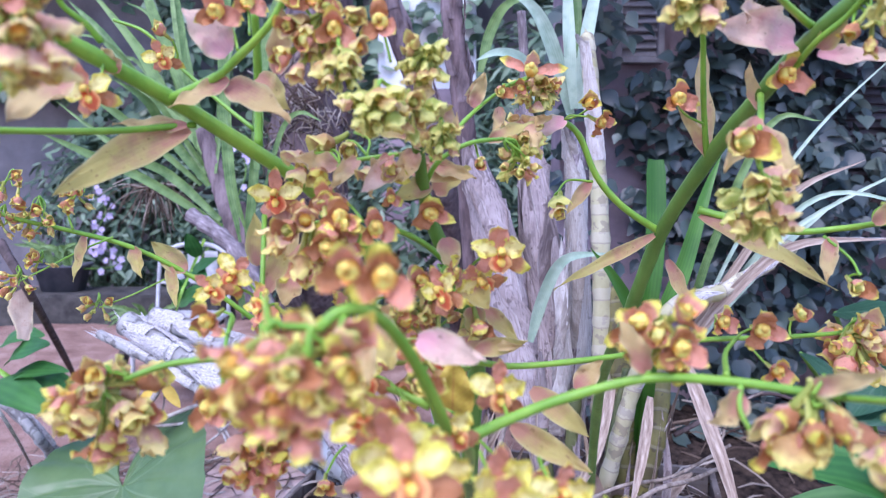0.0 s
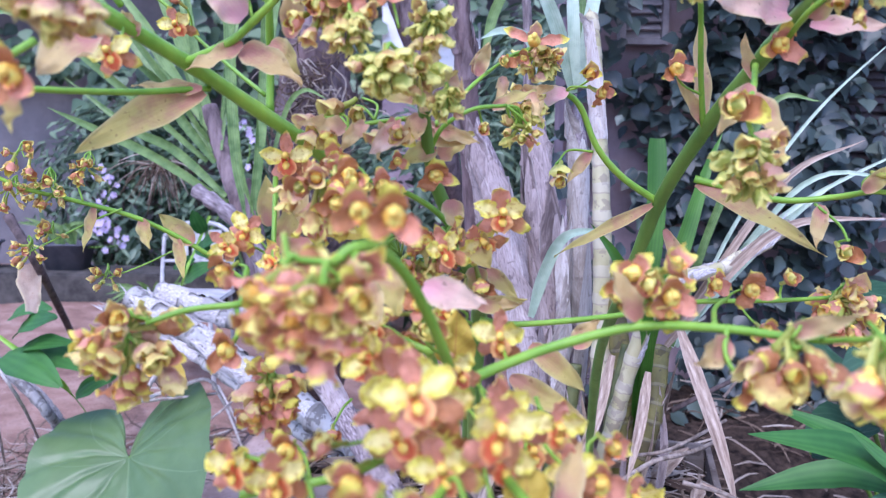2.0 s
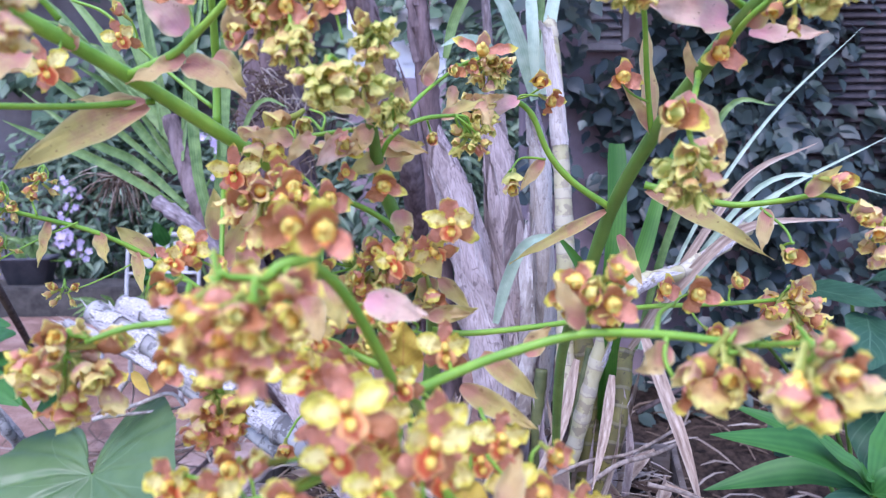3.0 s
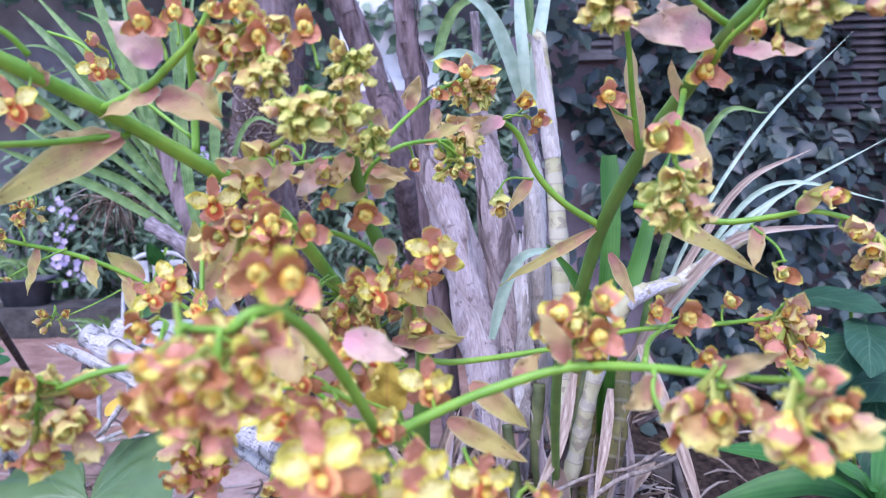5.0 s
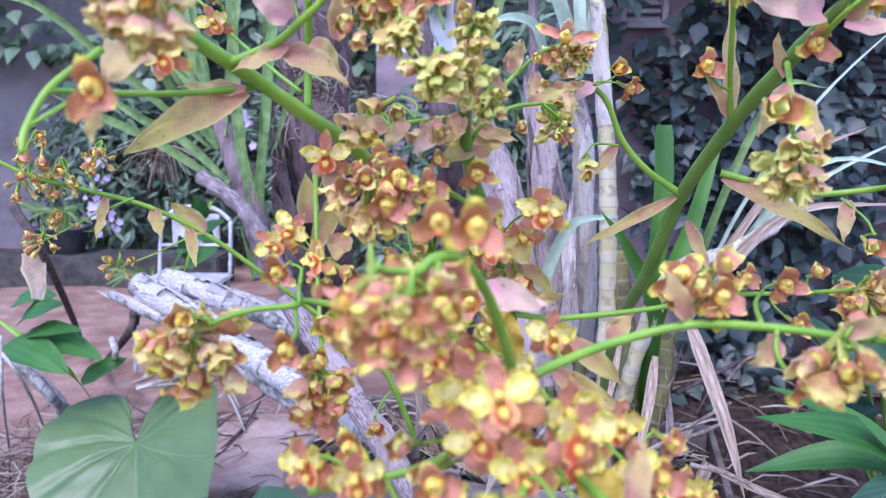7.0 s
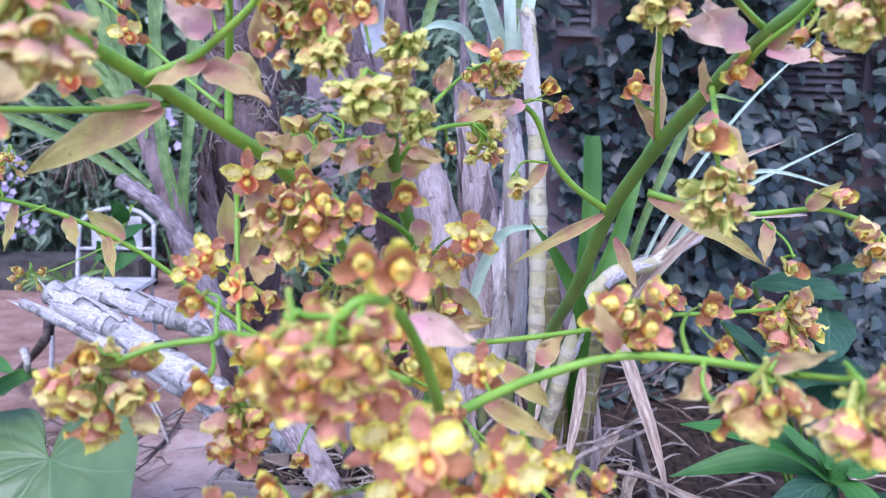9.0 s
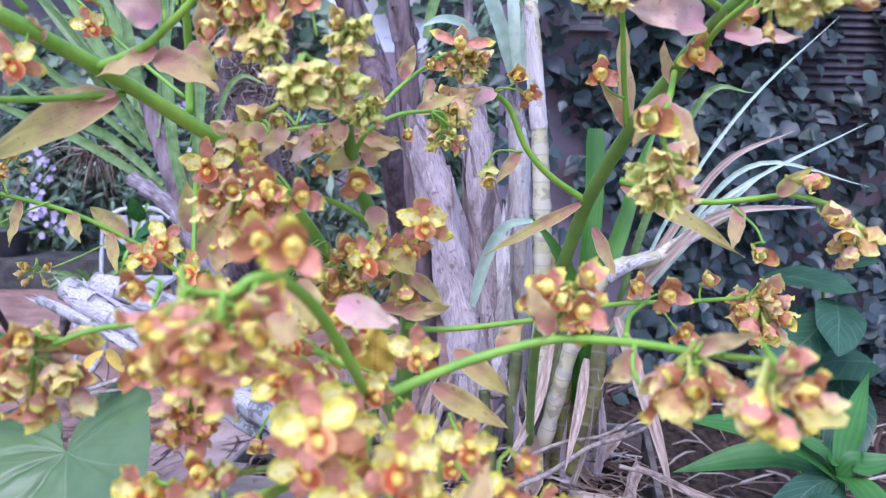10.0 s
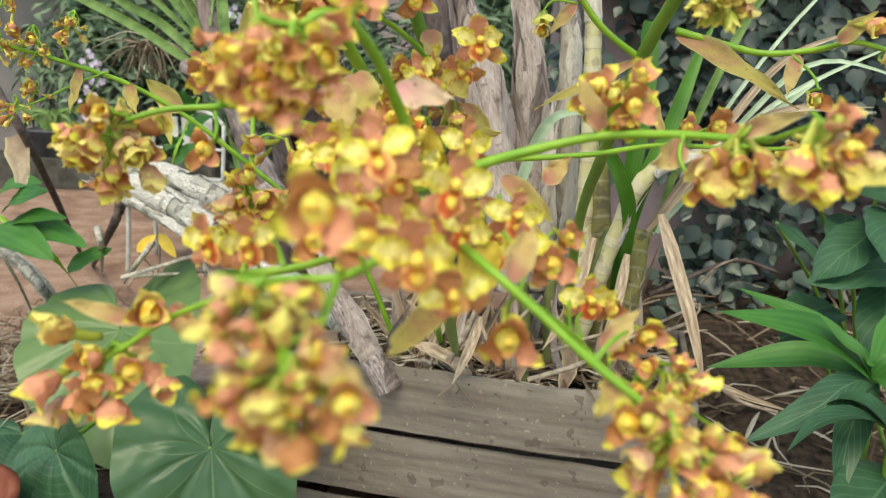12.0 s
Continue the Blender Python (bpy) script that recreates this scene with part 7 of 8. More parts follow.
flower(S, "nodr", (-0.119, 0.285, 0.885), (0.8, -0.5, -0.4), 1.28, -0.5, (-0.133, 0.285, 0.899), 609)
flower(S, "cup", (-0.141, 0.275, 0.888), (0, -1, -0.3), 0.96, 0.9, (-0.133, 0.285, 0.899), 610)
bract(S, (-0.124, 0.285, 0.912), (-0.155, 0.28, 0.922), 0.01, M_BRACT_PINK, bend=0.3, cup=0.6, seed=160)
bract(S, (-0.109, 0.285, 0.92), (-0.095, 0.28, 0.91), 0.014, M_BRACT_PINK, bend=-0.3, cup=0.6, seed=161)
bract(S, (-0.124, 0.285, 0.906), (-0.118, 0.28, 0.895), 0.013, M_BRACT_PINK, bend=0.3, cup=0.6, seed=162)
bract(S, (-0.107, 0.285, 0.916), (-0.091, 0.28, 0.907), 0.012, M_BRACT, bend=-0.4, cup=0.6, seed=163)
# old bracts and flowers crowded at the heart of the spike
bract(S, (0.002, 0.5, 1.055), (0.006, 0.488, 1.034), 0.018, M_BRACT_PINK, bend=0.5, cup=0.6, seed=140)
bract(S, (0.014, 0.5, 1.029), (0.029, 0.488, 1.01), 0.024, M_BRACT, bend=-0.5, cup=0.6, seed=141)
bract(S, (0.029, 0.52, 1.004), (0.05, 0.508, 0.985), 0.014, M_BRACT, bend=0.4, cup=0.6, seed=142)
bract(S, (0.021, 0.51, 1.006), (0.02, 0.498, 0.987), 0.018, M_BRACT, bend=-0.3, cup=0.6, seed=143)
bract(S, (-0.032, 0.5, 1.008), (-0.013, 0.488, 0.99), 0.022, M_BRACT, bend=0.6, cup=0.6, seed=144)
bract(S, (-0.015, 0.51, 1.01), (-0.003, 0.498, 0.995), 0.02, M_BRACT, bend=-0.5, cup=0.6, seed=145)
bract(S, (0.006, 0.5, 0.985), (0.051, 0.488, 0.985), 0.012, M_BRACT_PINK, bend=0.2, cup=0.6, seed=146)
bract(S, (-0.114, 0.54, 1.076), (-0.104, 0.528, 1.033), 0.02, M_BRACT_PINK, bend=-0.4, cup=0.6, seed=147)
bract(S, (-0.103, 0.52, 1.026), (-0.107, 0.508, 1.009), 0.022, M_BRACT_PINK, bend=0.5, cup=0.6, seed=148)
bract(S, (-0.025, 0.53, 1.1), (0.018, 0.518, 1.096), 0.016, M_BRACT_PINK, bend=0.4, cup=0.6, seed=149)
bract(S, (-0.009, 0.52, 1.09), (-0.032, 0.508, 1.081), 0.018, M_BRACT, bend=-0.4, cup=0.6, seed=150)
bract(S, (-0.047, 0.36, 1.021), (-0.035, 0.348, 1.0), 0.024, M_BRACT_PINK, bend=0.4, cup=0.6, seed=151)
bract(S, (-0.036, 0.38, 1.026), (-0.026, 0.368, 1.003), 0.022, M_BRACT, bend=-0.4, cup=0.6, seed=152)
bract(S, (-0.02, 0.5, 1.037), (-0.014, 0.488, 1.012), 0.014, M_BRACT, bend=0.5, cup=0.6, seed=153)
flower(S, "open", (0.0, 0.47, 1.024), (-0.5, -1, 0.1), 1.0, 0.4, (0.014, 0.53, 1.013), 530)
flower(S, "cup", (-0.025, 0.49, 1.002), (0.2, -1, -0.3), 0.8, 0.5, (0.014, 0.53, 1.013), 531)
flower(S, "half", (-0.015, 0.5, 1.002), (-0.2, -1, -0.5), 0.9, 0.2, (0.014, 0.53, 1.013), 532)
flower(S, "half", (-0.009, 0.5, 0.997), (0.4, -1, -0.6), 0.85, 0.9, (0.014, 0.53, 1.013), 533)
flower(S, "half", (0.023, 0.5, 0.999), (0.2, -0.9, -0.7), 1.1, 0.2, (0.014, 0.53, 1.013), 534)

# right-hand spike
right_spike = thing("flower_spike", (0.30, 1.5, BOX_A.z - 0.05), "thick green orchid spike with budding side branches", "orchid flowers", "orchid spikes")
R = right_spike
stem(R, [(0.30, 1.5, BOX_A.z - 0.05), (0.215, 1.023, 0.789), (0.190, 0.769, 0.950), (0.198, 0.688, 1.043), (0.210, 0.604, 1.109), (0.221, 0.538, 1.151), (0.227, 0.491, 1.176), (0.237, 0.452, 1.196), (0.248, 0.424, 1.212)], 0.0074, 0.0050, "stem", M_STEM_DARK)
stem(R, [(0.197, 0.688, 1.043), (0.160, 0.680, 1.067), (0.135, 0.673, 1.094), (0.118, 0.667, 1.129), (0.099, 0.658, 1.141), (0.076, 0.647, 1.138)], 0.0046, 0.003)
stem(R, [(0.132, 0.673, 1.089), (0.109, 0.668, 1.090), (0.098, 0.661, 1.078)], 0.0016, 0.0013)
stem(R, [(0.208, 0.620, 1.067), (0.234, 0.609, 1.060), (0.274, 0.598, 1.051), (0.311, 0.584, 1.055), (0.323, 0.547, 1.061), (0.355, 0.535, 1.052)], 0.0042, 0.0026)
stem(R, [(0.280, 0.558, 1.051), (0.294, 0.546, 1.036), (0.295, 0.534, 1.025)], 0.0016, 0.0013)
stem(R, [(0.208, 0.604, 1.106), (0.195, 0.578, 1.150), (0.181, 0.543, 1.194), (0.161, 0.494, 1.206), (0.145, 0.453, 1.201)], 0.0034, 0.0022)
stem(R, [(0.199, 0.587, 1.134), (0.182, 0.577, 1.140), (0.176, 0.578, 1.148)], 0.0014, 0.0012)
stem(R, [(0.217, 0.528, 1.150), (0.192, 0.466, 1.129), (0.173, 0.424, 1.112), (0.171, 0.412, 1.100)], 0.0030, 0.0022)
stem(R, [(0.229, 0.482, 1.187), (0.206, 0.462, 1.194), (0.184, 0.443, 1.203)], 0.0034, 0.0026)
stem(R, [(0.224, 0.499, 1.161), (0.224, 0.470, 1.175), (0.234, 0.452, 1.188), (0.236, 0.433, 1.199)], 0.0028, 0.002)
hop(R, (0.139, 0.429, 1.211), 0.034, 0.032, None, 101, 1.0, (-0.05, 0, -1), 0.7, 0, pale=0.45)
flower(R, "cup", (0.175, 0.577, 1.152), (-0.05, -1, 0.0), 1.25, 0.0, (0.179, 0.580, 1.146), 102)
flower(R, "cup", (0.218, 0.497, 1.159), (0.1, -1, 0.05), 1.2, 0.0, (0.223, 0.519, 1.156), 103)
flower(R, "half", (0.162, 0.42, 1.116), (-0.1, -1, -0.15), 1.55, 0.0, (0.173, 0.424, 1.112), 104)
hop(R, (0.171, 0.411, 1.098), 0.036, 0.032, None, 105, 1.15, (0.03, 0, -1), 0.8, 0, pale=0.5)
flower(R, "nod", (0.176, 0.397, 1.095), (0.2, -1, 0.0), 0.8, 0.0, (0.171, 0.412, 1.100), 106)
cluster(R, (0.236, 0.431, 1.179), 0.012, "hbh", (0.240, 0.452, 1.194), 107)
flower(R, "half", (0.119, 0.629, 1.152), (-0.1, -1, 0.2), 1.25, 0.0, (0.104, 0.658, 1.142), 108)
flower(R, "cup", (0.126, 0.627, 1.139), (0.5, -0.6, -0.3), 1.1, 0.6, (0.104, 0.658, 1.142), 109)
hop(R, (0.068, 0.628, 1.143), 0.032, 0.032, None, 110, 0.95, (0.05, 0, -1), 0.75, 0, pale=0.35)
flower(R, "nodg", (0.100, 0.653, 1.074), (-0.2, -0.9, -0.5), 1.45, 0.0, (0.098, 0.661, 1.079), 111)
flower(R, "nod", (0.097, 0.650, 1.066), (0.1, -0.9, -0.6), 1.25, 0.4, (0.098, 0.661, 1.079), 118)
flower(R, "half", (0.324, 0.538, 1.073), (0.6, -1, -0.1), 1.25, 0.3, (0.313, 0.553, 1.062), 112)
flower(R, "half", (0.291, 0.534, 1.019), (-0.1, -1, -0.2), 1.15, 0.0, (0.296, 0.534, 1.026), 113)
flower(R, "half", (0.341, 0.530, 1.046), (0.1, -1, -0.2), 0.85, 0.0, (0.341, 0.541, 1.054), 114)
hop(R, (0.357, 0.524, 1.046), 0.030, 0.026, None, 115, 1.35, (0.1, 0, -1), 0.9, 0, pale=0.5)
hop(R, (0.226, 0.374, 1.200), 0.034, 0.038, None, 116, 1.0, (-0.05, 0, -1), 0.8, 1, pale=0.35)
flower(R, "nod", (0.252, 0.370, 1.174), (0.4, -1, -0.2), 1.0, 0.4, (0.255, 0.392, 1.191), 117)
bract(R, (0.210, 0.620, 1.063), (0.295, 0.574, 1.011), 0.022, M_BRACT, bend=-0.4, seed=50, shape=shape_lance)
bract(R, (0.208, 0.604, 1.111), (0.190, 0.573, 1.198), 0.017, M_BRACT_TAN, bend=0.4, seed=51)
bract(R, (0.221, 0.491, 1.180), (0.160, 0.461, 1.184), 0.032, M_BRACT_ROSE, bend=-0.4, wave=0.007, seed=52)
bract(R, (0.190, 0.478, 1.184), (0.179, 0.462, 1.203), 0.018, M_BRACT_ROSE, bend=0.5, wave=0.006, seed=165)
bract(R, (0.236, 0.490, 1.172), (0.273, 0.462, 1.168), 0.016, M_BRACT_ROSE, bend=0.6, seed=53)
bract(R, (0.219, 0.537, 1.141), (0.2055, 0.520, 1.171), 0.013, M_BRACT_TAN, bend=0.9, cup=1.1, seed=54)
bract(R, (0.193, 0.688, 1.041), (0.104, 0.673, 0.996), 0.014, M_BRACT, bend=0.4, seed=55)
bract(R, (0.208, 0.604, 1.109), (0.179, 0.588, 1.147), 0.012, M_BRACT_PINK, bend=-0.4, seed=56)
bract(R, (0.285, 0.557, 1.050), (0.273, 0.535, 1.021), 0.015, M_BRACT_PINK, bend=0.4, seed=57)
bract(R, (0.186, 0.455, 1.125), (0.198, 0.431, 1.087), 0.018, M_BRACT_PINK, bend=-0.4, seed=58)
bract(R, (0.187, 0.456, 1.130), (0.160, 0.432, 1.100), 0.016, M_BRACT_PINK, bend=0.4, seed=59)
bract(R, (0.104, 0.658, 1.142), (0.068, 0.636, 1.123), 0.018, M_BRACT_ROSE, bend=-0.4, seed=60)
bract(R, (0.130, 0.673, 1.089), (0.108, 0.660, 1.063), 0.014, M_BRACT_PINK, bend=0.4, seed=61)
bract(R, (0.313, 0.552, 1.061), (0.331, 0.539, 1.082), 0.015, M_BRACT, bend=-0.4, seed=62)
bract(R, (0.209, 0.705, 1.016), (0.229, 0.690, 0.970), 0.016, M_BRACT_PINK, bend=0.4, seed=63)
bract(R, (0.232, 0.480, 1.174), (0.239, 0.462, 1.194), 0.016, M_BRACT, bend=-0.4, seed=64)

# far spike on the left
far_spike = thing("flower_spike", (-0.06, 1.50, 0.42), "slender drooping orchid spike of small dull yellow flowers", "orchid flowers", "orchid spikes")
L3 = far_spike
stem(L3, [(-0.06, 1.50, 0.42), (-0.147, 1.45, 0.641), (-0.252, 1.4, 0.744), (-0.344, 1.34, 0.837), (-0.428, 1.288, 0.917), (-0.514, 1.244, 0.973), (-0.600, 1.197, 1.006), (-0.652, 1.149, 1.027), (-0.702, 1.122, 1.058)], 0.006, 0.0028, "stem", M_STEM)
stem(L3, [(-0.533, 1.225, 0.991), (-0.583, 1.213, 0.969), (-0.627, 1.190, 0.944), (-0.660, 1.168, 0.925)], 0.0024, 0.0018)
stem(L3, [(-0.583, 1.196, 1.004), (-0.592, 1.200, 1.037), (-0.578, 1.202, 1.060)], 0.0024, 0.0018)
stem(L3, [(-0.444, 1.279, 0.928), (-0.517, 1.265, 0.892), (-0.574, 1.253, 0.870)], 0.002, 0.0016)
for i, (p, rad, st) in enumerate((
    ((-0.578, 1.202, 1.055), 0.028, "hbbhbh"), ((-0.629, 1.168, 1.022), 0.035, "hbbhcbbh"), ((-0.651, 1.144, 1.074), 0.025, "hbbh"),
    ((-0.636, 1.191, 0.953), 0.018, "hbb"), ((-0.665, 1.168, 0.925), 0.024, "hbbhb"), ((-0.579, 1.253, 0.870), 0.022, "hbgb"), ((-0.669, 1.147, 1.015), 0.03, "hbbhb"))):
    cluster(L3, p, rad, st, None, 200 + i, scale=1.15)
for i, (a, b, w) in enumerate((((-0.509, 1.244, 0.973), (-0.492, 1.228, 0.926), 0.03), ((-0.435, 1.279, 0.928), (-0.485, 1.264, 0.978), 0.045), ((-0.574, 1.216, 0.996), (-0.583, 1.188, 0.927), 0.022), ((-0.460, 1.270, 0.939), (-0.443, 1.243, 0.876), 0.025))):
    bract(L3, a, b, w, M_BRACT, seed=80 + i)

# ---- small things on the left ----
M_TAN = material("tan dry leaf", bract_colour((0.30, 0.215, 0.155), (0.40, 0.31, 0.23)), 0.8, 0.15, 0.4, 100, 0.15)
M_YELLOW_LEAF = material("yellow leaf", two_tone((0.72, 0.46, 0.05), (0.85, 0.62, 0.12), 30), 0.5, 0.3, 0.2, 60, 0.2)


def rod(parent, pts, r, mat, name="rod"):
    t = tube([p - Vector(parent.location) for p in smooth_path(pts, 5)], r, r, 8)
    part(name, mesh_of(name, t[0], t[1], mat, t[2]), parent)


def twig(pts, r, mat, label, name="twig"):
    t = thing(name, pts[0], label, "twig", "dry sticks on the ground")
    tb = tube([p - Vector(pts[0]) for p in smooth_path(pts, 5)], r, r * 0.75, 7, 0.05, 0.12, 0.1)
    part("stick", mesh_of("stick", tb[0], tb[1], mat, tb[2]), t)


# white plastic chair behind the canes
chair = thing("white_chair", (-1.234, 3.538, 0.000), "old white plastic garden chair behind dry canes", "chair")
C = Vector(chair.location)
for dx, dy in ((-0.17, -0.17), (0.17, -0.17), (-0.17, 0.17), (0.17, 0.17)):
    rod(chair, [C + Vector((dx * 1.06, dy * 1.06, 0.0)), C + Vector((dx, dy, 0.2)), C + Vector((dx * 0.97, dy * 0.97, 0.39))], 0.011, M_CHAIR, "leg")
bm_part("seat", box(-0.19, 0.19, -0.19, 0.18, 0.385, 0.405, 0.008), M_CHAIR, chair)
bm_part("apron", box(-0.165, 0.165, -0.185, -0.173, 0.315, 0.384, 0.003), M_CHAIR, chair)
for dx in (-0.175, 0.175):
    rod(chair, [C + Vector((dx, 0.165, 0.40)), C + Vector((dx, 0.19, 0.52)), C + Vector((dx * 0.98, 0.22, 0.66))], 0.010, M_CHAIR, "back_post")
rod(chair, [C + Vector((-0.172, 0.22, 0.66)), C + Vector((-0.10, 0.235, 0.715)), C + Vector((0.0, 0.24, 0.73)), C + Vector((0.10, 0.235, 0.715)), C + Vector((0.172, 0.22, 0.66))], 0.011, M_CHAIR, "back_rail")
rod(chair, [C + Vector((-0.17, 0.195, 0.54)), C + Vector((0.0, 0.205, 0.54)), C + Vector((0.17, 0.195, 0.54))], 0.008, M_CHAIR, "back_rail")
for dx in (-0.085, 0.0, 0.085):
    bm_part("back_slat", box(dx - 0.033, dx + 0.033, 0.209, 0.217, 0.545, 0.695, 0.003), M_CHAIR, chair)
twig([(-0.900, 1.951, 0.549), (-0.889, 1.940, 0.505), (-1.541, 3.371, 0.000)], 0.010, M_TWIG, "short pale broken stick standing in the earth")
twig([(-0.731, 1.893, 0.531), (-0.781, 1.898, 0.466), (-1.372, 3.211, 0.000)], 0.008, M_TWIG, "pale dry stick leaning over the ground")
twig([(-0.859, 2.017, 0.608), (-0.879, 2.002, 0.547), (-1.620, 3.458, 0.000)], 0.014, M_DARKTWIG, "grey dry branch standing beside canes")
twig([(-0.809, 1.871, 0.439), (-0.699, 1.879, 0.475), (-0.611, 1.884, 0.500), (-0.564, 1.868, 0.437)], 0.006, M_TWIG, "thin bent pale twig over the earth")
twig([(-0.822, 1.919, 0.427), (-0.701, 1.921, 0.439), (-0.595, 1.923, 0.451)], 0.005, M_TWIG, "thin pale twig lying over the earth")
twig([(-0.783, 2.364, 0.020), (-0.722, 2.612, 0.050), (-0.742, 3.052, 0.040)], 0.006, M_DARKTWIG, "thin dark forked twig on the earth")
twig([(-0.893, 2.669, 0.030), (-0.763, 2.776, 0.050), (-0.648, 3.147, 0.030)], 0.005, M_TWIG, "thin pale twig on red earth")
twig([(-0.939, 3.116, 0.020), (-0.768, 2.646, 0.100), (-0.709, 2.560, 0.030)], 0.006, M_TWIG, "thin pale twig on red earth")
twig([(-1.460, 2.215, 0.542), (-1.272, 2.192, 0.390), (-1.173, 2.176, 0.285), (-1.335, 2.638, 0.000)], 0.016, M_CANE_DRY, "grey dry cane leaning to the ground")
twig([(-1.106, 1.891, 0.917), (-1.034, 1.923, 0.739), (-1.751, 3.624, 0.000)], 0.012, M_DARKTWIG, "dark thin stake leaning in the ground", "stake")
dry = thing("dry_leaf", (-1.050, 1.862, 0.801), "tan dried leaf hanging on a stake", "leaf")
b = blade(0.15, 0.060, lambda v: 0.75 + 0.25 * math.sin(v * 5), 7, 10, 0.5, 0.7, 0.007, 2, seed=4, crumple=0.3, twist=0.5)
part("leaf_blade", mesh_of("leaf_blade", b[0], b[1], M_TAN, b[2]), dry, Matrix.Translation(-Vector(dry.location)) @ along((-1.050, 1.862, 0.801), (-0.992, 1.809, 0.677), (0, -1, 0.2)))
# added slab in a paler earth colour, in place of light falling on bare ground
M_SLAB = material("lit earth", speckled(two_tone((0.40, 0.27, 0.215), (0.58, 0.43, 0.36), 9), (0.24, 0.15, 0.115), 60, 0.64, 0.4), 0.95, 0.1, 0.6, 50)
slab = thing("lit_earth_patch", (-0.647, 2.476, 0.0), "flat pale slab added as a lit patch of bare earth", "stone")
SR = random.Random(19)
rim = [(0.24 * (1 + SR.uniform(-0.16, 0.16)) * math.cos(6.2832 * k / 18), 0.34 * (1 + SR.uniform(-0.16, 0.16)) * math.sin(6.2832 * k / 18)) for k in range(18)]
Vs = [(x * q, y * q, z + 0.006 * noise.noise(Vector((x * 9, y * 9, z * 30)))) for q, z in ((1.0, -0.02), (1.02, 0.018), (0.96, 0.03), (0.6, 0.034), (0.25, 0.033)) for x, y in rim] + [(0, 0, 0.034)]
Fs = [(j * 18 + k, j * 18 + (k + 1) % 18, (j + 1) * 18 + (k + 1) % 18, (j + 1) * 18 + k) for j in range(4) for k in range(18)] + [(72 + k, 72 + (k + 1) % 18, 90) for k in range(18)]
part("slab", mesh_of("slab", Vs, Fs, M_SLAB), slab)
yl = thing("yellow_seedling", (-1.240, 3.230, 0.000), "small shoot with two yellow leaves", "plant")
for k, (a, t) in enumerate((((-0.770, 1.888, 0.508), (-0.728, 1.878, 0.553)), ((-0.714, 1.899, 0.554), (-0.670, 1.867, 0.510)))):
    b = blade((Vector(t) - Vector(a)).length * 1.1, 0.03, shape_petal, 4, 6, -0.4, 0.3, 0.001, 2, seed=k)
    part("leaf", mesh_of("leaf", b[0], b[1], M_YELLOW_LEAF, b[2]), yl, Matrix.Translation(-Vector(yl.location)) @ along(a, t, (0, -0.8, 0.5)))
    rod(yl, [Vector(yl.location), Vector(a).lerp(yl.location, 0.5) + Vector((0.01, 0, 0.01)), Vector(a)], 0.003, M_TWIG, "leaf_stalk")

pot = thing("terracotta_pot", (-0.961, 1.364, -0.144), "terracotta plant pot low beside leaves", "plant pot")
pot.location.z = 0.0
pot.location.y -= 0.09
n = 32
prof = ((0.0, 0.0), (0.10, 0.0), (0.14, 0.11), (0.155, 0.11), (0.16, 0.15), (0.14, 0.15), (0.13, 0.11), (0.0, 0.10))
Vp = [(r * math.cos(6.28319 * k / n), r * math.sin(6.28319 * k / n), z) for r, z in prof for k in range(n)]
Fp = [(j * n + k, j * n + (k + 1) % n, (j + 1) * n + (k + 1) % n, (j + 1) * n + k) for j in range(len(prof) - 1) for k in range(n)]
part("body", mesh_of("body", Vp, Fp, M_TERRA), pot)
PC = Vector((-1.214, 1.986, 0.050))
litter("dry_grass", "heap of grey dry grass on the ground", lambda g: PC + Vector((g.gauss(0, 0.16), g.gauss(0, 0.16), g.uniform(0.0, 0.12))), 500, 0.16, 0.0022, M_STRAW, 24, 0.6)

# pale wall seen between the trunks
house = bm_part("wall_white", box(-0.55, 0.28, 6.6, 6.8, 1.78, 3.2), M_WHITE, None)
tagged(house, "whitewashed wall far behind the trees", "wall", kind="structure")
plinth = bm_part("wall_base", box(-0.55, 0.28, 6.58, 6.82, -0.05, 1.779), M_WALL_DARK, None)
tagged(plinth, "dark stained base of a whitewashed wall", "wall", kind="structure")

# green shoot in front of the chair
shoot = thing("leafy_shoot", (-1.452, 3.867, 0.000), "young leafy green shoot beside dry canes", "plant")
strap(shoot, [(-1.452, 3.867, 0.000), (-0.830, 2.331, 0.654), (-0.785, 2.346, 0.778), (-0.741, 2.357, 0.884)], 0.010, M_STEM, name="stem", shape=lambda v: 1.0)
pointed_leaf(shoot, (-0.778, 2.345, 0.779), (-0.679, 2.292, 0.832), 0.040, (0, -0.8, 0.5), 21, M_ROSETTE)
pointed_leaf(shoot, (-0.818, 2.334, 0.682), (-0.702, 2.281, 0.746), 0.055, (0, -0.8, 0.5), 22, M_ROSETTE)
pointed_leaf(shoot, (-0.790, 2.342, 0.753), (-0.839, 2.292, 0.723), 0.04, (0, -0.8, 0.5), 23, M_ROSETTE)
pointed_leaf(shoot, (-0.806, 2.336, 0.702), (-0.828, 2.300, 0.784), 0.04, (0, -0.8, 0.5), 24, M_ROSETTE)
pointed_leaf(shoot, (-0.761, 2.351, 0.830), (-0.782, 2.314, 0.906), 0.05, (0, -0.8, 0.5), 25, M_ROSETTE)
pointed_leaf(shoot, (-0.773, 2.346, 0.787), (-0.715, 2.285, 0.762), 0.05, (0, -0.8, 0.5), 26, M_ROSETTE)
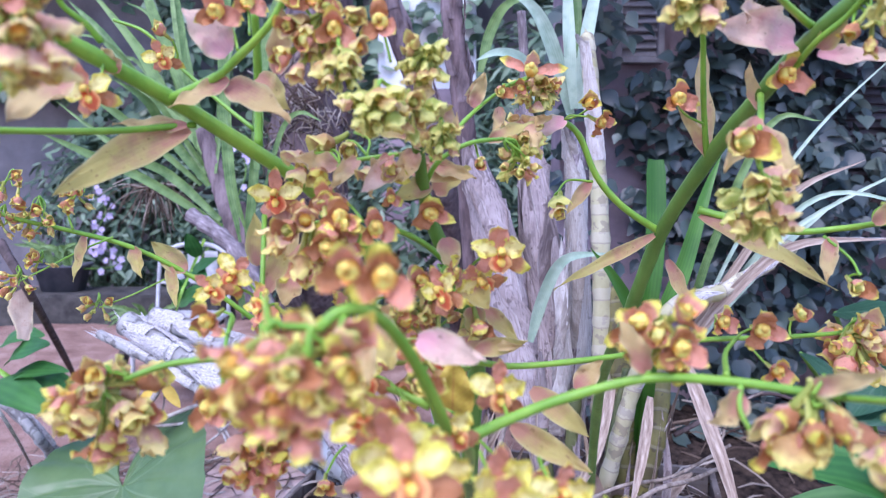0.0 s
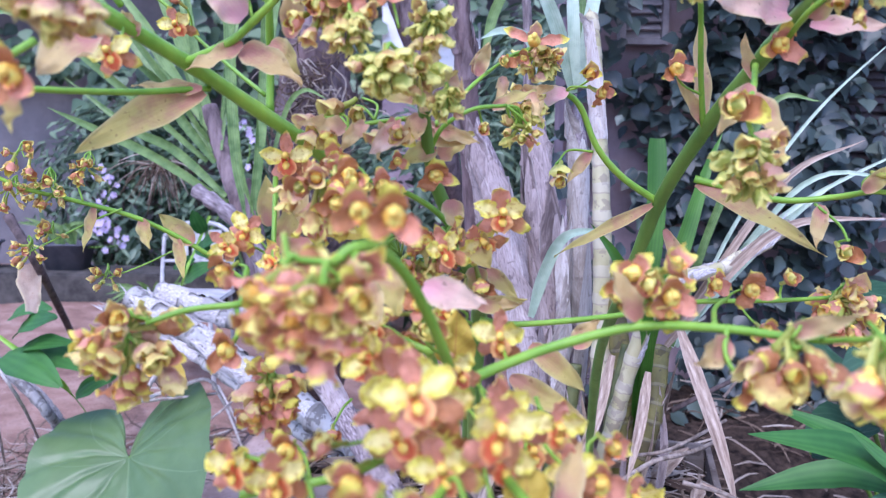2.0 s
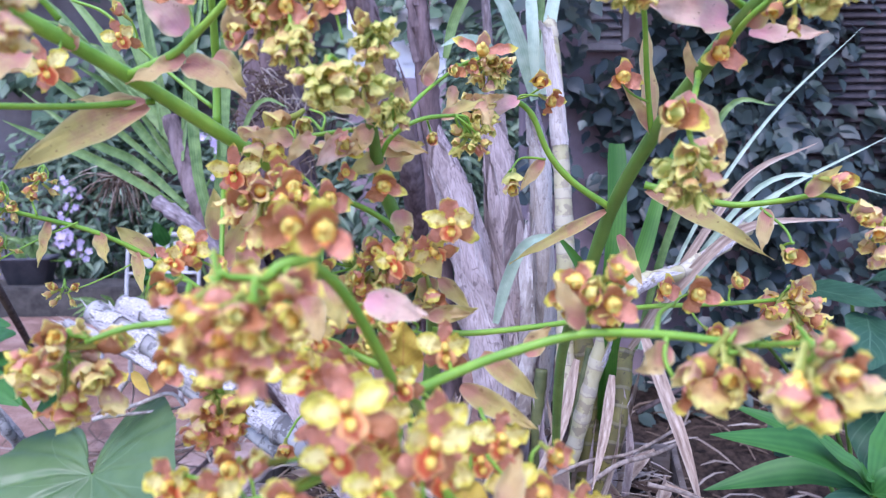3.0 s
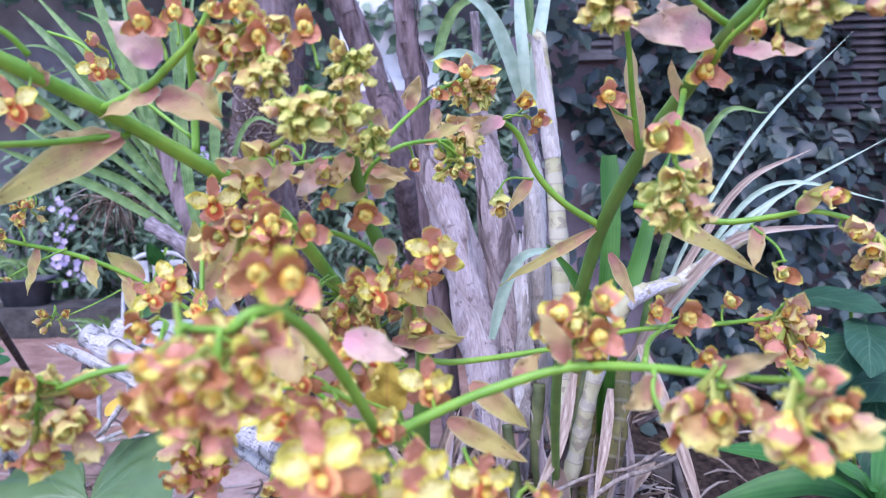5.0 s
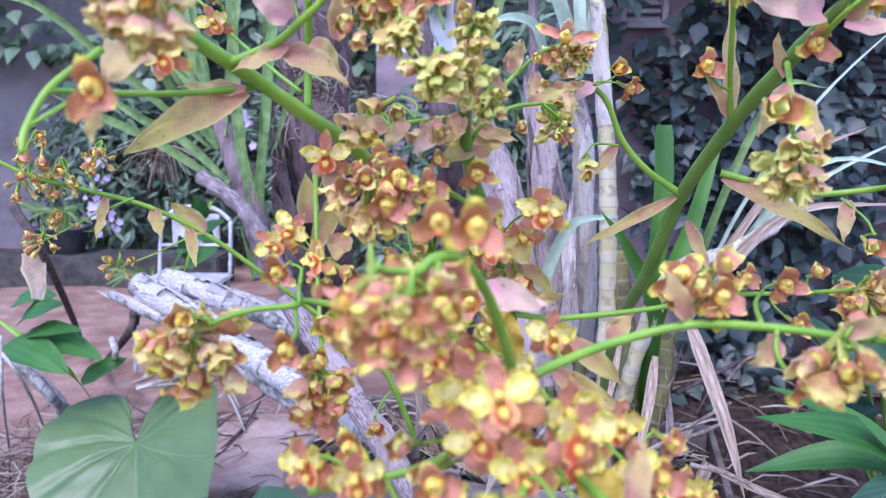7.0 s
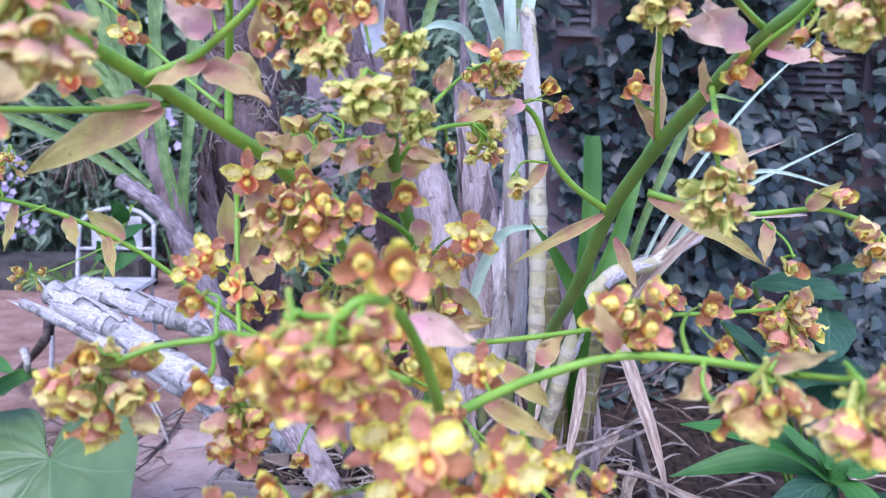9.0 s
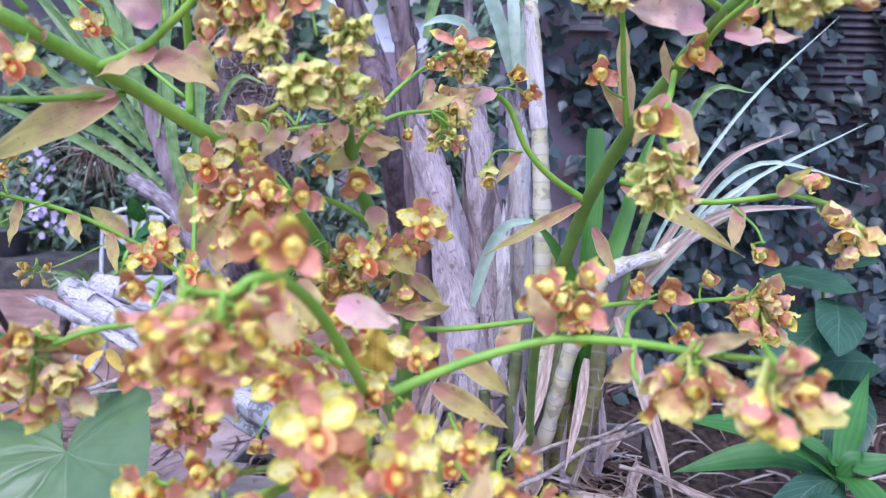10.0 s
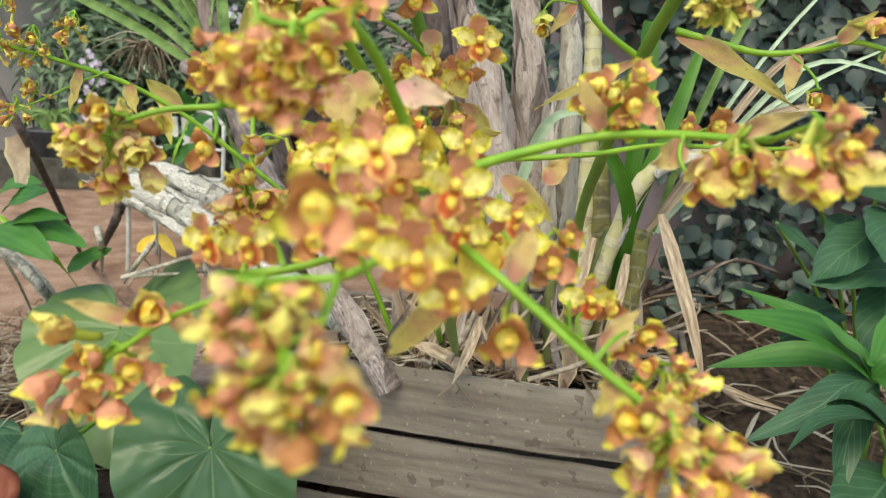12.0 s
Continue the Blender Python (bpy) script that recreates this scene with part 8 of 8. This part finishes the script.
# sticks among the litter beside the canes
twig([(0.191, 1.247, 0.469), (0.285, 1.256, 0.500), (0.363, 1.249, 0.555), (0.437, 1.291, 0.555), (0.507, 1.316, 0.572)], 0.005, M_STICK, "thin brown stick lying among dry leaves")
twig([(0.238, 1.298, 0.507), (0.326, 1.316, 0.535), (0.407, 1.301, 0.557), (0.531, 1.362, 0.592)], 0.004, M_STICK, "thin brown stick lying among dry leaves")
twig([(0.458, 1.460, 0.576), (0.570, 1.492, 0.620), (0.662, 1.519, 0.643), (0.757, 1.533, 0.614)], 0.005, M_DARKTWIG, "thin dark twig among ivy")
twig([(0.564, 1.467, 0.602), (0.606, 1.495, 0.633), (0.648, 1.500, 0.652)], 0.003, M_STICK, "thin forked brown twig among ivy")
twig([(0.404, 1.204, 0.539), (0.486, 1.199, 0.516), (0.546, 1.161, 0.484), (0.602, 1.130, 0.479)], 0.004, M_STICK, "long brown stick leaning across a bed")
twig([(0.134, 1.331, 0.478), (0.165, 1.345, 0.533), (0.224, 1.360, 0.594)], 0.005, M_STICK, "thin brown stick leaning on canes")
twig([(0.044, 1.281, 0.484), (0.084, 1.299, 0.558), (0.115, 1.341, 0.648)], 0.006, M_STICK, "thin brown stick leaning on canes")
twig([(-1.142, 1.859, 0.582), (-1.130, 1.825, 0.437), (-1.468, 2.415, 0.000)], 0.005, M_TWIG, "brown dry stick standing in the ground")
twig([(-1.202, 1.865, 0.609), (-1.079, 1.833, 0.468), (-1.425, 2.587, 0.000)], 0.005, M_TWIG, "brown dry stick leaning over the ground")

# tangle of thin twigs over the earth
twig([(-0.845, 2.565, 0.030), (-0.758, 2.629, 0.090), (-0.703, 2.991, 0.050)], 0.0035, M_DARKTWIG, "thin dark twig over red earth")
twig([(-0.935, 2.830, 0.030), (-0.866, 2.872, 0.080), (-0.877, 3.224, 0.050)], 0.005, M_TWIG, "pale dry twig over red earth")
twig([(-1.035, 3.351, 0.020), (-0.882, 2.969, 0.070), (-0.805, 2.842, 0.030)], 0.006, M_TWIG, "pale dry twig over red earth")
twig([(-0.889, 2.642, 0.020), (-0.790, 2.516, 0.050), (-0.740, 2.549, 0.030)], 0.0035, M_DARKTWIG, "thin dark twig over red earth")
twig([(-0.912, 2.754, 0.020), (-0.812, 2.708, 0.060), (-0.697, 2.711, 0.030)], 0.003, M_DARKTWIG, "thin dark twig over red earth")
twig([(-0.785, 2.364, 0.020), (-0.730, 2.372, 0.060), (-0.723, 2.644, 0.030)], 0.0035, M_DARKTWIG, "thin dark twig over red earth")
twig([(-0.821, 2.465, 0.020), (-0.760, 2.391, 0.040), (-0.721, 2.441, 0.030)], 0.005, M_TWIG, "pale dry twig over red earth")
twig([(-1.312, 3.115, 0.020), (-1.251, 3.124, 0.080), (-1.122, 3.131, 0.040)], 0.005, M_TWIG, "pale dry twig over red earth")

# tangle of pale air roots on the big trunk
TR = random.Random(31)
Vr, Fr = [], []
for k in range(170):
    c = Vector((-0.376, 2.170, 1.210)) + Vector((TR.gauss(0, 0.06), TR.uniform(-0.03, 0.02), TR.gauss(0, 0.13)))
    pts = [c]
    for q in range(3):
        pts.append(pts[-1] + Vector((TR.uniform(-.05, .05), TR.uniform(-.015, .015), TR.uniform(-.07, .03))))
    t = tube(smooth_path(pts, 3), 0.0022, 0.0012, 4)
    o = len(Vr)
    Vr += t[0]
    Fr += [tuple(i + o for i in f) for f in t[1]]
tagged(new("air_roots", mesh_of("air_roots", Vr, Fr, M_STRAW)), "tangle of pale dry air roots on a tree trunk", "roots", kind="stuff")

# fan of dry roots hanging below the strap leaves
FR = random.Random(41)
Vr, Fr = [], []
hub = Vector((-0.963, 2.561, 1.039))
for k in range(60):
    a = FR.gauss(0.0, 0.75)
    ln = FR.uniform(0.08, 0.17)
    d = Vector((math.sin(a), FR.uniform(-0.4, 0.2), -math.cos(a) * 0.9))
    q = hub + Vector((FR.gauss(0, 0.02), FR.gauss(0, 0.02), FR.gauss(0, 0.012)))
    t = tube(smooth_path([q, q + d * ln * 0.5 + Vector((0, 0, 0.012)), q + d * ln + Vector((0, 0, -0.02))], 3), 0.0028, 0.0014, 4)
    o = len(Vr)
    Vr += t[0]
    Fr += [tuple(i + o for i in f) for f in t[1]]
tagged(new("root_tuft", mesh_of("root_tuft", Vr, Fr, M_STRAW)), "fan of dry brown roots under strap leaves", "roots", kind="stuff")
